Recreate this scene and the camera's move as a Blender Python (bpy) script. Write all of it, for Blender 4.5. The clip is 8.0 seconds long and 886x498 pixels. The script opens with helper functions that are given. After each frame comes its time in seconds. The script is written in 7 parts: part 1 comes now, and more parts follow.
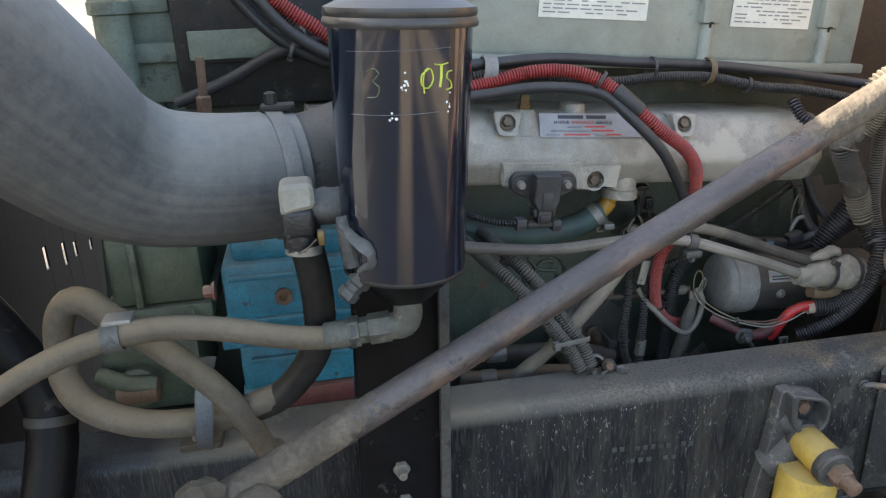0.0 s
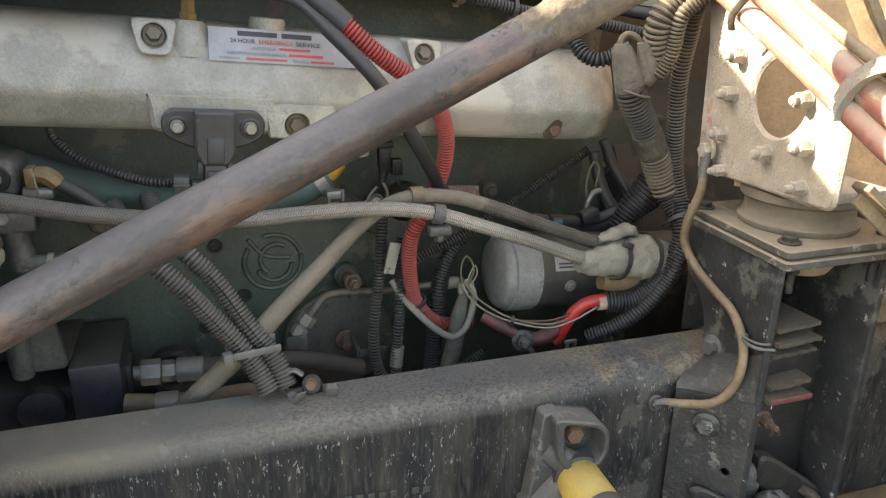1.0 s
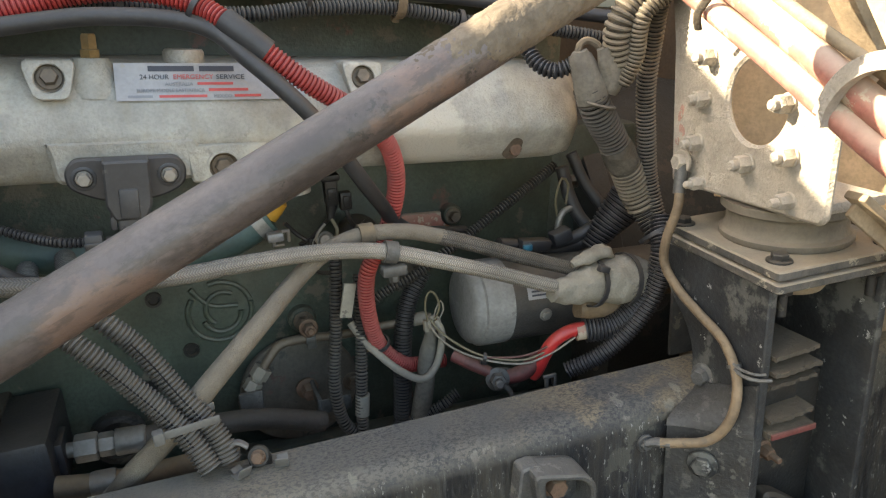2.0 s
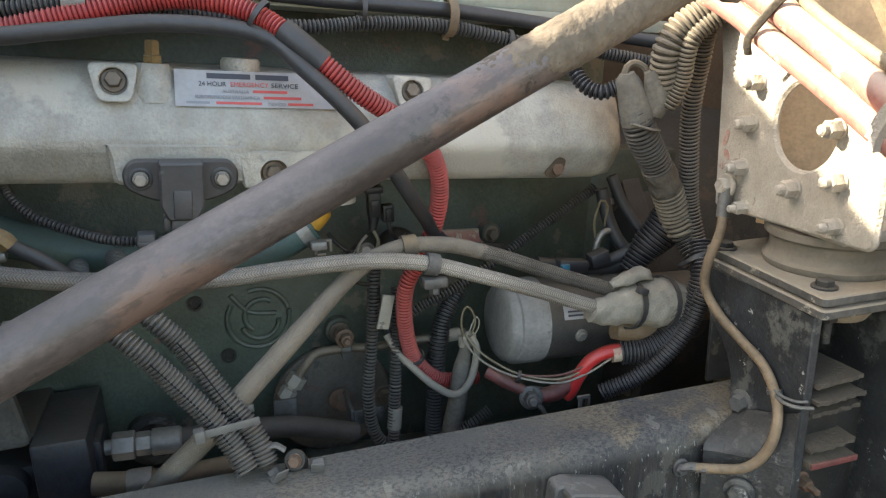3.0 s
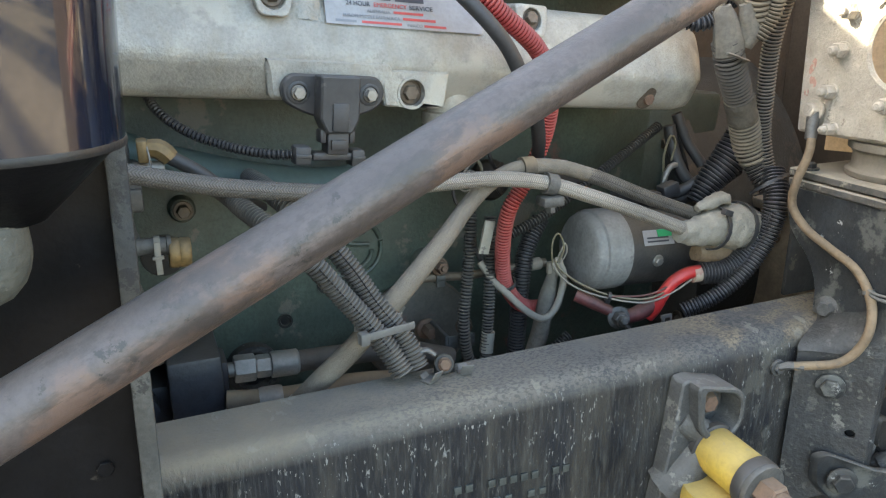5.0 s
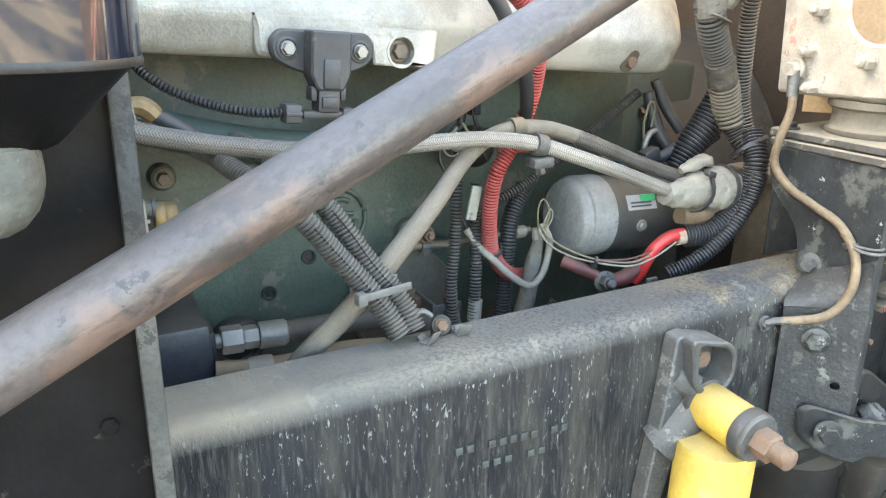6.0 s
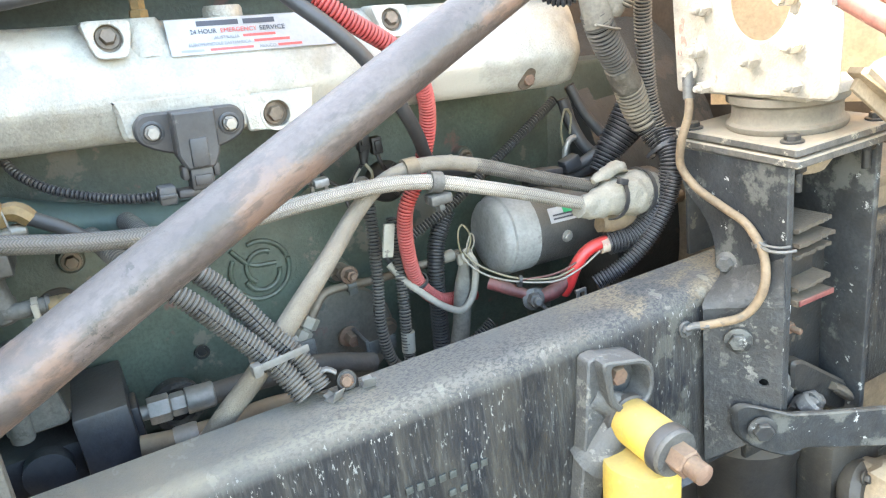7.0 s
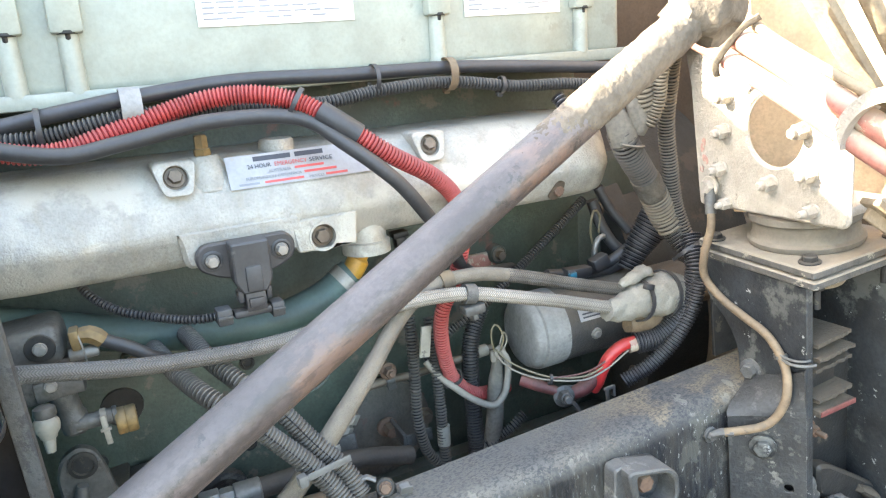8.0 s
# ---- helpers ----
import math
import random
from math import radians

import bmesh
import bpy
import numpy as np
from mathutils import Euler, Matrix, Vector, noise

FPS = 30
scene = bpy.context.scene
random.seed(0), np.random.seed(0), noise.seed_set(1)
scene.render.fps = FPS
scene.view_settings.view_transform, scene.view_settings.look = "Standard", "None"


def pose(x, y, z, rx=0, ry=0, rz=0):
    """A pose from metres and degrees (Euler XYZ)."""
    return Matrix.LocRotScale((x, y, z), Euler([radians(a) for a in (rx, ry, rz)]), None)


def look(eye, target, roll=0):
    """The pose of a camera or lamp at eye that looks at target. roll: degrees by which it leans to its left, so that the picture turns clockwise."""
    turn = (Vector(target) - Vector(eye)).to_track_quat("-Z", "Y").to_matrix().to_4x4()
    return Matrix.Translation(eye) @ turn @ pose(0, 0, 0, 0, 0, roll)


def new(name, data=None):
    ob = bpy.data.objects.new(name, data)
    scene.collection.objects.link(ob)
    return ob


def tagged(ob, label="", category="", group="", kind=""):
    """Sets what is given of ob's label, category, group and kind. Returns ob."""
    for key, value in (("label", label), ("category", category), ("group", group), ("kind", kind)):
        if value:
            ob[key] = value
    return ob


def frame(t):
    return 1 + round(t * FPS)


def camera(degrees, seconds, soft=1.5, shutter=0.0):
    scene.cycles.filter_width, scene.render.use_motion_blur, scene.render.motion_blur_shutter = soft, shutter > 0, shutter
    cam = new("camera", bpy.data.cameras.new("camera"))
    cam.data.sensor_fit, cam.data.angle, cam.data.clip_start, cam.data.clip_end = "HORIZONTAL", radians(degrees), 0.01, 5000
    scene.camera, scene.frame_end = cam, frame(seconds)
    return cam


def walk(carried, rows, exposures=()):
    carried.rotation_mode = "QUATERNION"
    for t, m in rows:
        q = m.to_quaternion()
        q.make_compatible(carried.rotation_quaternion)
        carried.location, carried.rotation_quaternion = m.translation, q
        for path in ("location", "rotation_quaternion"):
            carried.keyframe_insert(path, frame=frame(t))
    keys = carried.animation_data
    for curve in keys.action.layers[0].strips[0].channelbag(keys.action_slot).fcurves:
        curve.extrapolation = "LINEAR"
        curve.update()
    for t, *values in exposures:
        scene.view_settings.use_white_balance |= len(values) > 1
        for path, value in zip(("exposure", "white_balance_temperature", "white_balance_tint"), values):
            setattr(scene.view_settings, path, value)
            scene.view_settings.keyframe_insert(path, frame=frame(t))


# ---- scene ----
cam = camera(62.0, 8.0, soft=1.2)
PATH = [
    (0, (0.0938, 0.2260, 1.5328), (0.2540, 1.1509, 1.1878), -2.16),
    (0.5, (0.2195, 0.3060, 1.4989), (0.4539, 1.2128, 1.1484), -4.09),
    (1, (0.4226, 0.4478, 1.3797), (0.7137, 1.3428, 1.0419), 0.69),
    (1.5, (0.4876, 0.5010, 1.3611), (0.8004, 1.3854, 1.0146), -2.50),
    (2, (0.4863, 0.5234, 1.3844), (0.7933, 1.4161, 1.0543), -2.95),
    (2.2, (0.4785, 0.5157, 1.3823), (0.7680, 1.4250, 1.0834), -3.51),
    (3.3, (0.4515, 0.5197, 1.3730), (0.7353, 1.4318, 1.0773), -0.95),
    (3.5, (0.4358, 0.5197, 1.3758), (0.7240, 1.4268, 1.0690), -1.29),
    (4, (0.3751, 0.5179, 1.3733), (0.6736, 1.4139, 1.0444), -1.67),
    (4.5, (0.3201, 0.4987, 1.3758), (0.6354, 1.3894, 1.0484), -0.53),
    (5, (0.2410, 0.5340, 1.3150), (0.6097, 1.4101, 1.0043), -0.34),
    (5.2, (0.1949, 0.5551, 1.2784), (0.6203, 1.4129, 0.9899), 0.86),
    (6.3, (0.2236, 0.5479, 1.2792), (0.6409, 1.3927, 0.9444), -1.69),
    (6.5, (0.2541, 0.5546, 1.2930), (0.6808, 1.3910, 0.9489), -3.65),
    (7, (0.3368, 0.5059, 1.3407), (0.7243, 1.3607, 0.9954), -8.13),
    (7.5, (0.3941, 0.4785, 1.3852), (0.7382, 1.3558, 1.0504), -9.10),
    (8, (0.3403, 0.4758, 1.4391), (0.6966, 1.3641, 1.1492), -8.70),
]
EXPOSE = [(0, 2.36, 6700, 10), (0.6, 2.76, 7350, 10), (1, 2.86, 8000, 10), (1.6, 2.81, 8100, 9), (2.2, 2.76, 7700, 8), (3.5, 2.71, 7100, 8), (4.5, 2.91, 6800, 6), (5.2, 3.36, 6950, 5), (6.3, 4.32, 7000, 5), (7, 4.42, 6950, 5), (8, 3.96, 6900, 7)]
walk(cam, [(t, look(eye, target, roll)) for t, eye, target, roll in PATH], EXPOSE)

# ---- world, sun, exposure ----
world = bpy.data.worlds.new("world")
scene.world = world
world.use_nodes = True
wn = world.node_tree.nodes
sky = wn.new("ShaderNodeTexSky")
sky.sky_type = 'NISHITA'
sky.sun_disc = False
SUN_TO = Vector((-0.80, 0.25, 0.55)).normalized()
sky.sun_elevation = math.asin(SUN_TO.z)
sky.sun_rotation = math.atan2(SUN_TO.x, SUN_TO.y)
sky.dust_density = 2.0
world.node_tree.links.new(sky.outputs[0], wn["Background"].inputs[0])
wn["Background"].inputs[1].default_value = 0.15
sun_data = bpy.data.lights.new("sun", 'SUN')
sun_data.energy, sun_data.angle, sun_data.color = 4.5, radians(0.5), (1.0, 0.93, 0.82)
sun_ob = new("sun", sun_data)
sun_ob.matrix_world = look(SUN_TO * 20, (0, 0, 0))


# ---- materials ----
def mat(name, col, rough=0.6, metal=0.0, vary=0.35, fine=220.0, coarse=24.0, bump=0.15, dust=0.0, dust_col=(0.30, 0.235, 0.15),
        patch=None, patch_amt=0.0, patch_scale=30.0, streak=0.0, coat=0.0, spec=0.5, patch2=None, patch2_amt=0.0, patch2_scale=9.0, weave=0, lines=0, smear=None, fade=None):
    m = bpy.data.materials.new(name)
    m.use_nodes = True
    nt = m.node_tree
    N, L = nt.nodes, nt.links
    b = N["Principled BSDF"]
    tc = N.new("ShaderNodeTexCoord")

    def noise_tex(scale, detail=4.0, rough_=0.6, stretch=None):
        n = N.new("ShaderNodeTexNoise")
        n.inputs["Scale"].default_value, n.inputs["Detail"].default_value, n.inputs["Roughness"].default_value = scale, detail, rough_
        if stretch:
            mp = N.new("ShaderNodeMapping")
            mp.inputs["Scale"].default_value = stretch
            L.new(tc.outputs["Object"], mp.inputs[0])
            L.new(mp.outputs[0], n.inputs["Vector"])
        else:
            L.new(tc.outputs["Object"], n.inputs["Vector"])
        return n.outputs[0]

    def ramp(src, a, bb):
        r = N.new("ShaderNodeMapRange")
        r.inputs[1].default_value, r.inputs[2].default_value = a, bb
        L.new(src, r.inputs[0])
        return r.outputs[0]

    def mixc(f, a, bb):
        x = N.new("ShaderNodeMix")
        x.data_type = 'RGBA'
        for sock, v in ((x.inputs[0], f), (x.inputs[6], a), (x.inputs[7], bb)):
            if isinstance(v, (tuple, float, int)):
                sock.default_value = (*v, 1) if isinstance(v, tuple) else v
            else:
                L.new(v, sock)
        return x.outputs[2]

    def math_(op, a, bb):
        x = N.new("ShaderNodeMath")
        x.operation = op
        for sock, v in zip(x.inputs, (a, bb)):
            if isinstance(v, (float, int)):
                sock.default_value = v
            else:
                L.new(v, sock)
        return x.outputs[0]

    big, small = noise_tex(coarse), noise_tex(fine)
    dark = tuple(c * (1 - vary) for c in col)
    lite = tuple(min(1, c * (1 + vary * 0.8)) for c in col)
    c = mixc(ramp(big, 0.3, 0.7), dark, lite)
    c = mixc(math_('MULTIPLY', ramp(small, 0.42, 0.66), min(0.8, vary * 1.1)), c, tuple(x * 0.42 for x in col))
    if streak:
        st = noise_tex(60.0, 3.0, 0.6, (1.0, 1.0, 0.06))
        c = mixc(math_('MULTIPLY', ramp(st, 0.52, 0.72), streak), c, dust_col)
    if patch:
        pn = noise_tex(patch_scale, 6.0, 0.7)
        edge = 0.5 + (0.5 - patch_amt) * 0.45
        c = mixc(ramp(pn, edge, edge + 0.03), c, patch)
    if patch2:
        pn2 = noise_tex(patch2_scale, 8.0, 0.65)
        edge = 0.5 + (0.5 - patch2_amt) * 0.45
        c = mixc(ramp(pn2, edge, edge + 0.05), c, patch2)
    if smear:
        mp = N.new("ShaderNodeMapping")
        mp.inputs["Scale"].default_value = (6.0, 2.0, 1)
        L.new(tc.outputs["UV"], mp.inputs[0])
        n = N.new("ShaderNodeTexNoise")
        n.inputs["Scale"].default_value, n.inputs["Detail"].default_value, n.inputs["Roughness"].default_value = 1.0, 8.0, 0.7
        L.new(mp.outputs[0], n.inputs["Vector"])
        c = mixc(math_('MULTIPLY', ramp(n.outputs[0], 0.50, 0.56), 0.55), c, smear)
    rsock = None
    if dust:
        geo = N.new("ShaderNodeNewGeometry")
        sep = N.new("ShaderNodeSeparateXYZ")
        L.new(geo.outputs["Normal"], sep.inputs[0])
        up = ramp(sep.outputs[2], 0.0, 0.9)
        dn = ramp(noise_tex(70.0, 6.0, 0.7), 0.25, 0.75)
        amt = math_('MULTIPLY', math_('ADD', math_('MULTIPLY', up, 0.85), math_('MULTIPLY', dn, 0.30)), dust)
        cl = N.new("ShaderNodeClamp")
        L.new(amt, cl.inputs[0])
        c = mixc(cl.outputs[0], c, dust_col)
        rsock = math_('ADD', math_('MULTIPLY', cl.outputs[0], 0.9 - rough), rough)
        if metal:
            L.new(math_('MULTIPLY', math_('SUBTRACT', 1.0, cl.outputs[0]), metal), b.inputs["Metallic"])
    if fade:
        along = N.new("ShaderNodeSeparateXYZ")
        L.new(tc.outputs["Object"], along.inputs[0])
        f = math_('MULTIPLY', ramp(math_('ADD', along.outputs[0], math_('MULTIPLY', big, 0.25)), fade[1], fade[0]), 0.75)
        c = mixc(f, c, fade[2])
    L.new(c, b.inputs["Base Color"])
    if rsock is None:
        rsock = math_('ADD', math_('MULTIPLY', ramp(small, 0.3, 0.7), 0.15), max(0.03, rough - 0.07))
        b.inputs["Metallic"].default_value = metal
    L.new(rsock, b.inputs["Roughness"])
    if bump:
        bp = N.new("ShaderNodeBump")
        bp.inputs["Strength"].default_value, bp.inputs["Distance"].default_value = bump, 0.002
        L.new(math_('ADD', small, math_('MULTIPLY', big, 1.5)), bp.inputs["Height"])
        L.new(bp.outputs[0], b.inputs["Normal"])
    if weave:
        uv = N.new("ShaderNodeSeparateXYZ")
        L.new(tc.outputs["UV"], uv.inputs[0])
        tri = math_('PINGPONG', math_('MULTIPLY', uv.outputs[0], 14.0), 1.0)
        ang = math_('MULTIPLY', math_('ADD', math_('MULTIPLY', uv.outputs[1], weave * 0.9), math_('MULTIPLY', tri, 1.1)), 2 * math.pi)
        w = math_('MULTIPLY', ramp(math_('SINE', ang, 0.0), -0.7, 0.5), ramp(tri, 0.0, 0.25))
        c2 = mixc(math_('MULTIPLY', math_('SUBTRACT', 1.0, w), 0.55), c, tuple(x * 0.15 for x in col))
        L.new(c2, b.inputs["Base Color"])
        bp2 = N.new("ShaderNodeBump")
        bp2.inputs["Strength"].default_value, bp2.inputs["Distance"].default_value = 0.7, 0.0015
        L.new(w, bp2.inputs["Height"])
        if bump:
            L.new(bp.outputs[0], bp2.inputs["Normal"])
        L.new(bp2.outputs[0], b.inputs["Normal"])
    if lines:
        mp = N.new("ShaderNodeMapping")
        mp.inputs["Scale"].default_value = (lines, 0.35, 1)
        L.new(tc.outputs["UV"], mp.inputs[0])
        n = N.new("ShaderNodeTexNoise")
        n.inputs["Scale"].default_value, n.inputs["Detail"].default_value = 1.0, 3.0
        L.new(mp.outputs[0], n.inputs["Vector"])
        w = ramp(n.outputs[0], 0.40, 0.62)
        L.new(mixc(math_('MULTIPLY', w, 0.09), c, dust_col), b.inputs["Base Color"])
        bp2 = N.new("ShaderNodeBump")
        bp2.inputs["Strength"].default_value, bp2.inputs["Distance"].default_value = 0.15, 0.002
        L.new(w, bp2.inputs["Height"])
        L.new(bp2.outputs[0], b.inputs["Normal"])
    b.inputs["Coat Weight"].default_value = coat
    b.inputs["Specular IOR Level"].default_value = spec
    return m


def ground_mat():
    """Sandy gravel yard; its long soft bands paint sunlit and shadowed ground for the canister's reflection."""
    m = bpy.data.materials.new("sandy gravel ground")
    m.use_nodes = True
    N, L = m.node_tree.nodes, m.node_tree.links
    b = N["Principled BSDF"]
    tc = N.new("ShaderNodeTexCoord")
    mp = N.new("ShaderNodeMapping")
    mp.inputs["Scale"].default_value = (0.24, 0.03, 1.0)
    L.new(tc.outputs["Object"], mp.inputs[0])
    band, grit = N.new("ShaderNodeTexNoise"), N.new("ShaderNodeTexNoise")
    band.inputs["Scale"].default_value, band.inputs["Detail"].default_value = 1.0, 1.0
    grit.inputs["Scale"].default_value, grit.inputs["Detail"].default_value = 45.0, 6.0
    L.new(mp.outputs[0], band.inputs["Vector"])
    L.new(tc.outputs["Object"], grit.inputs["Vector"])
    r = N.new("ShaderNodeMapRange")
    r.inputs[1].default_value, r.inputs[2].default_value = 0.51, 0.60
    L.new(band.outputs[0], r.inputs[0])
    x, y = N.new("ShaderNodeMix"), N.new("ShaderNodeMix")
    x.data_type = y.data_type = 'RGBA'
    # Dark and tan band colours stand in for shaded and sunlit ground.
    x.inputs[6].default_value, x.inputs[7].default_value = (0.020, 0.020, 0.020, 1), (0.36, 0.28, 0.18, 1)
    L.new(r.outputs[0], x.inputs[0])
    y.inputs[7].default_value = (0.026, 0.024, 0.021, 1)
    g = N.new("ShaderNodeMapRange")
    g.inputs[1].default_value, g.inputs[2].default_value, g.inputs[4].default_value = 0.45, 0.75, 0.6
    L.new(grit.outputs[0], g.inputs[0])
    L.new(g.outputs[0], y.inputs[0])
    L.new(x.outputs[2], y.inputs[6])
    L.new(y.outputs[2], b.inputs["Base Color"])
    b.inputs["Roughness"].default_value = 0.95
    bp = N.new("ShaderNodeBump")
    bp.inputs["Strength"].default_value = 0.5
    bp.inputs["Distance"].default_value = 0.02
    L.new(grit.outputs[0], bp.inputs["Height"])
    L.new(bp.outputs[0], b.inputs["Normal"])
    return m


def rail_mat():
    """Black chassis paint: dust with dark flakes on top, pale cracks and runs on the face."""
    m = bpy.data.materials.new("black chassis paint")
    m.use_nodes = True
    N, L = m.node_tree.nodes, m.node_tree.links
    b = N["Principled BSDF"]
    tc = N.new("ShaderNodeTexCoord")

    def tex(scale, detail, stretch=(1, 1, 1)):
        mp = N.new("ShaderNodeMapping")
        mp.inputs["Scale"].default_value = stretch
        L.new(tc.outputs["Object"], mp.inputs[0])
        n = N.new("ShaderNodeTexNoise")
        n.inputs["Scale"].default_value, n.inputs["Detail"].default_value, n.inputs["Roughness"].default_value = scale, detail, 0.62
        L.new(mp.outputs[0], n.inputs["Vector"])
        return n.outputs[0]

    def rng_(src, a, bb, lo=0.0, hi=1.0):
        r = N.new("ShaderNodeMapRange")
        for i, v in enumerate((a, bb, lo, hi)):
            r.inputs[i + 1].default_value = v
        L.new(src, r.inputs[0])
        return r.outputs[0]

    def mul(a, bb, op='MULTIPLY'):
        x = N.new("ShaderNodeMath")
        x.operation = op
        x.use_clamp = True
        for sock, v in zip(x.inputs, (a, bb)):
            if isinstance(v, (float, int)):
                sock.default_value = v
            else:
                L.new(v, sock)
        return x.outputs[0]

    def mix(f, a, bb):
        x = N.new("ShaderNodeMix")
        x.data_type = 'RGBA'
        L.new(f, x.inputs[0])
        for sock, v in ((x.inputs[6], a), (x.inputs[7], bb)):
            if isinstance(v, tuple):
                sock.default_value = (*v, 1)
            else:
                L.new(v, sock)
        return x.outputs[2]

    geo = N.new("ShaderNodeNewGeometry")
    sep = N.new("ShaderNodeSeparateXYZ")
    L.new(geo.outputs["Normal"], sep.inputs[0])
    up = rng_(sep.outputs[2], 0.10, 0.80)
    pos = N.new("ShaderNodeSeparateXYZ")
    L.new(tc.outputs["Object"], pos.inputs[0])
    base = mix(rng_(tex(9, 5), 0.35, 0.7), (0.008, 0.009, 0.011), (0.018, 0.019, 0.022))
    grime = rng_(pos.outputs[0], -0.15, 0.35)
    base = mix(mul(mul(rng_(tex(26, 7, (1.0, 1.0, 0.35)), 0.40, 0.62), grime), 0.8), base, (0.044, 0.040, 0.033))
    runs = tex(260, 6, (1.0, 1.0, 0.11))
    c = mix(mul(rng_(runs, 0.50, 0.68), 0.7), base, (0.060, 0.060, 0.056))
    wide = tex(38, 5, (1.0, 1.0, 0.10))
    c = mix(mul(rng_(wide, 0.52, 0.70), 0.45), c, (0.070, 0.062, 0.048))
    peel = mul(rng_(tex(17, 8), 0.575, 0.60), rng_(pos.outputs[0], 0.30, 0.48))
    c = mix(mul(peel, 0.6), c, (0.085, 0.082, 0.068))
    cracks = tex(300, 3, (1.0, 1.0, 0.34))
    c = mix(mul(rng_(cracks, 0.635, 0.67), mul(rng_(tex(9, 3), 0.36, 0.58), rng_(pos.outputs[0], -0.35, 0.0, 0.15, 1.0))), c, (0.22, 0.215, 0.195))
    dusty = mix(rng_(tex(6, 5), 0.35, 0.65), (0.140, 0.128, 0.107), (0.215, 0.180, 0.128))
    dusty = mix(mul(rng_(pos.outputs[0], 0.12, 0.45, 0.0, 0.82), rng_(tex(13, 6), 0.30, 0.56, 0.45, 1.0)), dusty, (0.072, 0.069, 0.063))
    dusty = mix(mul(rng_(pos.outputs[0], 0.34, 0.44), rng_(tex(11, 8), 0.47, 0.52)), dusty, (0.165, 0.132, 0.088))
    worn = rng_(pos.outputs[0], -0.10, 0.22)
    flakes = rng_(tex(300, 7, (0.7, 1.3, 1.0)), 0.50, 0.56)
    few = mul(rng_(tex(9, 4), 0.34, 0.56), worn)
    top = mix(mul(mul(flakes, few), 0.72), dusty, (0.055, 0.054, 0.053))
    blot = mul(mul(rng_(tex(180, 8), 0.52, 0.57), rng_(tex(7, 4), 0.42, 0.60)), worn)
    top = mix(mul(blot, 0.62), top, (0.034, 0.035, 0.038))
    top = mix(mul(rng_(tex(24, 8, (1.3, 0.8, 1.0)), 0.615, 0.635), 0.45), top, (0.24, 0.215, 0.17))
    clean = rng_(pos.outputs[0], -0.56, -0.49, 1.0, 0.0)
    top = mix(mul(clean, 0.9), top, (0.020, 0.022, 0.027))
    c = mix(up, c, top)
    rough_add = N.new("ShaderNodeMath")
    rough_add.inputs[1].default_value = 0.40
    L.new(c, b.inputs["Base Color"])
    L.new(mul(mul(up, mul(1.0, clean, 'SUBTRACT')), 0.45, 'MULTIPLY'), rough_add.inputs[0])
    L.new(rough_add.outputs[0], b.inputs["Roughness"])
    b.inputs["Specular IOR Level"].default_value = 0.25
    bp = N.new("ShaderNodeBump")
    bp.inputs["Strength"].default_value, bp.inputs["Distance"].default_value = 0.75, 0.003
    L.new(mul(mul(cracks, 0.5), mul(runs, 0.5), 'ADD'), bp.inputs["Height"])
    L.new(bp.outputs[0], b.inputs["Normal"])
    return m


M_RAIL = rail_mat()
M_BLACKMETAL = mat("dusty black painted steel", (0.014, 0.015, 0.016), 0.45, vary=0.5, dust=0.26, dust_col=(0.22, 0.18, 0.125), bump=0.25, spec=0.3, patch=(0.050, 0.043, 0.033), patch_amt=0.25, patch_scale=40)
M_POST = mat("black post paint", (0.006, 0.006, 0.007), 0.35, vary=0.4, dust=0.03, bump=0.15, spec=0.10, patch=(0.035, 0.03, 0.025), patch_amt=0.18, patch_scale=30)
M_POSTEDGE = mat("dust rubbed steel edge", (0.058, 0.056, 0.049), 0.65, vary=0.5, dust=0.1, bump=0.5, patch=(0.022, 0.021, 0.020), patch_amt=0.36, patch_scale=48)
M_CHIPPED = mat("chipped black paint on grey steel", (0.018, 0.021, 0.024), 0.5, vary=0.5, dust=0.26, dust_col=(0.23, 0.20, 0.15), patch=(0.28, 0.28, 0.26), patch_amt=0.20, patch_scale=52, patch2=(0.070, 0.071, 0.064), patch2_amt=0.40, patch2_scale=16, bump=0.4, spec=0.3)
M_CORNER = mat("grimy chipped corner paint", (0.026, 0.027, 0.027), 0.6, vary=0.6, dust=0.16, dust_col=(0.20, 0.175, 0.13), bump=0.7, patch=(0.120, 0.115, 0.098), patch_amt=0.27, patch_scale=30, patch2=(0.055, 0.053, 0.047), patch2_amt=0.36, patch2_scale=75)
M_CAN = mat("gloss black enamel", (0.005, 0.008, 0.017), 0.12, vary=0.3, bump=0.0, coat=0.6, spec=0.5)
M_CANRIM = mat("dusty black enamel rim", (0.018, 0.018, 0.02), 0.3, vary=0.3, dust=0.3, bump=0.1)
M_ALU = mat("weathered cast aluminium", (0.37, 0.352, 0.305), 0.5, metal=0.3, vary=0.25, dust=0.25, dust_col=(0.32, 0.27, 0.18), bump=0.7, fine=320, patch=(0.27, 0.255, 0.218), patch_amt=0.20, patch_scale=34, patch2=(0.44, 0.412, 0.348), patch2_amt=0.42, patch2_scale=7.5, streak=0.35)
M_CASTGREY = mat("grimy grey cast fitting", (0.080, 0.077, 0.070), 0.55, metal=0.2, vary=0.5, patch=(0.045, 0.042, 0.038), patch_amt=0.3, patch_scale=45, dust=0.25, dust_col=(0.26, 0.23, 0.18), bump=0.35)
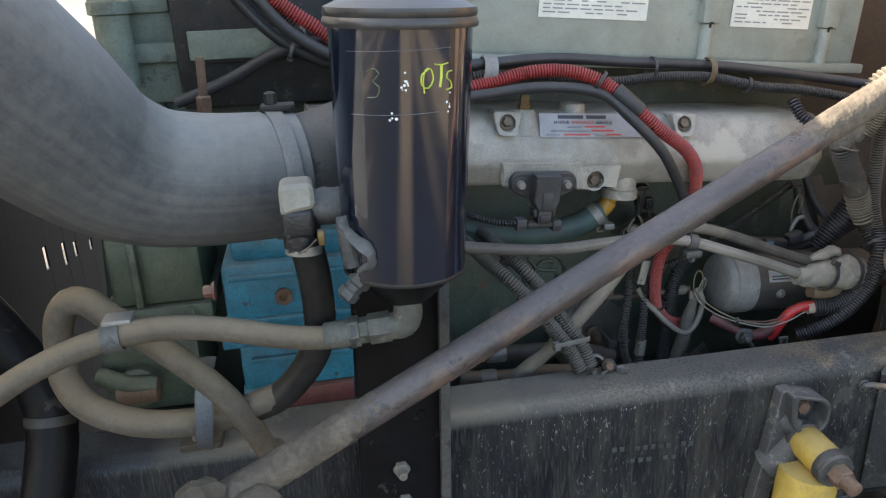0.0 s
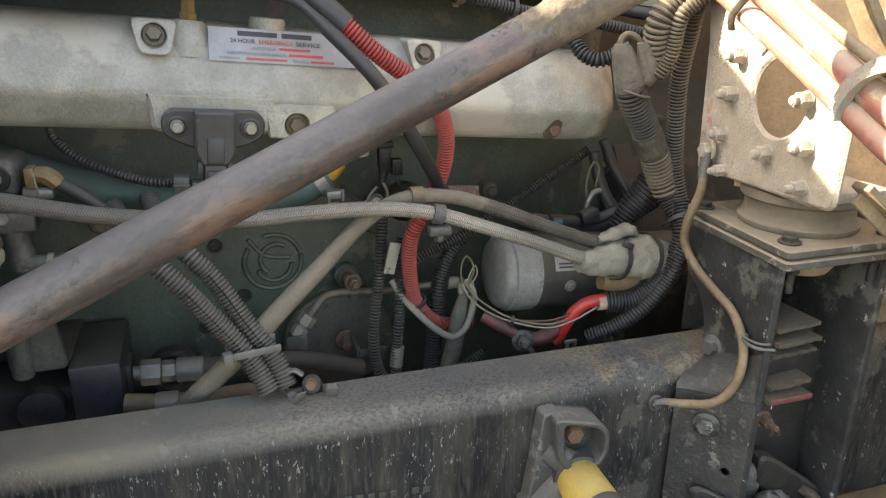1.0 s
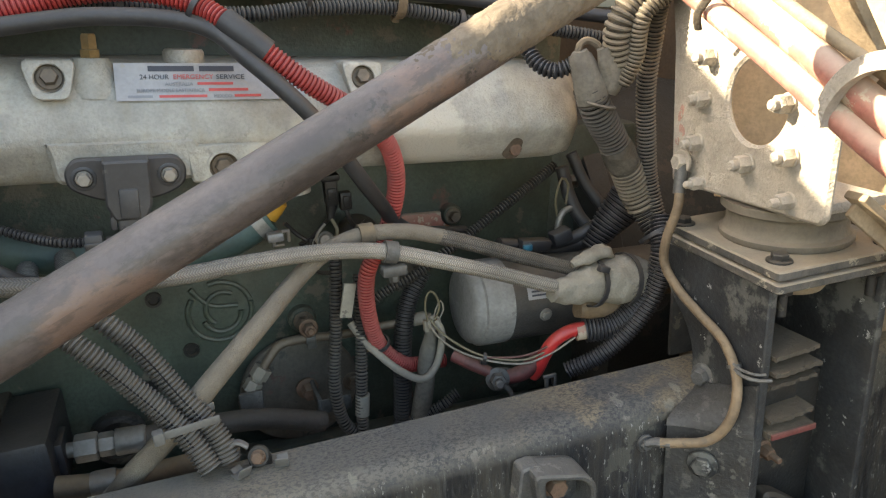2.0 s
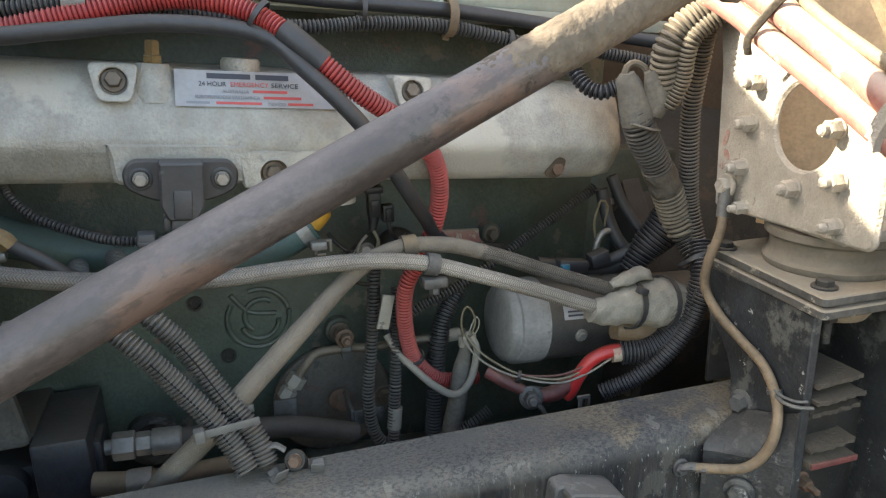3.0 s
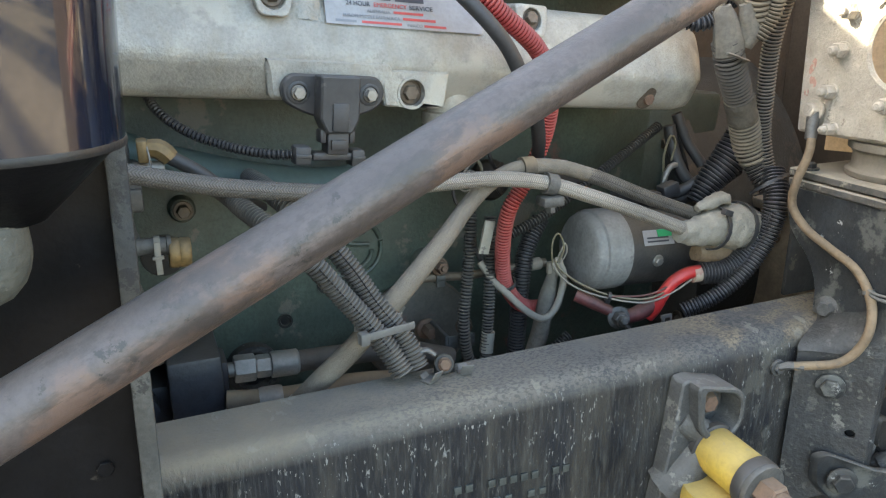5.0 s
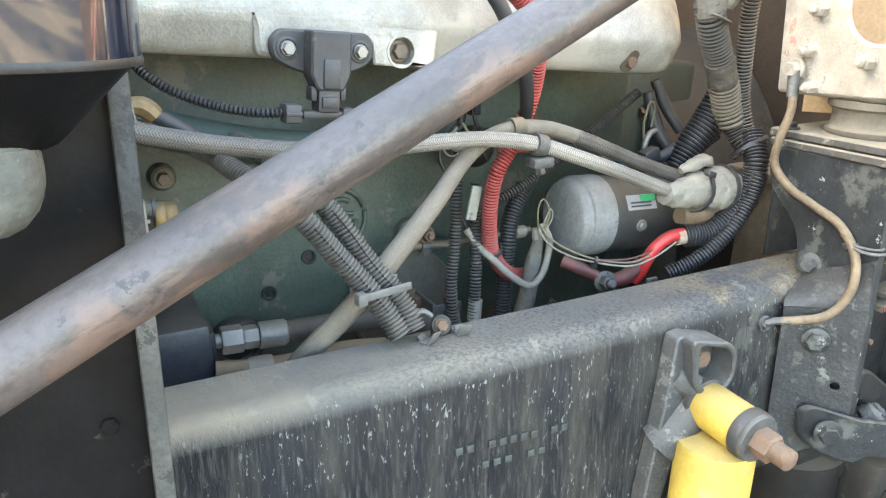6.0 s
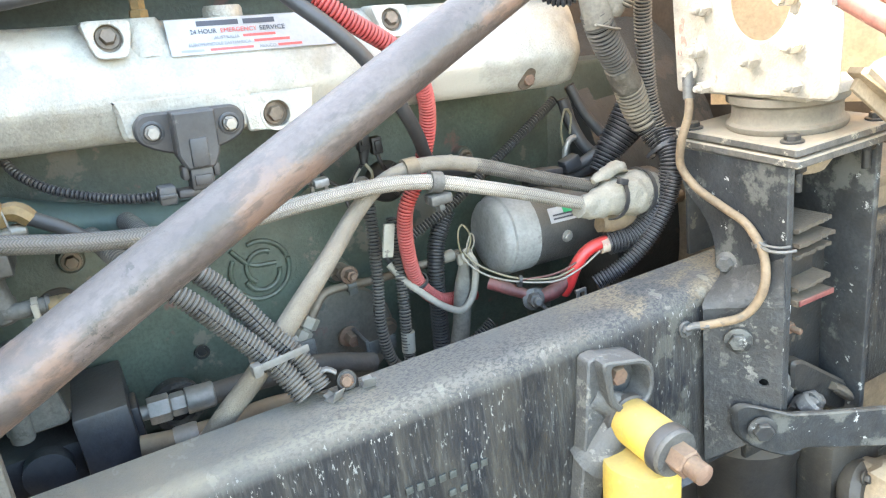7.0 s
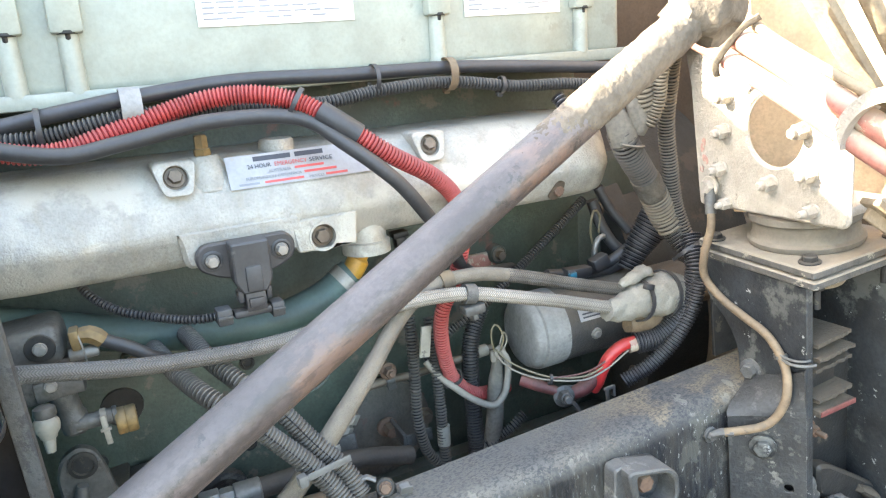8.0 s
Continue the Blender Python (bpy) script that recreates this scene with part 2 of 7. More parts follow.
M_GREEN = mat("dark green engine enamel", (0.046, 0.066, 0.050), 0.40, vary=0.5, dust=0.34, dust_col=(0.18, 0.158, 0.118), bump=0.45, coarse=11, patch=(0.100, 0.090, 0.070), patch_amt=0.30, patch_scale=8, patch2=(0.105, 0.046, 0.038), patch2_amt=0.22, patch2_scale=13)
M_GREENLIGHT = mat("faded grey green enamel", (0.15, 0.185, 0.145), 0.5, vary=0.3, dust=0.25, bump=0.3, patch=(0.09, 0.10, 0.08), patch_amt=0.3, patch_scale=18)
M_ROCKER = mat("grey green rocker cover paint", (0.27, 0.285, 0.235), 0.38, vary=0.14, dust=0.2, bump=0.1, patch=(0.22, 0.225, 0.185), patch_amt=0.3, patch_scale=9)
M_BLUE = mat("blue pump enamel", (0.012, 0.165, 0.245), 0.4, vary=0.4, dust=0.25, patch=(0.05, 0.05, 0.05), patch_amt=0.18, patch_scale=26, bump=0.3)
M_TUBE = mat("worn brown grey steel tube", (0.078, 0.060, 0.053), 0.40, metal=0.1, vary=0.40, coarse=9, dust=0.30, dust_col=(0.178, 0.152, 0.128), patch=(0.026, 0.022, 0.020), patch_amt=0.27, patch_scale=52, patch2=(0.125, 0.078, 0.058), patch2_amt=0.34, patch2_scale=7, bump=0.35, smear=(0.030, 0.024, 0.020))
M_MUD = mat("dried mud crust", (0.125, 0.098, 0.068), 0.95, vary=0.4, bump=0.9, fine=140)
M_ELBOWCAST = mat("grimy grey green elbow casting", (0.080, 0.078, 0.062), 0.6, vary=0.5, dust=0.3, dust_col=(0.20, 0.18, 0.13), bump=0.5, patch=(0.13, 0.125, 0.10), patch_amt=0.3, patch_scale=50)
M_RUBBER = mat("black rubber hose", (0.022, 0.023, 0.026), 0.5, vary=0.3, dust=0.16, bump=0.15)
M_RUBBERDUST = mat("dust covered rubber hose", (0.080, 0.066, 0.048), 0.75, vary=0.4, dust=0.7, dust_col=(0.26, 0.19, 0.112), bump=0.3, patch=(0.045, 0.042, 0.038), patch_amt=0.26, patch_scale=35)
M_GREENHOSE = mat("dark green coolant hose", (0.045, 0.085, 0.075), 0.5, vary=0.25, dust=0.3, dust_col=(0.16, 0.17, 0.14), bump=0.12)
M_ELBOW = mat("dusty silicone intake elbow", (0.052, 0.056, 0.062), 0.45, vary=0.2, dust=0.88, dust_col=(0.31, 0.285, 0.235), bump=0.12, coarse=8, lines=44)
M_CONDUIT = mat("dusty corrugated conduit", (0.040, 0.039, 0.038), 0.6, vary=0.55, dust=0.50, dust_col=(0.27, 0.24, 0.19), bump=0.08, patch=(0.11, 0.10, 0.08), patch_amt=0.30, patch_scale=22, patch2=(0.022, 0.022, 0.022), patch2_amt=0.34, patch2_scale=26)
M_CONDUITBLK = mat("black corrugated conduit", (0.022, 0.023, 0.027), 0.42, vary=0.35, dust=0.20, dust_col=(0.24, 0.20, 0.15), bump=0.05)
M_CONDUITDIRT = mat("dirty black corrugated conduit", (0.036, 0.034, 0.031), 0.6, vary=0.5, dust=0.50, dust_col=(0.24, 0.195, 0.14), bump=0.08, patch=(0.11, 0.09, 0.065), patch_amt=0.30, patch_scale=26)
M_CONDUITTAN = mat("tan dust coated conduit", (0.105, 0.088, 0.062), 0.75, vary=0.5, dust=0.55, dust_col=(0.26, 0.21, 0.145), bump=0.1, patch=(0.05, 0.045, 0.04), patch_amt=0.25, patch_scale=30)
M_CONDUITPALE = mat("black conduit with dusty ridges", (0.030, 0.029, 0.028), 0.6, vary=0.5, dust=0.34, dust_col=(0.26, 0.22, 0.165), bump=0.08)
M_COVER = mat("chipped dusty cover plate paint", (0.098, 0.086, 0.067), 0.65, vary=0.4, dust=0.4, dust_col=(0.21, 0.17, 0.125), bump=0.4, patch=(0.045, 0.045, 0.038), patch_amt=0.34, patch_scale=24, patch2=(0.120, 0.058, 0.046), patch2_amt=0.30, patch2_scale=12)
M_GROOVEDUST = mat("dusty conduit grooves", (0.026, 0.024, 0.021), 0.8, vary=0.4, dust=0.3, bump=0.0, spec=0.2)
M_SLEEVE = mat("grimy cloth wrap", (0.080, 0.070, 0.054), 0.85, vary=0.5, dust=0.4, dust_col=(0.19, 0.155, 0.105), bump=0.7, fine=300)
M_TAPE = mat("grey dusty tape wrap", (0.135, 0.122, 0.10), 0.8, vary=0.4, dust=0.3, bump=0.3)
M_RED = mat("red ribbed conduit", (0.33, 0.030, 0.027), 0.5, vary=0.35, dust=0.40, dust_col=(0.33, 0.18, 0.14), bump=0.05)
M_REDOLD = mat("grimy dark red cable", (0.115, 0.024, 0.023), 0.6, vary=0.5, dust=0.2, bump=0.15)
M_REDGLOSS = mat("bright red cable", (0.46, 0.025, 0.025), 0.35, vary=0.2, dust=0.12, bump=0.04)
M_REDDUST = mat("sun faded red hose under dust", (0.30, 0.10, 0.075), 0.7, vary=0.35, dust=0.75, dust_col=(0.44, 0.35, 0.26), bump=0.25, patch=(0.36, 0.29, 0.21), patch_amt=0.4, patch_scale=25)
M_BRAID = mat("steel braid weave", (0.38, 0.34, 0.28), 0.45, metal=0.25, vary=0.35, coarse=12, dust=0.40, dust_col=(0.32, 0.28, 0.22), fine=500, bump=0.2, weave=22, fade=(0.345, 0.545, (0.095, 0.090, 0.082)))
M_SHEATH = mat("dust soaked hose sheath", (0.155, 0.130, 0.098), 0.85, vary=0.35, dust=0.4, dust_col=(0.25, 0.205, 0.145), fine=700, bump=0.6)
M_TOPPLATE = mat("dust caked chipped top plate", (0.035, 0.036, 0.037), 0.6, vary=0.5, dust=0.9, dust_col=(0.27, 0.225, 0.16), bump=0.5, patch=(0.20, 0.18, 0.14), patch_amt=0.3, patch_scale=40)
M_BRAIDDUST = mat("dirty fabric braid", (0.13, 0.115, 0.097), 0.6, metal=0.2, vary=0.5, dust=0.3, fine=600, bump=0.3, weave=22)
M_GRIP = mat("beige heat sleeve", (0.235, 0.215, 0.172), 0.85, vary=0.3, dust=0.25, fine=400, bump=0.5, patch=(0.12, 0.11, 0.095), patch_amt=0.22, patch_scale=30)
M_PLASTICBLK = mat("matt black plastic", (0.026, 0.027, 0.031), 0.45, vary=0.3, dust=0.18, bump=0.08)
M_PUMP = mat("blue black pump casting", (0.019, 0.022, 0.030), 0.5, vary=0.45, dust=0.16, bump=0.3)
M_PLASTICWHT = mat("off white plastic", (0.26, 0.245, 0.20), 0.5, vary=0.2, dust=0.35, bump=0.12, patch=(0.12, 0.11, 0.10), patch_amt=0.2, patch_scale=60)
M_SENSOR = mat("dusty grey sensor plastic", (0.034, 0.034, 0.035), 0.5, vary=0.35, dust=0.32, dust_col=(0.17, 0.16, 0.14), bump=0.1, patch=(0.075, 0.072, 0.065), patch_amt=0.25, patch_scale=40)
M_PIPEDUST = mat("dull dusty alloy pipe", (0.105, 0.100, 0.092), 0.6, metal=0.2, vary=0.35, dust=0.35, bump=0.3, patch=(0.05, 0.048, 0.045), patch_amt=0.3, patch_scale=25)
M_TIE = mat("grey plastic cable tie", (0.11, 0.108, 0.10), 0.5, vary=0.25, dust=0.15, bump=0.1)
M_STEEL = mat("zinc plated steel", (0.26, 0.25, 0.23), 0.42, metal=0.6, vary=0.3, dust=0.4, bump=0.2)
M_BOLT = mat("grimy bolt steel", (0.13, 0.10, 0.075), 0.5, metal=0.4, vary=0.4, dust=0.35, bump=0.3)
M_RUST = mat("rusted steel", (0.125, 0.068, 0.042), 0.8, vary=0.4, dust=0.3, bump=0.5)
M_BRASS = mat("tarnished brass", (0.20, 0.125, 0.045), 0.5, metal=0.4, vary=0.4, dust=0.4, bump=0.2)
M_YELLOWFIT = mat("amber plastic fitting", (0.42, 0.215, 0.025), 0.4, vary=0.25, dust=0.25, bump=0.05)
M_YELLOW = mat("yellow shock paint", (0.50, 0.33, 0.045), 0.55, vary=0.25, dust=0.45, dust_col=(0.38, 0.29, 0.14), bump=0.15, patch=(0.36, 0.25, 0.075), patch_amt=0.24, patch_scale=60, patch2=(0.30, 0.22, 0.09), patch2_amt=0.22, patch2_scale=18)
M_STARTCAP = mat("grey cast starter nose", (0.25, 0.243, 0.228), 0.5, metal=0.2, vary=0.35, dust=0.35, dust_col=(0.30, 0.27, 0.215), bump=0.45, patch=(0.17, 0.165, 0.155), patch_amt=0.25, patch_scale=30)
M_STARTBODY = mat("black starter body paint", (0.028, 0.028, 0.029), 0.5, vary=0.4, dust=0.3, bump=0.6, fine=300)
M_CAST = mat("sand textured dusty casting", (0.33, 0.29, 0.235), 0.8, vary=0.25, dust=0.35, dust_col=(0.48, 0.42, 0.33), bump=1.0, fine=380, patch=(0.20, 0.17, 0.13), patch_amt=0.2, patch_scale=22)
M_BRACKET = mat("dusty black cast bracket", (0.040, 0.041, 0.040), 0.6, vary=0.5, dust=0.42, dust_col=(0.24, 0.215, 0.175), bump=0.8, fine=260, patch=(0.125, 0.118, 0.102), patch_amt=0.32, patch_scale=40)
M_SHIM = mat("dust caked dark shim steel", (0.050, 0.040, 0.028), 0.85, vary=0.5, dust=0.5, dust_col=(0.135, 0.105, 0.066), bump=0.8, patch=(0.022, 0.02, 0.016), patch_amt=0.35, patch_scale=50)
M_TANPANEL = mat("tan dusty cab floor panel", (0.60, 0.41, 0.235), 0.85, vary=0.25, dust=0.2, bump=0.2)
M_MOUNT = mat("dust covered mount rubber", (0.11, 0.095, 0.072), 0.8, vary=0.3, dust=0.5, dust_col=(0.24, 0.20, 0.145), bump=0.4)
M_DUSTFLAT = mat("dust caked brown steel", (0.20, 0.15, 0.095), 0.85, vary=0.35, dust=0.45, bump=0.4)
M_FIREWALL = mat("brown dusty cab firewall", (0.095, 0.065, 0.04), 0.75, vary=0.3, dust=0.3, bump=0.3, coarse=6)
M_STRAP = mat("tan dusty ground cable", (0.145, 0.098, 0.055), 0.75, vary=0.4, dust=0.36, dust_col=(0.25, 0.195, 0.125), bump=0.5, patch=(0.09, 0.068, 0.045), patch_amt=0.25, patch_scale=90)
M_STRAPSTEEL = mat("blue grey strap steel", (0.075, 0.086, 0.098), 0.5, metal=0.2, vary=0.35, dust=0.25, bump=0.3, patch=(0.12, 0.105, 0.08), patch_amt=0.25, patch_scale=40)
M_CHIPCREAM = mat("black paint chipped to cream", (0.012, 0.012, 0.014), 0.35, vary=0.4, dust=0.08, bump=0.6, patch=(0.24, 0.23, 0.19), patch_amt=0.22, patch_scale=75)
M_OLIVE = mat("grimy olive green case paint", (0.085, 0.105, 0.068), 0.5, vary=0.35, dust=0.2, bump=0.3, patch=(0.05, 0.055, 0.045), patch_amt=0.3, patch_scale=16)
M_GAPDARK = mat("dark gap filling casting", (0.020, 0.021, 0.019), 0.55, vary=0.5, dust=0.12, bump=0.6, patch=(0.045, 0.035, 0.026), patch_amt=0.3, patch_scale=14)
M_PALETAPE = mat("pale grey cloth tape", (0.27, 0.265, 0.25), 0.7, vary=0.25, dust=0.2, bump=0.4)
M_MUDHOSE = mat("grime coated rubber hose", (0.048, 0.040, 0.032), 0.7, vary=0.4, dust=0.4, dust_col=(0.15, 0.12, 0.085), bump=0.3)
M_OVERSPRAY = mat("faded red overspray", (0.36, 0.20, 0.155), 0.85, vary=0.3, dust=0.3, dust_col=(0.44, 0.38, 0.30), bump=0.8, fine=380, patch=(0.33, 0.285, 0.23), patch_amt=0.42, patch_scale=150)
M_WHITEPAINT = mat("white paint marks", (0.75, 0.75, 0.72), 0.6, vary=0.1, bump=0.1)
M_YGPAINT = mat("yellow green paint pen", (0.55, 0.62, 0.08), 0.5, vary=0.15, bump=0.05)
M_GREYPEN = mat("faded pale green stencil paint", (0.046, 0.050, 0.044), 0.5, vary=0.5, bump=0.05)
M_GREENPEN = mat("pale green paint pen", (0.19, 0.23, 0.12), 0.5, vary=0.15, bump=0.05)
M_LABEL = mat("silver white label", (0.34, 0.335, 0.335), 0.35, vary=0.15, dust=0.2, bump=0.05, patch=(0.33, 0.31, 0.28), patch_amt=0.25, patch_scale=70)
M_LABELCREAM = mat("cream data label", (0.68, 0.65, 0.55), 0.4, vary=0.08, dust=0.06, bump=0.03)
M_INK = mat("dark label ink", (0.05, 0.05, 0.06), 0.5, vary=0.1, bump=0.0)
M_INKGREY = mat("grey label ink", (0.22, 0.22, 0.23), 0.5, vary=0.1, bump=0.0)
M_INKRED = mat("red label ink", (0.50, 0.08, 0.07), 0.5, vary=0.1, bump=0.0)
M_INKGREEN = mat("green label ink", (0.03, 0.32, 0.12), 0.5, vary=0.1, bump=0.0)
M_WIREYEL = mat("pale yellow wire", (0.15, 0.128, 0.075), 0.5, vary=0.3, dust=0.4, bump=0.1)
M_WIREGREY = mat("grey tan wire", (0.23, 0.205, 0.165), 0.65, vary=0.2, dust=0.35, bump=0.1)
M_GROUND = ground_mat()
# Groove faces are coloured darker than the conduit itself.
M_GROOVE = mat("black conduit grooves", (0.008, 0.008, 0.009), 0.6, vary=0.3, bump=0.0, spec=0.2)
# Darker copy of the conduit red: groove shade put into the colour.
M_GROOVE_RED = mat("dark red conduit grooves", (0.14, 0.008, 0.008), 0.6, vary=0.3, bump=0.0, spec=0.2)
M_OILBLACK = mat("oily black rubber", (0.012, 0.012, 0.013), 0.4, vary=0.4, dust=0.18, bump=0.2, spec=0.3)
M_SHADEPANEL = mat("white shade panel paint", (0.55, 0.55, 0.53), 0.35, vary=0.08, bump=0.02)


# ---- mesh helpers ----
def thing(name, at, label, category, group="", kind=""):
    ob = new(name)
    ob.empty_display_size = 0.02
    ob.location = at
    return tagged(ob, label, category, group, kind)


def base_of(ob):
    p = Vector((0, 0, 0))
    while ob is not None:
        p += ob.location
        ob = ob.parent
    return p


def part(name, bm, material, parent, label="", smooth=True):
    if parent is not None:
        bmesh.ops.translate(bm, verts=bm.verts, vec=-base_of(parent))
    bmesh.ops.recalc_face_normals(bm, faces=bm.faces)
    me = bpy.data.meshes.new(name)
    bm.to_mesh(me)
    bm.free()
    for mt in material if isinstance(material, (list, tuple)) else [material]:
        me.materials.append(mt)
    if smooth:
        for p in me.polygons:
            p.use_smooth = True
        me.set_sharp_from_angle(angle=radians(38))
    ob = new(name, me)
    ob.parent = parent
    return tagged(ob, label)


def spline(pts, step=0.006):
    p = [Vector(q) for q in pts]
    p = [p[0] * 2 - p[1]] + p + [p[-1] * 2 - p[-2]]
    out = []
    for i in range(1, len(p) - 2):
        a, b, c, d = p[i - 1:i + 3]
        n = max(2, int((c - b).length / step))
        for k in range(n):
            t = k / n
            out.append(0.5 * (2 * b + (c - a) * t + (2 * a - 5 * b + 4 * c - d) * t * t + (3 * b - a - 3 * c + d) * t ** 3))
    out.append(p[-2])
    return out


def sweep(pts, r, sides=12, step=0.006, ribs=0.0, pitch=0.0045, cap=True, flat=1.0, flutes=0.0):
    """A hose along a smooth line. r: radius, or radii at even steps; ribs: depth of the corrugation, whose grooves take the second material;
    flutes: depth of fine lines along it."""
    line = spline(pts, pitch / 4 if ribs else step)
    rr = [r] if isinstance(r, (int, float)) else list(r)
    bm = bmesh.new()
    uvl = bm.loops.layers.uv.new("UVMap")
    tan = [(line[min(i + 1, len(line) - 1)] - line[max(i - 1, 0)]).normalized() for i in range(len(line))]
    up = Vector((0, 0, 1)) if abs(tan[0].z) < 0.9 else Vector((0, 1, 0))
    side = tan[0].cross(up).normalized()
    rings, low, along, dist = [], [], [], 0.0
    for i, q in enumerate(line):
        if i:
            dist += (q - line[i - 1]).length
        side = (side - tan[i] * side.dot(tan[i])).normalized()
        nor = side.cross(tan[i])
        f = i / max(1, len(line) - 1) * (len(rr) - 1)
        k = min(int(f), len(rr) - 2) if len(rr) > 1 else 0
        rad = rr[k] + (rr[k + 1] - rr[k]) * (f - k) if len(rr) > 1 else rr[0]
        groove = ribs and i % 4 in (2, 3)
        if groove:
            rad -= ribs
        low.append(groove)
        along.append(dist / (2 * math.pi * rr[0]))
        rings.append([bm.verts.new(q + (side * math.cos(2 * math.pi * j / sides) + nor * (math.sin(2 * math.pi * j / sides) * flat)) * (rad * (1 + flutes * (j % 2)))) for j in range(sides)])
    for i, (a, b) in enumerate(zip(rings, rings[1:])):
        for j in range(sides):
            fc = bm.faces.new((a[j], a[(j + 1) % sides], b[(j + 1) % sides], b[j]))
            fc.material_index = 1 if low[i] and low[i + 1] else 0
            for lp, uv in zip(fc.loops, ((j / sides, along[i]), ((j + 1) / sides, along[i]), ((j + 1) / sides, along[i + 1]), (j / sides, along[i + 1]))):
                lp[uvl].uv = uv
    if cap:
        bm.faces.new(rings[0][::-1])
        bm.faces.new(rings[-1])
    return bm


def lathe(profile, base, axis=(0, 0, 1), segs=32, rfun=None):
    """profile: (radius, distance along the axis) pairs."""
    bm = bmesh.new()
    q = Vector(axis).normalized().to_track_quat('Z', 'Y')
    rings = []
    for r, h in profile:
        rings.append([bm.verts.new(Vector(base) + q @ Vector((max(r, 1e-5) * math.cos(2 * math.pi * j / segs), max(r, 1e-5) * math.sin(2 * math.pi * j / segs), h))) for j in range(segs)])
    for a, b in zip(rings, rings[1:]):
        for j in range(segs):
            bm.faces.new((a[j], a[(j + 1) % segs], b[(j + 1) % segs], b[j]))
    hollow = len(profile) == 4 and profile[0][0] == profile[3][0] and profile[1][0] == profile[2][0] > profile[0][0]
    if hollow:
        for j in range(segs):
            bm.faces.new((rings[3][j], rings[3][(j + 1) % segs], rings[0][(j + 1) % segs], rings[0][j]))
    else:
        bm.faces.new(rings[0][::-1])
        bm.faces.new(rings[-1])
    bmesh.ops.remove_doubles(bm, verts=bm.verts, dist=2e-5)
    return bm


def box(lo, hi, bevel=0.002, m=None, segs=2):
    bm = bmesh.new()
    bmesh.ops.create_cube(bm, size=1)
    lo, hi = Vector(lo), Vector(hi)
    for v in bm.verts:
        v.co = Vector((v.co[i] + 0.5) * (hi[i] - lo[i]) + lo[i] for i in range(3))
    if bevel:
        bmesh.ops.bevel(bm, geom=bm.edges, offset=bevel, segments=segs, profile=0.5, affect='EDGES')
    if m is not None:
        bm.transform(m)
    return bm


def slab(outline, holes, depth, to_world, bevel=0.0015):
    """A flat plate from a 2D outline with holes, thickened; to_world maps (u, v, w) to a place."""
    bm = bmesh.new()
    edges = []
    for loop in [outline, *holes]:
        vs = [bm.verts.new((u, v, 0)) for u, v in loop]
        edges += [bm.edges.new((vs[i], vs[(i + 1) % len(vs)])) for i in range(len(vs))]
    bmesh.ops.triangle_fill(bm, edges=edges, use_beauty=True, use_dissolve=True)
    ext = bmesh.ops.extrude_face_region(bm, geom=bm.faces[:])
    bmesh.ops.translate(bm, verts=[g for g in ext["geom"] if isinstance(g, bmesh.types.BMVert)], vec=(0, 0, depth))
    bmesh.ops.recalc_face_normals(bm, faces=bm.faces)
    if bevel:
        sharp = [e for e in bm.edges if len(e.link_faces) == 2 and e.calc_face_angle(0) > 0.9]
        bmesh.ops.bevel(bm, geom=sharp, offset=bevel, segments=1, affect='EDGES')
    for v in bm.verts:
        v.co = Vector(to_world(*v.co))
    return bm


def merge(*bms):
    out = bmesh.new()
    for b in bms:
        me = bpy.data.meshes.new("tmp")
        b.to_mesh(me)
        b.free()
        out.from_mesh(me)
        bpy.data.meshes.remove(me)
    return out


def ellipse(cu, cv, a, b, n=28, rot=0.0):
    return [(cu + a * math.cos(2 * math.pi * i / n) * math.cos(rot) - b * math.sin(2 * math.pi * i / n) * math.sin(rot),
             cv + a * math.cos(2 * math.pi * i / n) * math.sin(rot) + b * math.sin(2 * math.pi * i / n) * math.cos(rot)) for i in range(n)]


def round_poly(pts, r=0.006, n=4):
    """Corners of a 2D outline rounded off."""
    out = []
    for i, p in enumerate(pts):
        a, b, c = Vector(pts[i - 1]), Vector(p), Vector(pts[(i + 1) % len(pts)])
        d1, d2 = (a - b), (c - b)
        k = min(r, d1.length * 0.45, d2.length * 0.45)
        s, e = b + d1.normalized() * k, b + d2.normalized() * k
        for j in range(n + 1):
            t = j / n
            q = s * (1 - t) ** 2 + b * 2 * t * (1 - t) + e * t * t
            out.append((q.x, q.y))
    return out


def bolt_mesh(at, axis, r=0.008, h=0.006, washer=1.45, wh=0.0025, shank=0.0):
    """A hexagon head on a washer, standing on a surface at `at`, pointing along axis."""
    q = Vector(axis).normalized().to_track_quat('Z', 'Y')
    bms = [lathe([(r * washer, -0.001), (r * washer, wh * 0.7), (r * washer * 0.93, wh)], at, axis, 20)]
    hexb = lathe([(r, wh), (r, wh + h * 0.82), (r * 0.88, wh + h), (0.001, wh + h)], (0, 0, 0), (0, 0, 1), 6)
    hexb.transform(Matrix.Translation(at) @ q.to_matrix().to_4x4())
    bms.append(hexb)
    if shank:
        bms.append(lathe([(r * 0.5, wh), (r * 0.5, wh + h + shank), (r * 0.4, wh + h + shank + 0.001)], at, axis, 12))
    return merge(*bms)


def bolt(parent, at, axis, r=0.008, h=0.006, material=None, name="bolt", label="", **kw):
    return part(name, bolt_mesh(Vector(at), axis, r, h, **kw), material or M_BOLT, parent, label)


def crumple(bm, amount):
    """Shallow wrinkles in a skin."""
    bm.normal_update()
    for v in bm.verts:
        v.co += v.normal * (amount * (noise.noise(v.co * 70) + 0.5 * noise.noise(v.co * 160)))
    return bm


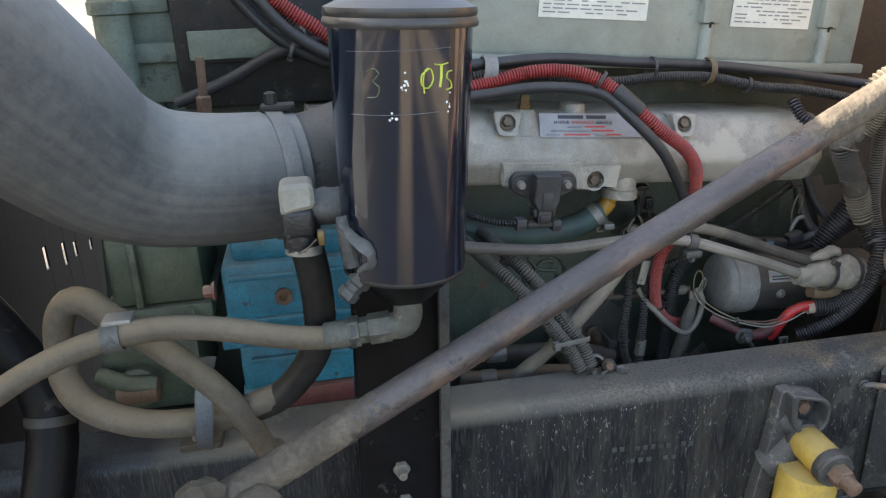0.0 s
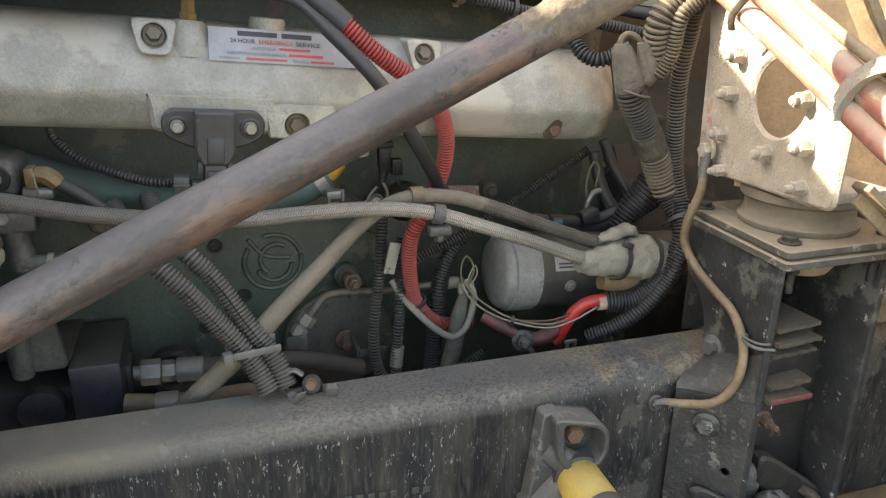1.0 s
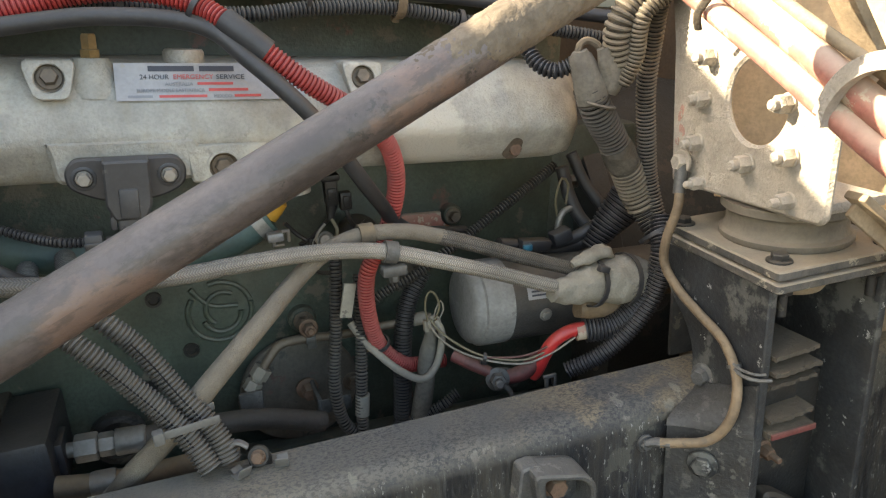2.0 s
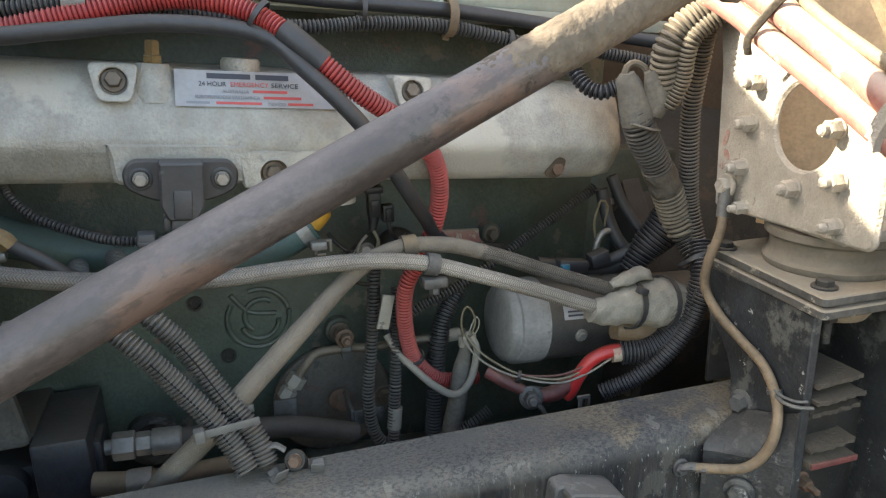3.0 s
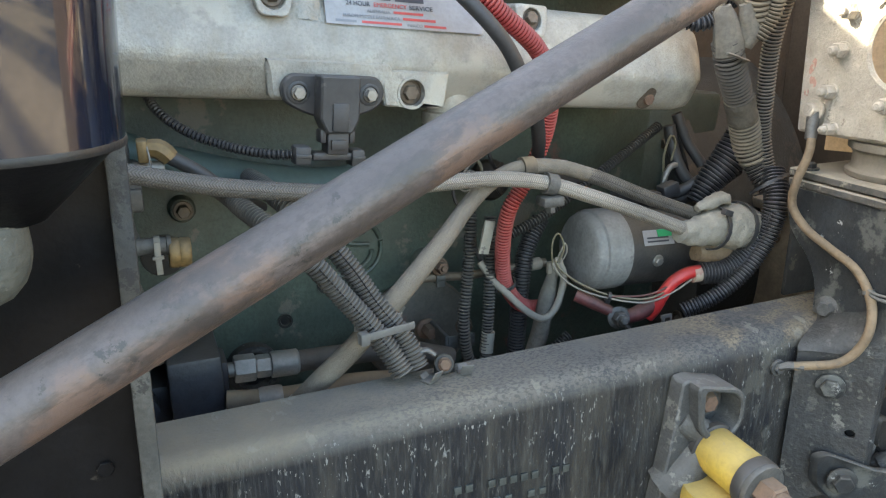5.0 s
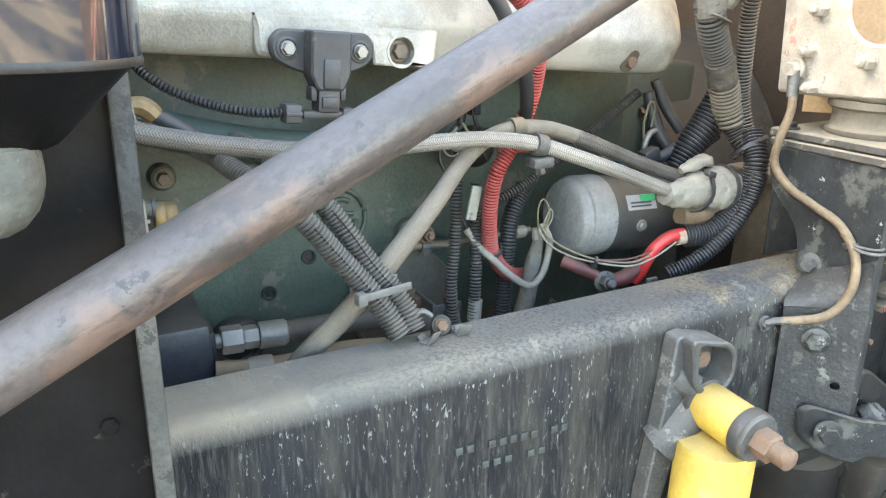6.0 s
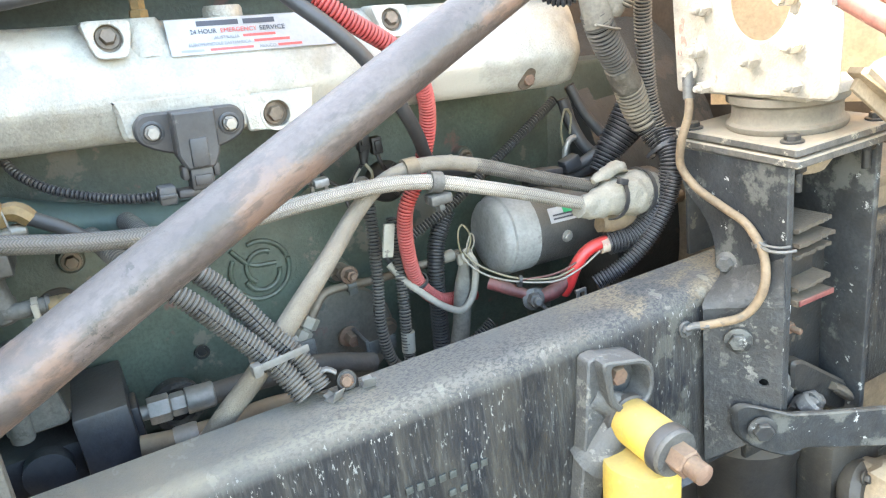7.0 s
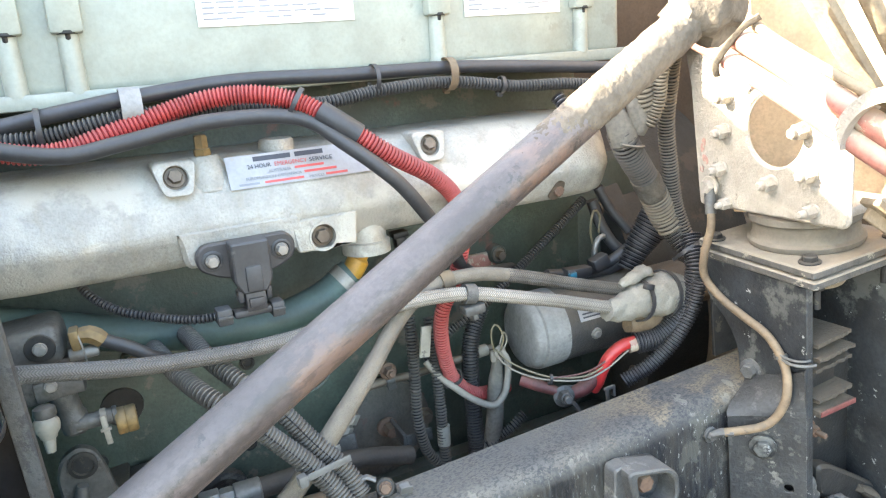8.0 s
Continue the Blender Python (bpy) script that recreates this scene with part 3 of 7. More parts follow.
def tie_ring(parent, at, along, r, w=0.005, material=None, name="cable_tie", head=True, label=""):
    bms = [lathe([(r, -w / 2), (r + 0.0018, -w / 2), (r + 0.0018, w / 2), (r, w / 2)], at, along, 18)]
    if head:
        q = Vector(along).normalized().to_track_quat('Z', 'Y')
        bms.append(box((-0.004, r, -0.004), (0.004, r + 0.006, 0.004), 0.001, Matrix.Translation(at) @ q.to_matrix().to_4x4() @ pose(0, 0, 0, 0, 0, 200)))
    return part(name, merge(*bms), material or M_PLASTICBLK, parent, label)


def lettering(name, text, size, m, material, parent, align='LEFT', width=None):
    cu = bpy.data.curves.new("text", 'FONT')
    cu.body, cu.size, cu.align_x, cu.extrude = text, size, align, 0.0002
    tmp = bpy.data.objects.new("text", cu)
    me = bpy.data.meshes.new_from_object(tmp)
    bpy.data.objects.remove(tmp)
    me.name = name
    if width:
        xs = [v.co.x for v in me.vertices]
        me.transform(Matrix.Scale(width / (max(xs) - min(xs)), 4, (1, 0, 0)))
    me.transform(m)
    me.transform(Matrix.Translation(-base_of(parent)))
    me.materials.append(material)
    ob = new(name, me)
    ob.parent = parent
    return ob


def facing(at, right, up):
    """A frame with x to the right, y up and z towards the viewer, standing at a place."""
    x = Vector(right).normalized()
    y = (Vector(up) - x * Vector(up).dot(x)).normalized()
    z = x.cross(y)
    m = Matrix((x, y, z)).transposed().to_4x4()
    m.translation = at
    return m


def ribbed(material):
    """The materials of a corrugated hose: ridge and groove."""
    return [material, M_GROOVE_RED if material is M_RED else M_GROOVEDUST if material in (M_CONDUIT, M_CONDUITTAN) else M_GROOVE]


def hose(name, pts, r, material, label, category, group="", ribs=0.0, pitch=0.0045, sides=12, **kw):
    t = thing(name, pts[0], label, category, group)
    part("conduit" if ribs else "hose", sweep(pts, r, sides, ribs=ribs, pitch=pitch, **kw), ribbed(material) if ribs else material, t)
    return t


# the engine leans down towards the cab and stands slightly askew to the rail
ENG = Matrix.Translation((0.55, 1.28, 1.28)) @ pose(0, 0, 0, 0, 4.7, 3.4)


def eng(u, v, w):
    return ENG @ Vector((u, v, w))


E_R, E_F, E_U = (ENG.to_3x3() @ Vector(a) for a in ((1, 0, 0), (0, -1, 0), (0, 0, 1)))


# ---- setting: ground, backdrop, firewall, added shade panel ----
def grid_ground():
    bm = bmesh.new()
    n = 90
    vs = []
    for i in range(n + 1):
        row = []
        for j in range(n + 1):
            a, b = (i / n - 0.5) * 2, (j / n - 0.5) * 2
            x, y = math.copysign(abs(a) ** 3, a) * 400 + a * 3, math.copysign(abs(b) ** 3, b) * 400 + b * 3
            z = 0.015 * noise.noise(Vector((x * 1.3, y * 1.3, 0))) if abs(x) < 8 and abs(y) < 8 else 0
            row.append(bm.verts.new((x, y, z)))
        vs.append(row)
    for i in range(n):
        for j in range(n):
            bm.faces.new((vs[i][j], vs[i + 1][j], vs[i + 1][j + 1], vs[i][j + 1]))
    return bm


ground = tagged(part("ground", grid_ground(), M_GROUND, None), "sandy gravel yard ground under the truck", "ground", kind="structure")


def pebbles():
    rng = random.Random(5)
    verts, faces = [], []
    for _ in range(900):
        x, y, s = rng.uniform(0.7, 2.6), rng.uniform(0.9, 2.8), rng.uniform(0.006, 0.022)
        k = len(verts)
        for dx, dy, dz in ((1, 0, 0), (0, 1, 0), (-1, 0, 0), (0, -1, 0), (0, 0, 0.8)):
            verts.append((x + dx * s * rng.uniform(0.7, 1.2), y + dy * s * rng.uniform(0.7, 1.2), dz * s + 0.002 - (0.012 if dz == 0 else 0)))
        faces += [(k, k + 1, k + 4), (k + 1, k + 2, k + 4), (k + 2, k + 3, k + 4), (k + 3, k, k + 4)]
    me = bpy.data.meshes.new("pebbles")
    me.from_pydata(verts, [], faces)
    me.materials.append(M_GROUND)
    return tagged(new("pebbles", me), "loose pebbles and grit on the sandy ground", "gravel", kind="stuff")


pebbles()

firewall = tagged(part("firewall", merge(box((1.42, 0.55, 0.45), (1.46, 2.6, 2.3), 0.004), box((1.0, 1.62, 0.45), (1.42, 1.66, 2.3), 0.004)), M_FIREWALL, None),
                  "brown dust covered steel firewall of the cab", "firewall", kind="structure")


def bay_shade_panel():
    """Unseen bowed panel added up-sun; its sloping edge keeps all but the cab bracket in shade."""
    s = SUN_TO
    e1 = Vector((-s.y, s.x, 0)).normalized() * -1
    e2 = e1.cross(s).normalized()
    if e2.z < 0:
        e2 = -e2
    knots = sorted((p.dot(e1), p.dot(e2)) for p in map(Vector, ((0.66, 0.961, 1.360), (0.998, 0.990, 1.194), (0.998, 1.184, 1.309))))
    depth = 1.4 + 0.1
    bm = bmesh.new()
    rows = []
    for i in range(61):
        row = []
        u = 0.2 + 1.9 * i / 60
        (u0, v0), (u1, v1) = knots[:2] if u < knots[1][0] else knots[1:]
        top = v0 + (v1 - v0) * (u - u0) / (u1 - u0)
        for j in range(9):
            v = top - 0.95 * j / 8
            row.append(bm.verts.new(e1 * u + e2 * v + s * (depth + 0.12 * math.sin(math.pi * j / 8))))
        rows.append(row)
    for i in range(60):
        for j in range(8):
            bm.faces.new((rows[i][j], rows[i + 1][j], rows[i + 1][j + 1], rows[i][j + 1]))
    bmesh.ops.solidify(bm, geom=bm.faces[:], thickness=0.012)
    return bm


# Added out of view only to shape where the sun falls.
hood = thing("unseen_shade_panel", (0.2, 2.2, 2.2), "unseen white panel added up-sun to shade the engine bay", "hood")
part("shade_sheet", bay_shade_panel(), M_SHADEPANEL, hood)


# ---- frame rail ----
def rail_profile():
    y0, y1, z0, z1, t = 1.102, 1.182, 0.685, 0.955, 0.008
    outer = []
    for cy, cz, a0 in ((y0 + 0.026, z1 - 0.026, 180), (y0 + 0.026, z0 + 0.026, 270)):
        arc = [(cy + 0.026 * math.cos(radians(a0 - 90 * k / 6)), cz + 0.026 * math.sin(radians(a0 - 90 * k / 6))) for k in range(7)]
        outer.append(arc)
    top = outer[0][::-1]
    bot = outer[1][::-1]
    pts = [(y1, z1)] + top + bot + [(y1, z0), (y1, z0 + t), (y0 + t, z0 + t), (y0 + t, z1 - t), (y1, z1 - t)]
    return pts


def extrude_x(profile, x0, x1, cuts=1):
    bm = bmesh.new()
    rings = []
    for i in range(cuts + 1):
        x = x0 + (x1 - x0) * i / cuts
        rings.append([bm.verts.new((x, y, z)) for y, z in profile])
    n = len(profile)
    for a, b in zip(rings, rings[1:]):
        for j in range(n):
            bm.faces.new((a[j], a[(j + 1) % n], b[(j + 1) % n], b[j]))
    bm.faces.new(rings[0][::-1])
    bm.faces.new(rings[-1])
    return bm


rail = thing("frame_rail", (0.4, 1.14, 0.685), "black painted steel truck frame rail with settled dust on top", "frame rail")
part("rail_body", extrude_x(rail_profile(), -1.3, 1.38), M_RAIL, rail)
for k in range(11):
    if k not in (2, 8):
        part("paint_mark", box((0.490 + k * 0.0125, 1.1, 0.8555 - k * 0.0008), (0.498 + k * 0.0125, 1.1023, 0.8640 - k * 0.0008), 0.0004), M_GREYPEN, rail, "faint pale stencil bar")
for k in range(6):
    if k != 3:
        part("paint_mark", box((0.520 + k * 0.0135, 1.1, 0.832 - k * 0.0008), (0.528 + k * 0.0135, 1.1023, 0.8395 - k * 0.0008), 0.0004), M_GREYPEN, rail, "faint pale stencil bar")


def saddle_clip(at, turn):
    """A bent steel clip that holds the conduits on the rail."""
    t = thing("conduit_clip", at, "bent grey steel clip on the frame rail", "clip", "conduit clips")
    m = Matrix.Translation(at) @ pose(0, 0, 0, 0, 0, turn)
    part("clip_strap", merge(box((-0.007, -0.005, 0.0), (0.007, 0.008, 0.0016), 0.0006, m), box((-0.0065, -0.001, 0.0), (0.0065, 0.0006, 0.014), 0.0006, m @ pose(0, -0.004, 0.001, 28, 4, 0)),
                             box((-0.0055, -0.0008, 0.0), (0.0055, 0.0008, 0.006), 0.0006, m @ pose(0.001, 0.007, 0.001, -50, 0, 8))), M_TIE, t)


saddle_clip((0.488, 1.155, 0.956), 25)
saddle_clip((0.527, 1.158, 0.956), -8)
eyelet = thing("conduit_eyelet", (0.508, 1.165, 0.956), "round grey cable eyelet with a rusty bolt on the rail", "eyelet")
part("eyelet_ring", merge(lathe([(0.001, -0.003), (0.0098, -0.003), (0.0108, -0.001), (0.0108, 0.001), (0.0098, 0.003), (0.001, 0.003)], (0.507, 1.165, 0.967), (-0.25, -0.9, 0.35), 24), box((0.497, 1.164, 0.955), (0.519, 1.170, 0.966), 0.001)), M_BLACKMETAL, eyelet)
bolt(eyelet, (0.5062, 1.162, 0.968), (-0.25, -0.9, 0.35), 0.0062, 0.006, M_RUST, washer=1.15)
part("eyelet_tail", sweep([(0.498, 1.168, 0.978), (0.490, 1.170, 0.984), (0.482, 1.172, 0.981), (0.476, 1.172, 0.972)], 0.0042, 8, flat=0.6), M_TIE, eyelet)

# ---- post that carries the filter ----
post = thing("filter_post", (0.178, 1.06, 0.6), "black painted steel channel post bolted to the frame rail", "post")
prof = round_poly([(0.118, 1.022), (0.224, 1.022), (0.224, 1.046), (0.216, 1.046), (0.216, 1.030), (0.126, 1.030), (0.126, 1.046), (0.118, 1.046)], 0.004)
part("channel", slab(prof, [], 0.96, lambda u, v, w: (u + 0.028 * (w - 0.52), v + 0.035 * (w - 0.52), 0.58 + w), 0), M_POST, post)
LEAN = Matrix(((1, 0, 0.028, -0.0308), (0, 1, 0.035, -0.0385), (0, 0, 1, 0), (0, 0, 0, 1)))
part("edge_strip", box((0.220, 1.006, 0.58), (0.2325, 1.019, 1.50), 0.002, LEAN), M_POSTEDGE, post, "rust edged steel flange")
part("mounting_pad", box((0.135, 1.0305, 0.72), (0.205, 1.1015, 0.95), 0.002), M_POST, post)
bolt(post, (0.166, 1.022, 0.945), (0, -1, 0), 0.011, 0.010, M_STEEL, shank=0.012)
bolt(post, (0.168, 1.022, 0.895), (0, -1, 0), 0.011, 0.010, M_STEEL, shank=0.012)
part("drip_stain", sweep([(0.195, 1.021, 1.005), (0.196, 1.0205, 0.985), (0.195, 1.021, 0.955)], 0.003, 8, flat=0.4), M_BRACKET, post, "grey sealant dribble on black steel")
bolt(post, (0.196, 1.022, 1.02), (0, -1, 0), 0.006, 0.004, M_POST)

# ---- oil filter canister ----
CX, CY = 0.179, 0.934
CAN_FOOT, CAN_AXIS = (0.1290, CY, 0.0), (0.037, 0.0, 1.0)
can = thing("oil_filter", (CX, CY, 1.25), "gloss black oil filter canister with pen marks, strapped to the post", "oil filter")
part("canister", lathe([(0.0627, 1.257), (0.0633, 1.300), (0.0647, 1.36), (0.0676, 1.498)], CAN_FOOT, CAN_AXIS, segs=64), M_CAN, can)
part("base_cone", lathe([(0.014, 1.216), (0.024, 1.220), (0.0603, 1.2565)], CAN_FOOT, CAN_AXIS, segs=48), M_POST, can, "dull black tapered base")
part("base_seam", lathe([(0.0603, 1.255), (0.0630, 1.2555), (0.0635, 1.2575), (0.0629, 1.2595)], CAN_FOOT, CAN_AXIS, segs=64), M_OILBLACK, can)
part("lid", lathe([(0.0720, 1.494), (0.0730, 1.497), (0.0720, 1.501), (0.0706, 1.503), (0.0720, 1.506), (0.0710, 1.511), (0.050, 1.520), (0.020, 1.526), (0.001, 1.527)], CAN_FOOT, CAN_AXIS, segs=64), M_CANRIM, can, "dusty crimped lid")
part("bracket", box((CX - 0.03, CY + 0.05, 1.32), (CX + 0.03, 1.034, 1.44), 0.003), M_POST, can)


def on_can(ang, z):
    r = 0.0647 + (z - 1.36) / 0.138 * 0.0029 + 0.0004
    return Vector((CAN_FOOT[0] + CAN_AXIS[0] * z + r * math.sin(ang), CY - r * math.cos(ang), z))


def can_line(pts, r, name, material, label=""):
    """A pen stroke that lies on the round canister wall: (degrees round from the front, height)."""
    part(name, sweep([on_can(radians(a), z) for a, z in pts], r, 6, step=0.003, flat=0.5), material, can, label)


can_line([(-34, 1.459), (-28, 1.462), (-24, 1.457), (-29, 1.451), (-24, 1.446), (-26, 1.438), (-34, 1.437)], 0.0008, "pen_mark", M_GREENPEN, "hand written pale green 3")
can_line([(13, 1.459), (8, 1.455), (8, 1.446), (13, 1.443), (17, 1.450), (15, 1.459), (11, 1.459), (9, 1.450), (10, 1.439)], 0.0012, "pen_mark", M_YGPAINT, "hand written yellow Q")
can_line([(18, 1.463), (24, 1.462), (30, 1.463)], 0.0012, "pen_mark", M_YGPAINT, "hand written yellow T bar")
can_line([(24, 1.462), (24, 1.452), (23, 1.443)], 0.0012, "pen_mark", M_YGPAINT, "hand written yellow T stem")
can_line([(34, 1.456), (30, 1.455), (29, 1.450), (33, 1.447), (34, 1.441), (29, 1.440)], 0.0011, "pen_mark", M_YGPAINT, "hand written yellow S")
rng = random.Random(3)
for a, z, n in ((-5, 1.446, 9), (32, 1.428, 5), (-14, 1.421, 4)):
    for _ in range(n):
        q = on_can(radians(a + rng.gauss(0, 1.4)), z + rng.gauss(0, 0.0035))
        part("paint_chip", lathe([(rng.uniform(0.0006, 0.0015), 0), (0.0003, 0.0004)], q, (q.x - CX, q.y - CY, 0), 6), M_WHITEPAINT, can, "white paint chip")
for a0, a1, z in ((-52, 34, 1.476), (-50, 30, 1.4215)):
    can_line([(a, z) for a in range(a0, a1, 12)], 0.00035, "label_edge", M_INKGREY)
# outlet elbow, valve and drain fitting below the canister
part("outlet_elbow", merge(sweep([(0.175, 0.926, 1.246), (0.175, 0.923, 1.222), (0.1745, 0.922, 1.205), (0.170, 0.922, 1.195), (0.160, 0.924, 1.1925), (0.152, 0.925, 1.192)], [0.0135, 0.0138, 0.0148, 0.0155, 0.0148, 0.0140], 20, step=0.003),
                           lathe([(0.0142, 0), (0.0158, 0.001), (0.0162, 0.003), (0.0162, 0.013), (0.0155, 0.015), (0.0142, 0.015)], (0.175, 0.9235, 1.218), (0, 0.05, 1), 24)), M_ELBOWCAST, can, "grimy cast elbow fitting with a collar")
part("outlet_nut", lathe([(0.0165, 0), (0.0165, 0.022), (0.014, 0.024), (0.014, 0.032), (0.0165, 0.033), (0.0165, 0.043), (0.012, 0.047)], (0.156, 0.926, 1.192), (-1, 0.09, -0.10), 6), M_ELBOWCAST, can, "grimy hexagon hose nut")
inlet = part("inlet_boss", crumple(lathe([(0.017, 0), (0.019, 0.012), (0.018, 0.024), (0.020, 0.036), (0.017, 0.05)], (0.135, 0.945, 1.322), (-1, -0.1, 0.05), 24), 0.003), M_CASTGREY, can, "rough grey cast inlet boss")
part("bent_tag", crumple(sweep([(0.112, 0.905, 1.322), (0.119, 0.893, 1.309), (0.128, 0.884, 1.300), (0.138, 0.880, 1.291), (0.137, 0.880, 1.280), (0.129, 0.886, 1.273)], [0.003, 0.0045, 0.006, 0.009, 0.008, 0.005], 14, step=0.003, flat=0.35), 0.0045), M_CASTGREY, can, "crumpled grey metal tag")
part("drain_cock", merge(crumple(sweep([(0.118, 0.918, 1.318), (0.119, 0.908, 1.296), (0.124, 0.904, 1.272)], [0.009, 0.010, 0.011], 12), 0.0015), lathe([(0.010, 0), (0.012, 0.003), (0.012, 0.014), (0.009, 0.016), (0.009, 0.022), (0.011, 0.023), (0.011, 0.031), (0.007, 0.034)], (0.134, 0.905, 1.262), (-0.62, -0.1, -0.60), 6)), M_BRACKET, can, "grimy drain cock")

# ---- hoses round the filter ----
inlet_hose = thing("oil_inlet_hose", (0.074, 0.93, 1.33), "black rubber oil hose, dusty where it loops behind", "hose")
part("upper_hose", sweep([(0.075, 0.932, 1.320), (0.078, 0.940, 1.285), (0.083, 0.955, 1.235), (0.082, 0.970, 1.175), (0.066, 0.990, 1.125), (0.030, 1.005, 1.080), (-0.010, 1.010, 1.062)], 0.0172, 16), M_OILBLACK, inlet_hose, "oily black hose")
part("looped_hose", sweep([(0.030, 1.005, 1.080), (-0.040, 1.010, 1.058), (-0.120, 1.010, 1.060), (-0.180, 1.015, 1.085), (-0.205, 1.025, 1.118), (-0.208, 1.035, 1.155), (-0.202, 1.035, 1.190), (-0.186, 1.03, 1.213), (-0.165, 1.02, 1.216),
                           (-0.144, 1.01, 1.203), (-0.085, 0.99, 1.160), (-0.036, 0.99, 1.103), (-0.008, 1.00, 1.045), (0.006, 1.03, 0.985), (0.008, 1.08, 0.958)], [0.0165, 0.0165, 0.0165, 0.016, 0.015, 0.0145, 0.014, 0.0135], 16), M_RUBBERDUST, inlet_hose, "dust covered looping hose")
cap_out = round_poly([(0.0575, 1.3235), (0.0575, 1.3555), (0.0905, 1.3555), (0.0905, 1.330), (0.074, 1.3285)], 0.0085, 6)
part("elbow_cap", slab(cap_out, [], 0.036, lambda a, b, c: (a, 0.911 + c, b), 0.004), M_PLASTICWHT, inlet_hose, "chipped cream painted cap")
part("elbow_body", merge(box((0.0572, 0.9125, 1.300), (0.0885, 0.9455, 1.330), 0.006, None, 3), crumple(lathe([(0.0165, 0), (0.0175, 0.008), (0.0172, 0.02), (0.0165, 0.03)], (0.074, 0.931, 1.282), (0, 0, 1), 18), 0.0012)), M_CHIPCREAM, inlet_hose, "black elbow chipped down to cream")
part("clamp_screw_housing", crumple(box((0.090, 0.9120, 1.292), (0.097, 0.922, 1.307), 0.002), 0.001), M_BRASS, inlet_hose, "small brass screw housing")
part("clamp_tail", sweep([(0.072, 0.9125, 1.287), (0.080, 0.9100, 1.292), (0.0885, 0.9100, 1.300)], 0.005, 8, flat=0.2), M_STEEL, inlet_hose)
part("hose_clamp", lathe([(0.0174, 0), (0.0186, 0), (0.0186, 0.009), (0.0174, 0.009)], (0.0750, 0.932, 1.280), (0.05, 0.1, 1), 20), M_STEEL, inlet_hose)

outlet_hose = thing("oil_outlet_hose", (0.11, 0.93, 1.187), "dusty tan covered oil hose on the filter outlet", "hose")
part("hose", sweep([(0.112, 0.930, 1.187), (0.085, 0.930, 1.185), (0.042, 0.93, 1.192), (-0.013, 0.93, 1.207), (-0.066, 0.93, 1.215), (-0.120, 0.93, 1.211), (-0.176, 0.925, 1.196), (-0.233, 0.92, 1.168), (-0.32, 0.91, 1.11)],
                   0.0125, 16), M_RUBBERDUST, outlet_hose)
part("crimp_sleeve", merge(lathe([(0.0142, 0), (0.0150, 0.004), (0.0142, 0.024), (0.0130, 0.026)], (0.112, 0.930, 1.187), (-1, 0, -0.02), 20)), M_ELBOWCAST, outlet_hose, "grimy crimped hose end")
tie_ring(outlet_hose, (0.116, 0.930, 1.187), (1, 0, 0), 0.0150)
pclamp = thing("hose_bracket", (-0.12, 0.93, 1.211), "grey cushioned clamp joining two hoses", "clamp")
part("clamp_band", lathe([(0.0130, -0.009), (0.0150, -0.009), (0.0150, 0.009), (0.0130, 0.009)], (-0.118, 0.93, 1.211), (1, 0, 0.08), 20), M_CASTGREY, pclamp)
part("clamp_ear", box((-0.126, 0.926, 1.222), (-0.098, 0.950, 1.230), 0.002), M_STEEL, pclamp)
hbr = thing("hose_strap", (-0.088, 1.12, 0.955), "grey steel strap holding the looped hose to the rail", "strap")
part("strap", sweep([(-0.049, 1.020, 1.132), (-0.050, 0.996, 1.124), (-0.054, 0.984, 1.098), (-0.057, 0.982, 1.068), (-0.062, 0.992, 1.040), (-0.070, 1.030, 1.005), (-0.080, 1.080, 0.976), (-0.086, 1.112, 0.968)], 0.0098, 12, flat=0.16), M_STRAPSTEEL, hbr)
part("foot", slab(round_poly([(-0.116, 1.098), (-0.062, 1.098), (-0.062, 1.146), (-0.116, 1.146)], 0.004), [], 0.010, lambda a, b, c: (a, b, 0.957 + c), 0.001), M_SHIM, hbr, "brown dusty foot plate")
bolt(hbr, (-0.090, 1.116, 0.967), (0, -0.25, 1), 0.0085, 0.010, M_STEEL)

# ---- intake pipe ----
intake = thing("intake_pipe", (0.05, 1.13, 1.34), "dusty grey silicone intake elbow clamped to an aluminium pipe", "intake pipe")
part("elbow", sweep([(0.072, 1.086, 1.325), (0.043, 1.077, 1.326), (-0.035, 1.050, 1.334), (-0.085, 1.030, 1.349), (-0.125, 1.002, 1.382), (-0.158, 0.960, 1.438), (-0.198, 0.91, 1.502), (-0.240, 0.85, 1.575), (-0.29, 0.78, 1.65)],
                    [0.0725, 0.0725, 0.074, 0.079, 0.086, 0.089, 0.088, 0.086, 0.085], 52, step=0.008, flutes=0.004), M_ELBOW, intake)
part("straight_pipe", sweep([(0.05, 1.080, 1.326), (0.090, 1.098, 1.325), (0.118, 1.15, 1.325), (0.135, 1.23, 1.323), (0.145, 1.33, 1.320)], [0.0675, 0.067, 0.064, 0.058, 0.052], 48), M_PIPEDUST, intake, "dull dusty alloy pipe")
band = part("band_clamp", lathe([(0.0735, -0.009), (0.0757, -0.009), (0.0757, 0.009), (0.0735, 0.009)], (0.050, 1.0793, 1.3258), (0.95, 0.31, -0.01), 56), M_STEEL, intake, "bright stainless band clamp")
part("clamp_screw", merge(box((0.040, 1.068, 1.399), (0.078, 1.092, 1.407), 0.002), lathe([(0.007, 0), (0.007, 0.012), (0.004, 0.014)], (0.052, 1.078, 1.407), (0, 0, 1), 6)), M_BLACKMETAL, band, "dark screw block")

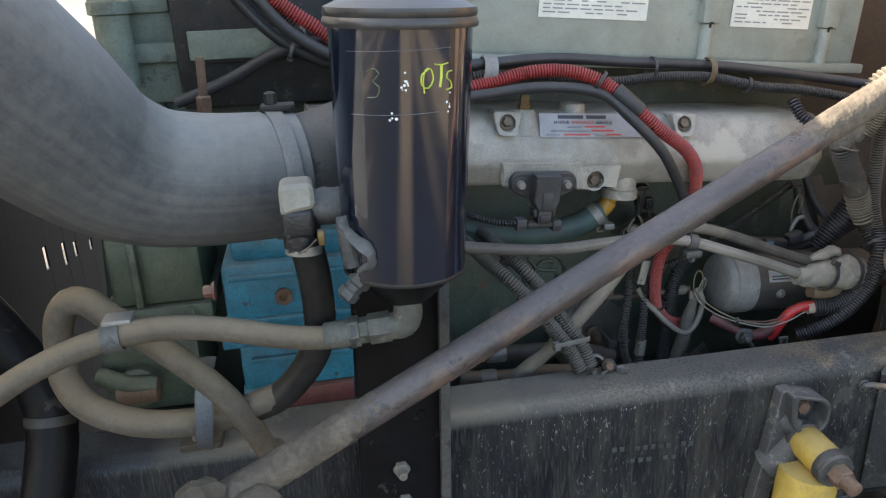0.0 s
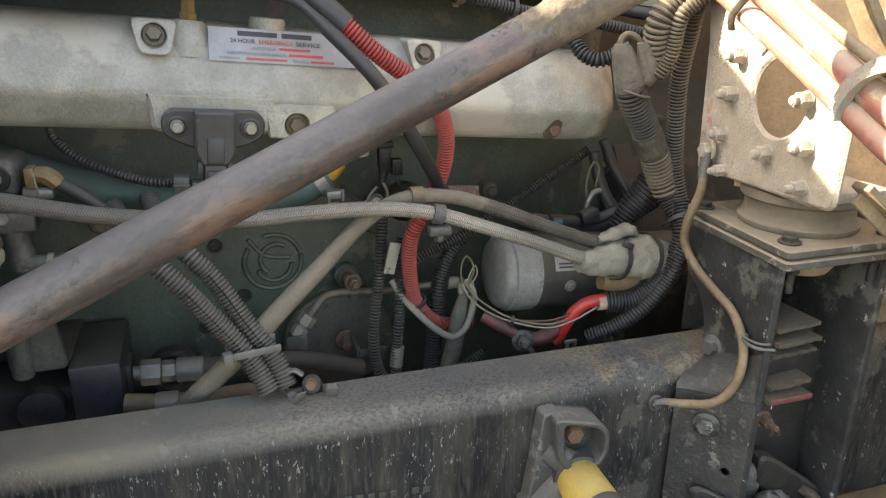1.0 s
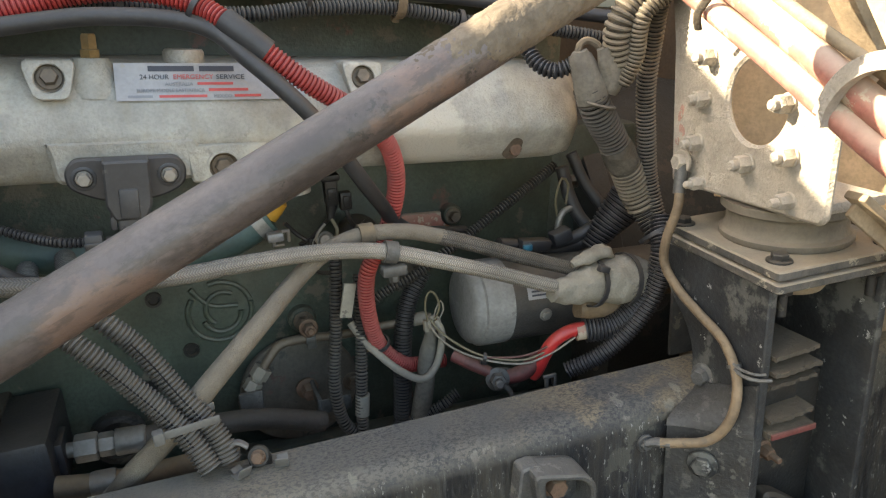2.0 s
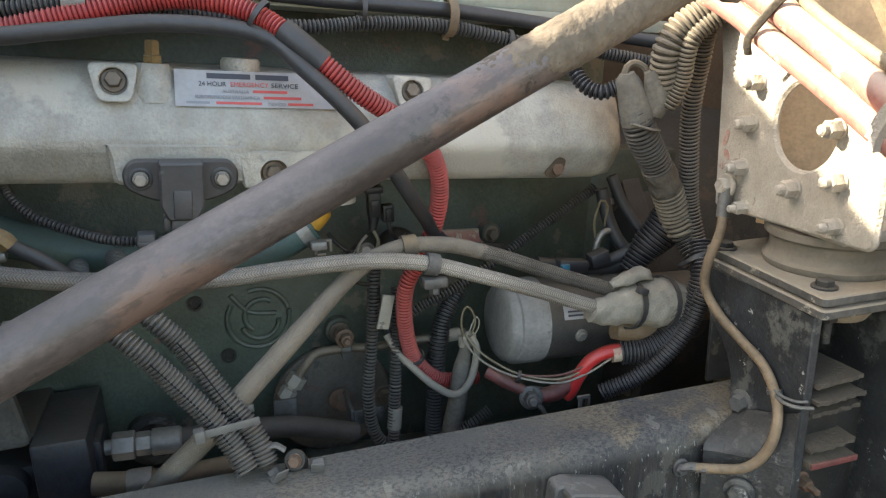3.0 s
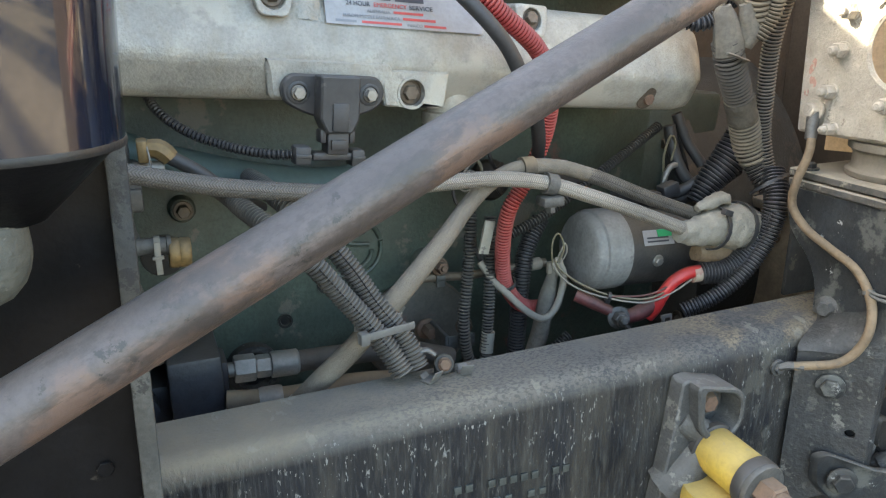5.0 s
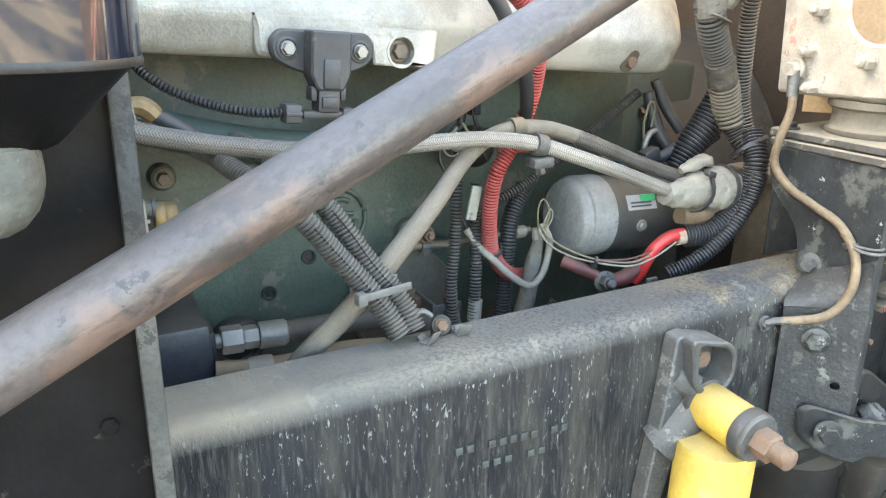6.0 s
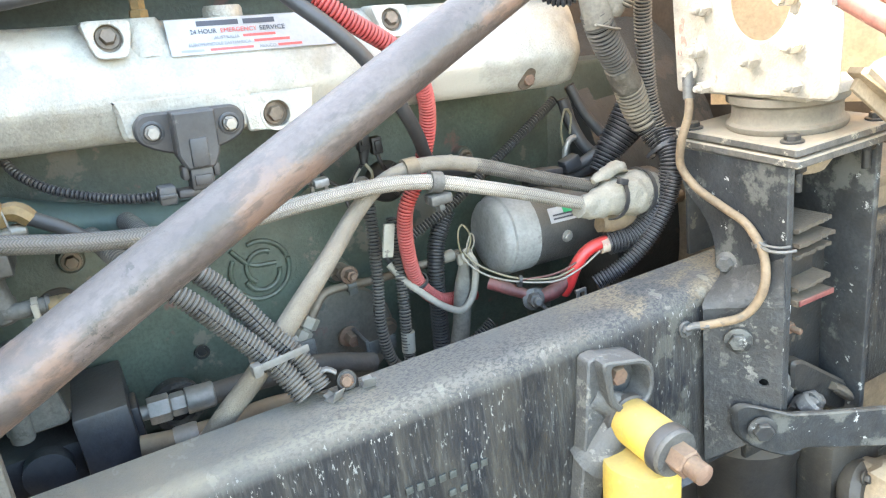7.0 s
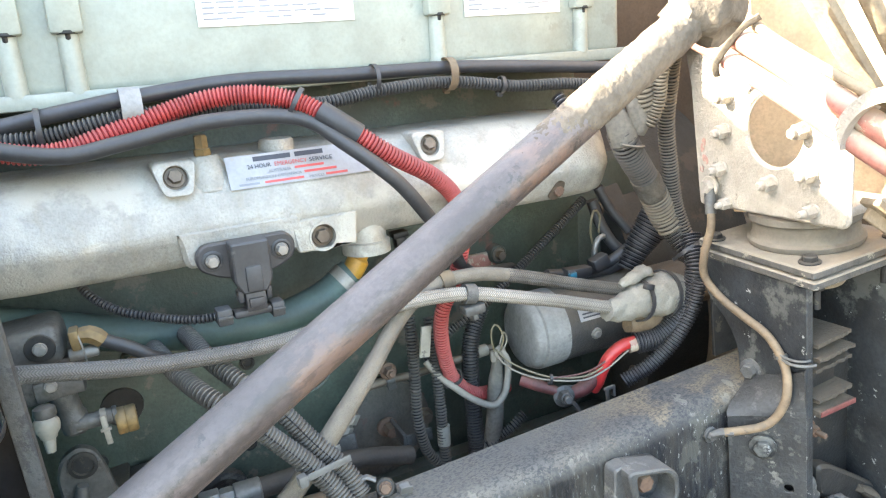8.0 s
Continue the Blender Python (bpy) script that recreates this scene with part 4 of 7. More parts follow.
# ---- support tube ----
tube_a, tube_b = Vector((-0.045, 0.8660, 1.0379)), Vector((0.822, 1.0080, 1.4109))
tdir = (tube_b - tube_a).normalized()
brace = thing("support_tube", tube_a, "worn brown grey steel support tube across the engine bay", "tube")
part("tube", sweep([tube_a + tdir * 0.04, tube_a.lerp(tube_b, 0.3), tube_a.lerp(tube_b, 0.7), tube_b], 0.0177, 36, step=0.02), M_TUBE, brace)
q = tdir.to_track_quat('X', 'Z').to_matrix().to_4x4()
part("flattened_end", box((-0.075, -0.028, -0.010), (0.05, 0.028, 0.010), 0.009, Matrix.Translation(tube_a) @ q, 3), M_TUBE, brace)
bolt(brace, tube_a + tdir * -0.04 + Vector((0, -0.012, 0.012)), (0.1, -0.6, 0.8), 0.013, 0.012, M_RUST)


def mud_lump(center, size, seed, cuts=3):
    bm = bmesh.new()
    bmesh.ops.create_icosphere(bm, subdivisions=cuts, radius=1)
    for v in bm.verts:
        k = 1 + 0.30 * noise.noise(v.co * 1.6 + Vector((seed, 0, 0))) + 0.14 * noise.noise(v.co * 4.5 + Vector((0, seed, 0)))
        v.co = Vector(center) + Vector(a * b * k for a, b in zip(v.co, size))
    return bm


def mud_crust(a, b):
    """Dried mud lying on the upper side of the tube, with a ragged edge."""
    d = (b - a).normalized()
    e1 = d.cross(Vector((0, 0, 1))).normalized()
    e2 = e1.cross(d)
    bm = bmesh.new()
    rings = []
    for i in range(180):
        q = a.lerp(b, i / 179)
        ring = []
        for j in range(60):
            th = 2 * math.pi * j / 60
            n = e1 * math.cos(th) + e2 * math.sin(th)
            p = q + n * 0.0177
            lift = 0.0009 + 0.0006 * noise.noise(p * 60) + 0.0006 * noise.noise(p * 200) + 0.0006 * noise.noise(p * 480) + 0.0006 * math.sin(th) + 0.0028 * (min(1, i / 90) - 1)
            ring.append(bm.verts.new(q + n * (0.0177 + max(-0.002, min(0.0022, lift)))))
        rings.append(ring)
    for r0, r1 in zip(rings, rings[1:]):
        for j in range(60):
            bm.faces.new((r0[j], r0[(j + 1) % 60], r1[(j + 1) % 60], r1[j]))
    return bm


part("mud_crust", mud_crust(tube_a.lerp(tube_b, 0.74), tube_a.lerp(tube_b, 0.99)), M_MUD, brace, "dried mud on the tube")
part("mud_crust", mud_crust(tube_a.lerp(tube_b, 0.27), tube_a.lerp(tube_b, -0.01)), M_MUD, brace, "dried mud on the tube")
part("caked_knuckle", merge(mud_lump((-0.047, 0.858, 1.052), (0.030, 0.022, 0.027), 6), mud_lump((0.006, 0.852, 1.052), (0.022, 0.014, 0.017), 15)), M_SHIM, brace, "grimy caked end of the tube")
part("mud_caked_clamp", merge(mud_lump((0.835, 1.006, 1.418), (0.036, 0.030, 0.030), 4), mud_lump((0.852, 1.012, 1.445), (0.028, 0.026, 0.036), 9)), M_MUD, brace, "clamp caked in dried mud")

# ---- intake manifold ----
man = thing("intake_manifold", eng(0, 0.05, -0.066), "weathered cast aluminium intake manifold along the cylinder head", "intake manifold")
man_prof = [(0.15, 0.047), (0.060, 0.047), (0.047, 0.0455), (0.037, 0.041), (0.0275, 0.034), (0.022, 0.026), (0.011, 0.004), (0.004, -0.016), (0.002, -0.026), (0.006, -0.034), (0.016, -0.054), (0.024, -0.064), (0.034, -0.067), (0.15, -0.067)]


def manifold_body():
    bm = bmesh.new()
    rings = []
    stations = [(-0.46, 0.90), (-0.40, 0.96), (-0.345, 0.99), (-0.33, 1.0), (-0.2, 1.0), (0, 1.0), (0.2, 1.0), (0.34, 1.0), (0.372, 0.99), (0.388, 0.955), (0.398, 0.90), (0.403, 0.80)]
    for u, k in stations:
        rings.append([bm.verts.new(eng(u, 0.15 + (v - 0.15) * k, (w + 0.002) * (k if k > 0.95 else 0.5 + 0.5 * k) - 0.002)) for v, w in man_prof])
    n = len(man_prof)
    for a, b in zip(rings, rings[1:]):
        for j in range(n):
            bm.faces.new((a[j], a[(j + 1) % n], b[(j + 1) % n], b[j]))
    bm.faces.new(rings[0][::-1])
    bm.faces.new(rings[-1])
    return bm


part("manifold_body", manifold_body(), M_ALU, man)


def ebox(lo, hi, bevel=0.003, extra=None, segs=2):
    return box(lo, hi, bevel, ENG @ extra if extra is not None else ENG, segs)


def bolt_pocket(u, w, v, tip, d=1):
    """A three-cornered cast land with a bolt sunk in its counterbore."""
    tri_ = round_poly([(u - 0.0230, w + tip * 0.0165), (u + 0.0230, w + tip * 0.0165), (u + 0.0155 * d, w - tip * 0.0185), (u - 0.0140 * d, w - tip * 0.0185)], 0.008)
    part("bolt_land", slab(tri_, [ellipse(u, w, 0.0125, 0.0125, 24)], 0.034, lambda a, b, c: eng(a, v + 0.006 + (b - w) * 0.30 + c, b), 0.0010), M_ALU, man)
    out = (E_F + E_U * 0.35).normalized()
    # The dark floor disc makes the counterbore look deeper.
    part("spot_face", lathe([(0.0134, 0), (0.0134, 0.0015), (0.001, 0.0015)], eng(u, v + 0.0150, w), out, 24), M_BOLT, man, "dark counterbore floor")
    bolt(man, eng(u, v + 0.0138, w), out, 0.0078, 0.0065, M_BOLT, washer=1.45)


bolt_pocket(-0.172, 0.033, 0.005, 1)
bolt_pocket(0.123, 0.032, 0.005, 1)
pad = round_poly([(-0.062, -0.030), (0.018, -0.030), (0.014, -0.068), (-0.056, -0.068)], 0.004)
part("bolt_land", slab(pad, [ellipse(-0.0255, -0.053, 0.0145, 0.0145, 28)], 0.040, lambda a, b, c: eng(a, 0.001 + c, b), 0.002), M_ALU, man, "square cast pad with a sunk bolt")
part("spot_face", lathe([(0.0145, -0.002), (0.0170, -0.002), (0.0170, 0.0014), (0.0145, 0.0014)], eng(-0.0255, 0.001, -0.053), E_F, 28), M_ALU, man)
part("spot_face", lathe([(0.0160, 0), (0.0160, 0.002), (0.001, 0.002)], eng(-0.0255, 0.0115, -0.053), E_F, 24), M_BOLT, man, "dark counterbore floor")
bolt(man, eng(-0.0255, 0.0095, -0.053), E_F, 0.0085, 0.0065, M_BOLT, washer=1.4)
# dark flat patch paints the shade of an open bolt recess near the end
part("recess_patch", slab(round_poly([(0.294, -0.058), (0.306, -0.036), (0.319, -0.040), (0.319, -0.062), (0.306, -0.066)], 0.006), [], 0.001, lambda a, b, c: eng(a, 0.006 + (-b - 0.034) * 0.5 - 0.0014 + c, b), 0), M_BOLT, man, "dark flat patch drawn as a cast recess")
bolt(man, eng(0.311, 0.0135, -0.052), E_F, 0.0075, 0.0005, M_RUST, washer=1.0)
# cap bosses on the top edge and below
part("boss", lathe([(0.021, 0), (0.020, 0.020), (0.018, 0.023), (0.001, 0.023)], eng(-0.052, 0.056, 0.035), E_U, 24), M_ALU, man)
part("boss", lathe([(0.026, 0), (0.026, 0.030), (0.030, 0.032), (0.030, 0.046), (0.001, 0.046)], eng(0.040, 0.042, -0.045), -E_U, 24), M_ALU, man)
part("boss", lathe([(0.030, -0.02), (0.026, 0.0), (0.018, 0.012), (0.015, 0.016), (0.001, 0.016)], eng(-0.137, 0.044, 0.034), E_U, 24), M_ALU, man)
plug = part("plug", lathe([(0.0095, 0), (0.0095, 0.007), (0.0075, 0.008), (0.0075, 0.020), (0.006, 0.022)], eng(-0.137, 0.042, 0.050), E_U, 6), M_BRASS, man, "tarnished brass plug")
# raised land of the sensor and the web beside it
sens_land = round_poly([(-0.186, -0.022), (-0.050, -0.022), (-0.046, -0.034), (-0.052, -0.064), (-0.176, -0.064), (-0.180, -0.034)], 0.008)
part("sensor_land", slab(sens_land, [], 0.045, lambda a, b, c: eng(a, 0.0005 + max(0, -b - 0.034) * 0.10 + c, b), 0.004), M_ALU, man)
sticker = part("sticker", slab([(-0.118, 0.012), (0.060, 0.012), (0.060, 0.046), (-0.118, 0.046)], [], 0.0012, lambda a, b, c: eng(a, 0.0295 - (0.046 - b) * 0.42 - 0.0015 - 0.0016 + c, b), 0), M_LABEL, man, "silver white emergency service sticker")


def on_sticker(u, w, dv=0.0042):
    return facing(eng(u, 0.0295 - (0.046 - w) * 0.42 - dv, w), E_R, eng(0, 0.42, 1) - eng(0, 0, 0))


def bar(name, u0, u1, w0, w1, material):
    part(name, slab([(u0, w0), (u1, w0), (u1, w1), (u0, w1)], [], 0.0004, lambda a, b, c: eng(a, 0.0295 - (0.046 - b) * 0.42 - 0.0036 + c, b), 0), material, sticker)


bar("maker_bar", -0.088, -0.046, 0.0385, 0.0435, M_INK)
bar("maker_bar", -0.041, -0.008, 0.0385, 0.0435, M_INK)
lettering("lettering", "24 HOUR", 0.0066, on_sticker(-0.096, 0.0315), M_INK, sticker, width=0.026)
lettering("lettering", "EMERGENCY", 0.0066, on_sticker(-0.066, 0.0315), M_INKRED, sticker, width=0.037)
lettering("lettering", "SERVICE", 0.0066, on_sticker(-0.026, 0.0315), M_INK, sticker, width=0.027)
lettering("lettering", "AUSTRALIA", 0.0048, on_sticker(-0.074, 0.0255), M_INKGREY, sticker, width=0.026)
bar("number_bar", -0.044, -0.010, 0.0260, 0.0285, M_INKRED)
lettering("lettering", "EUROPE/MIDDLE EAST/AFRICA", 0.0048, on_sticker(-0.100, 0.0198), M_INKGREY, sticker, width=0.062)
bar("number_bar", -0.034, 0.004, 0.0202, 0.0228, M_INKRED)
lettering("lettering", "MEXICO", 0.0048, on_sticker(-0.030, 0.0142), M_INKGREY, sticker, width=0.017)
bar("number_bar", -0.108, -0.086, 0.0146, 0.0170, M_INKGREY)
bar("number_bar", -0.080, -0.036, 0.0146, 0.0170, M_INKRED)
bar("number_bar", -0.010, 0.016, 0.0146, 0.0170, M_INKRED)

# ---- pressure sensor on the manifold ----
sensor = thing("pressure_sensor", eng(-0.115, -0.01, -0.09), "black plastic boost pressure sensor bolted to the manifold", "sensor")
so = round_poly([(-0.160, -0.037), (-0.070, -0.037), (-0.062, -0.048), (-0.064, -0.064), (-0.076, -0.072), (-0.094, -0.078), (-0.136, -0.078), (-0.153, -0.072), (-0.167, -0.064), (-0.169, -0.048)], 0.008)
part("flange", slab(so, [], 0.012, lambda a, b, c: eng(a, -0.012 + c, b), 0.002), M_PLASTICBLK, sensor)
body = round_poly([(-0.136, -0.0365), (-0.096, -0.0365), (-0.096, -0.078), (-0.103, -0.092), (-0.129, -0.092), (-0.136, -0.078)], 0.003)
part("housing", merge(slab(body, [], 0.026, lambda a, b, c: eng(a, -0.034 + c, b), 0.002), ebox((-0.1245, -0.0365, -0.090), (-0.1075, -0.031, -0.062), 0.002)), M_SENSOR, sensor, "dusty grey sensor body")
part("connector", merge(ebox((-0.127, -0.030, -0.113), (-0.105, -0.008, -0.091), 0.002), ebox((-0.134, -0.028, -0.102), (-0.128, -0.012, -0.089), 0.0015), ebox((-0.104, -0.028, -0.102), (-0.098, -0.012, -0.089), 0.0015),
                        ebox((-0.124, -0.033, -0.108), (-0.108, -0.029, -0.098), 0.001), ebox((-0.140, -0.024, -0.120), (-0.094, -0.006, -0.112), 0.002)), M_PLASTICBLK, sensor)
part("wire_clamp", merge(ebox((-0.158, -0.026, -0.124), (-0.142, -0.006, -0.106), 0.002), ebox((-0.158, -0.028, -0.117), (-0.142, -0.025, -0.113), 0.0008)), M_SENSOR, sensor)
part("wire_clamp", merge(ebox((-0.100, -0.026, -0.126), (-0.086, -0.006, -0.109), 0.002), ebox((-0.100, -0.028, -0.119), (-0.086, -0.025, -0.115), 0.0008)), M_SENSOR, sensor)
for u in (-0.1525, -0.0785):
    part("bushing", lathe([(0.0112, 0), (0.0112, 0.0015), (0.0100, 0.0022), (0.0086, 0.0022), (0.0083, 0.0005), (0.001, 0.0005)], eng(u, -0.0115, -0.0550), E_F, 24), M_SENSOR, sensor)
    bolt(sensor, eng(u, -0.0120, -0.0550), E_F, 0.0064, 0.006, M_STEEL, washer=1.15)
wire = thing("sensor_wire", eng(-0.14, -0.01, -0.128), "thin black ribbed conduit to the sensor plug", "conduit")
part("conduit", sweep([eng(-0.150, -0.014, -0.115), eng(-0.18, -0.004, -0.116), eng(-0.215, 0.02, -0.112), eng(-0.25, 0.035, -0.100), eng(-0.275, 0.06, -0.082), eng(-0.285, 0.10, -0.060)], 0.0052, 10, ribs=0.0014, pitch=0.0042), ribbed(M_CONDUITBLK), wire)

# ---- cylinder head, block and rocker cover ----
block = thing("engine_block", eng(0, 0.18, -0.6), "dark green cast engine block with grime and bolts", "engine")
part("block_wall", merge(ebox((-0.78, 0.176, -0.75), (0.47, 0.60, 0.118), 0.01), ebox((0.44, 0.179, -0.75), (0.62, 0.60, -0.05), 0.01)), M_GREEN, block)
part("crankcase_step", ebox((-0.76, 0.145, -0.75), (0.50, 0.18, -0.475), 0.012), M_GREEN, block)


def ring_emblem(u, w):
    """Two interlocking raised arcs in a broken ring."""
    bms = []
    for r, a0, a1, du, dw in ((0.040, 150, 385, 0, 0), (0.040, 20, 118, 0, 0), (0.022, 60, 250, 0.004, 0.004), (0.024, 200, 370, 0.002, -0.004)):
        pts = [eng(u + du + r * math.cos(radians(a)), 0.1745, w + dw + r * math.sin(radians(a))) for a in range(a0, a1 + 1, 15)]
        bms.append(sweep(pts, 0.0036, 8, step=0.004))
    bms.append(sweep([eng(u - 0.036, 0.1745, w + 0.034), eng(u - 0.012, 0.1745, w + 0.010), eng(u + 0.022, 0.1745, w + 0.006)], 0.0034, 8, step=0.004))
    return merge(*bms)


part("emblem", ring_emblem(-0.021, -0.276), M_GREEN, block, "raised round cast emblem")
# round cover plate with bolts
cover = part("cover_plate", slab(ellipse(0.078, -0.400, 0.082, 0.078, 36), [], 0.014, lambda a, b, c: eng(a, 0.160 + c, b), 0.003), M_COVER, block, "round chipped grey cover plate")
for u, w in ((0.084, -0.398), (0.012, -0.382), (0.150, -0.400)):
    bolt(cover, eng(u, 0.160, w), E_F, 0.0095, 0.011, M_BOLT)
for u, w, r in ((0.084, -0.299, 0.0095), (-0.24, -0.21, 0.008), (0.30, -0.17, 0.008)):
    part("boss", lathe([(r * 2.0, -0.004), (r * 1.9, 0.012), (r * 1.6, 0.015), (0.001, 0.015)], eng(u, 0.176, w), E_F, 24), M_GREEN, block)
    bolt(block, eng(u, 0.161, w), E_F, r, 0.009, M_BOLT)
# The disc at (-0.113, -0.369) paints a small dark hole, not a plug.
for u, w in ((-0.060, -0.325), (0.055, -0.335), (-0.113, -0.369), (-0.10, -0.25), (-0.300, -0.335)):
    part("core_plug", lathe([(0.010, 0.0), (0.010, 0.004), (0.007, 0.004), (0.006, 0.001), (0.001, 0.001)], eng(u, 0.1765, w), E_F, 18), M_BLACKMETAL, block)
part("core_plug", lathe([(0.034, 0), (0.034, 0.016), (0.026, 0.018), (0.024, 0.008), (0.001, 0.008)], eng(-0.157, 0.176, -0.428), E_F, 28), M_CHIPPED, block, "dusty recessed core plug")
part("core_plug", lathe([(0.026, 0), (0.025, 0.003), (0.001, 0.003)], eng(-0.262, 0.176, -0.268), E_F, 28), M_OILBLACK, block, "dark flat core plug")
part("red_paint_patch", ebox((0.225, 0.168, -0.195), (0.300, 0.18, -0.165), 0.006), M_REDDUST, block, "red overspray on the block")

rocker = thing("rocker_cover", eng(0.1, 0.3, 0.115), "grey green painted rocker cover with data labels", "rocker cover")
part("cover_body", merge(ebox((-0.42, 0.070, 0.122), (0.47, 0.58, 0.34), 0.012, None, 3), ebox((-0.43, 0.058, 0.112), (0.48, 0.59, 0.128), 0.003)), M_ROCKER, rocker)
for u in (-0.30, -0.245, 0.172, 0.395):
    part("rib", merge(lathe([(0.011, 0), (0.010, 0.06), (0.006, 0.062)], eng(u, 0.068, 0.125), E_U, 16), ebox((u - 0.016, 0.054, 0.184), (u + 0.016, 0.10, 0.34), 0.004)), M_ROCKER, rocker)
    bolt(rocker, eng(u, 0.064, 0.186), -E_U, 0.007, 0.006, M_BLACKMETAL)
for u0, u1, w0 in ((-0.116, 0.064, 0.184), (0.214, 0.362, 0.181)):
    plate = part("data_label", slab([(u0, w0), (u1, w0), (u1, w0 + 0.12), (u0, w0 + 0.12)], [], 0.0015, lambda a, b, c: eng(a, 0.068 + c, b), 0), M_LABELCREAM, rocker, "cream data label with small print")
    rng = random.Random(int(u0 * 1000))
    for k in range(15):
        w = w0 + 0.007 + k * 0.0058
        u = u0 + 0.006
        while u < u1 - 0.02:
            l = rng.uniform(0.006, 0.024)
            if rng.random() < 0.7:
                part("print_bar", slab([(u, w), (min(u + l, u1 - 0.005), w), (min(u + l, u1 - 0.005), w + 0.0019), (u, w + 0.0019)], [], 0.0004, lambda a, b, c: eng(a, 0.0672 + c, b), 0), M_INKGREY, plate)
            u += l + 0.004

# ---- looms and hoses over the manifold ----
red = hose("red_conduit", [(0.02, 1.275, 1.556), (0.064, 1.285, 1.512), (0.134, 1.288, 1.460), (0.185, 1.288, 1.415), (0.230, 1.287, 1.385), (0.28, 1.286, 1.374), (0.34, 1.288, 1.384), (0.416, 1.290, 1.398), (0.47, 1.280, 1.398), (0.515, 1.268, 1.384), (0.551, 1.250, 1.357), (0.601, 1.240, 1.312),
                           (0.655, 1.252, 1.272), (0.693, 1.285, 1.228), (0.704, 1.310, 1.174), (0.690, 1.325, 1.115), (0.667, 1.332, 1.070), (0.668, 1.348, 1.010), (0.684, 1.365, 0.955), (0.720, 1.378, 0.915), (0.775, 1.385, 0.905)],
           0.0105, M_RED, "red ribbed cable conduit arching over the manifold", "conduit", ribs=0.0017, pitch=0.0042, sides=14)
part("tape_wrap", sweep([(0.538, 1.257, 1.369), (0.551, 1.250, 1.357), (0.572, 1.245, 1.338)], 0.0126, 14), M_RUBBER, red, "black tape wrap")
tie_ring(red, (0.517, 1.267, 1.383), (0.7, -0.25, -0.55), 0.0145)
tie_ring(red, (0.682, 1.363, 0.960), (0.4, 0.3, -1), 0.0125)
blk = hose("black_cable", [(0.03, 1.275, 1.53), (0.075, 1.280, 1.475), (0.14, 1.280, 1.432), (0.20, 1.275, 1.400), (0.28, 1.268, 1.372), (0.34, 1.268, 1.373), (0.43, 1.272, 1.378), (0.515, 1.262, 1.366), (0.557, 1.240, 1.330), (0.600, 1.226, 1.283), (0.632, 1.235, 1.236), (0.655, 1.250, 1.200), (0.680, 1.285, 1.165), (0.701, 1.32, 1.136), (0.737, 1.36, 1.104), (0.784, 1.40, 1.085), (0.83, 1.43, 1.07)],
           0.0082, M_RUBBER, "smooth black rubber cable beside the red conduit", "cable")
loom1 = hose("upper_loom", [(-0.03, 1.29, 1.57), (0.012, 1.30, 1.516), (0.048, 1.300, 1.475), (0.084, 1.302, 1.447), (0.129, 1.306, 1.426), (0.20, 1.315, 1.405), (0.30, 1.308, 1.410), (0.357, 1.302, 1.413), (0.47, 1.325, 1.412), (0.60, 1.338, 1.398), (0.73, 1.345, 1.386), (0.83, 1.348, 1.372), (0.95, 1.34, 1.352), (1.02, 1.31, 1.34)],
             0.0082, M_CONDUITBLK, "black cable loom tied below the rocker cover", "wiring loom", "upper looms")
loom2 = hose("ribbed_loom", [(0.03, 1.31, 1.55), (0.075, 1.312, 1.485), (0.115, 1.312, 1.442), (0.17, 1.306, 1.405), (0.26, 1.300, 1.390), (0.35, 1.296, 1.396), (0.45, 1.31, 1.385), (0.56, 1.325, 1.372), (0.64, 1.330, 1.374), (0.73, 1.336, 1.368), (0.82, 1.335, 1.348), (0.90, 1.33, 1.338), (0.985, 1.315, 1.32)],
             0.0080, M_CONDUITPALE, "dusty ribbed wiring conduit below the rocker cover", "wiring loom", "upper looms", ribs=0.002, pitch=0.0045)
for p, r, m in (((0.357, 1.300, 1.405), 0.0175, M_PALETAPE), ((0.730, 1.341, 1.378), 0.019, M_STRAP), ((0.63, 1.335, 1.388), 0.016, M_PLASTICBLK), ((0.27, 1.305, 1.398), 0.019, M_PLASTICBLK)):
    tie_ring(loom1, p, (1, 0.05, -0.1), r, 0.020 if m is M_PALETAPE else 0.010 if m is M_STRAP else 0.005, m)
side_loom = hose("side_loom", [(-0.090, 1.332, 1.380), (-0.060, 1.330, 1.390), (-0.007, 1.325, 1.411), (0.045, 1.312, 1.438), (0.084, 1.302, 1.452), (0.12, 1.31, 1.455)], 0.0085, M_CONDUITBLK, "thin black taped cable by the front cover", "wiring loom")
tie_ring(side_loom, (0.080, 1.303, 1.449), (1, -0.1, -0.4), 0.014, 0.005, M_TIE)

# ---- coolant hose under the manifold ----
cool = thing("coolant_hose", (0.17, 1.36, 1.20), "dark green rubber coolant hose with worm clamp", "hose")
part("hose", sweep([(0.10, 1.37, 1.215), (0.18, 1.365, 1.195), (0.27, 1.36, 1.160), (0.37, 1.355, 1.132), (0.45, 1.352, 1.122), (0.515, 1.350, 1.132), (0.562, 1.348, 1.155)], 0.0205, 20), M_GREENHOSE, cool)
part("worm_clamp", merge(lathe([(0.0208, -0.007), (0.0222, -0.007), (0.0222, 0.007), (0.0208, 0.007)], (0.551, 1.3485, 1.149), (0.85, 0, 0.52), 24), box((0.556, 1.318, 1.130), (0.574, 1.334, 1.140), 0.002)), M_STEEL, cool, "bright steel worm clamp")
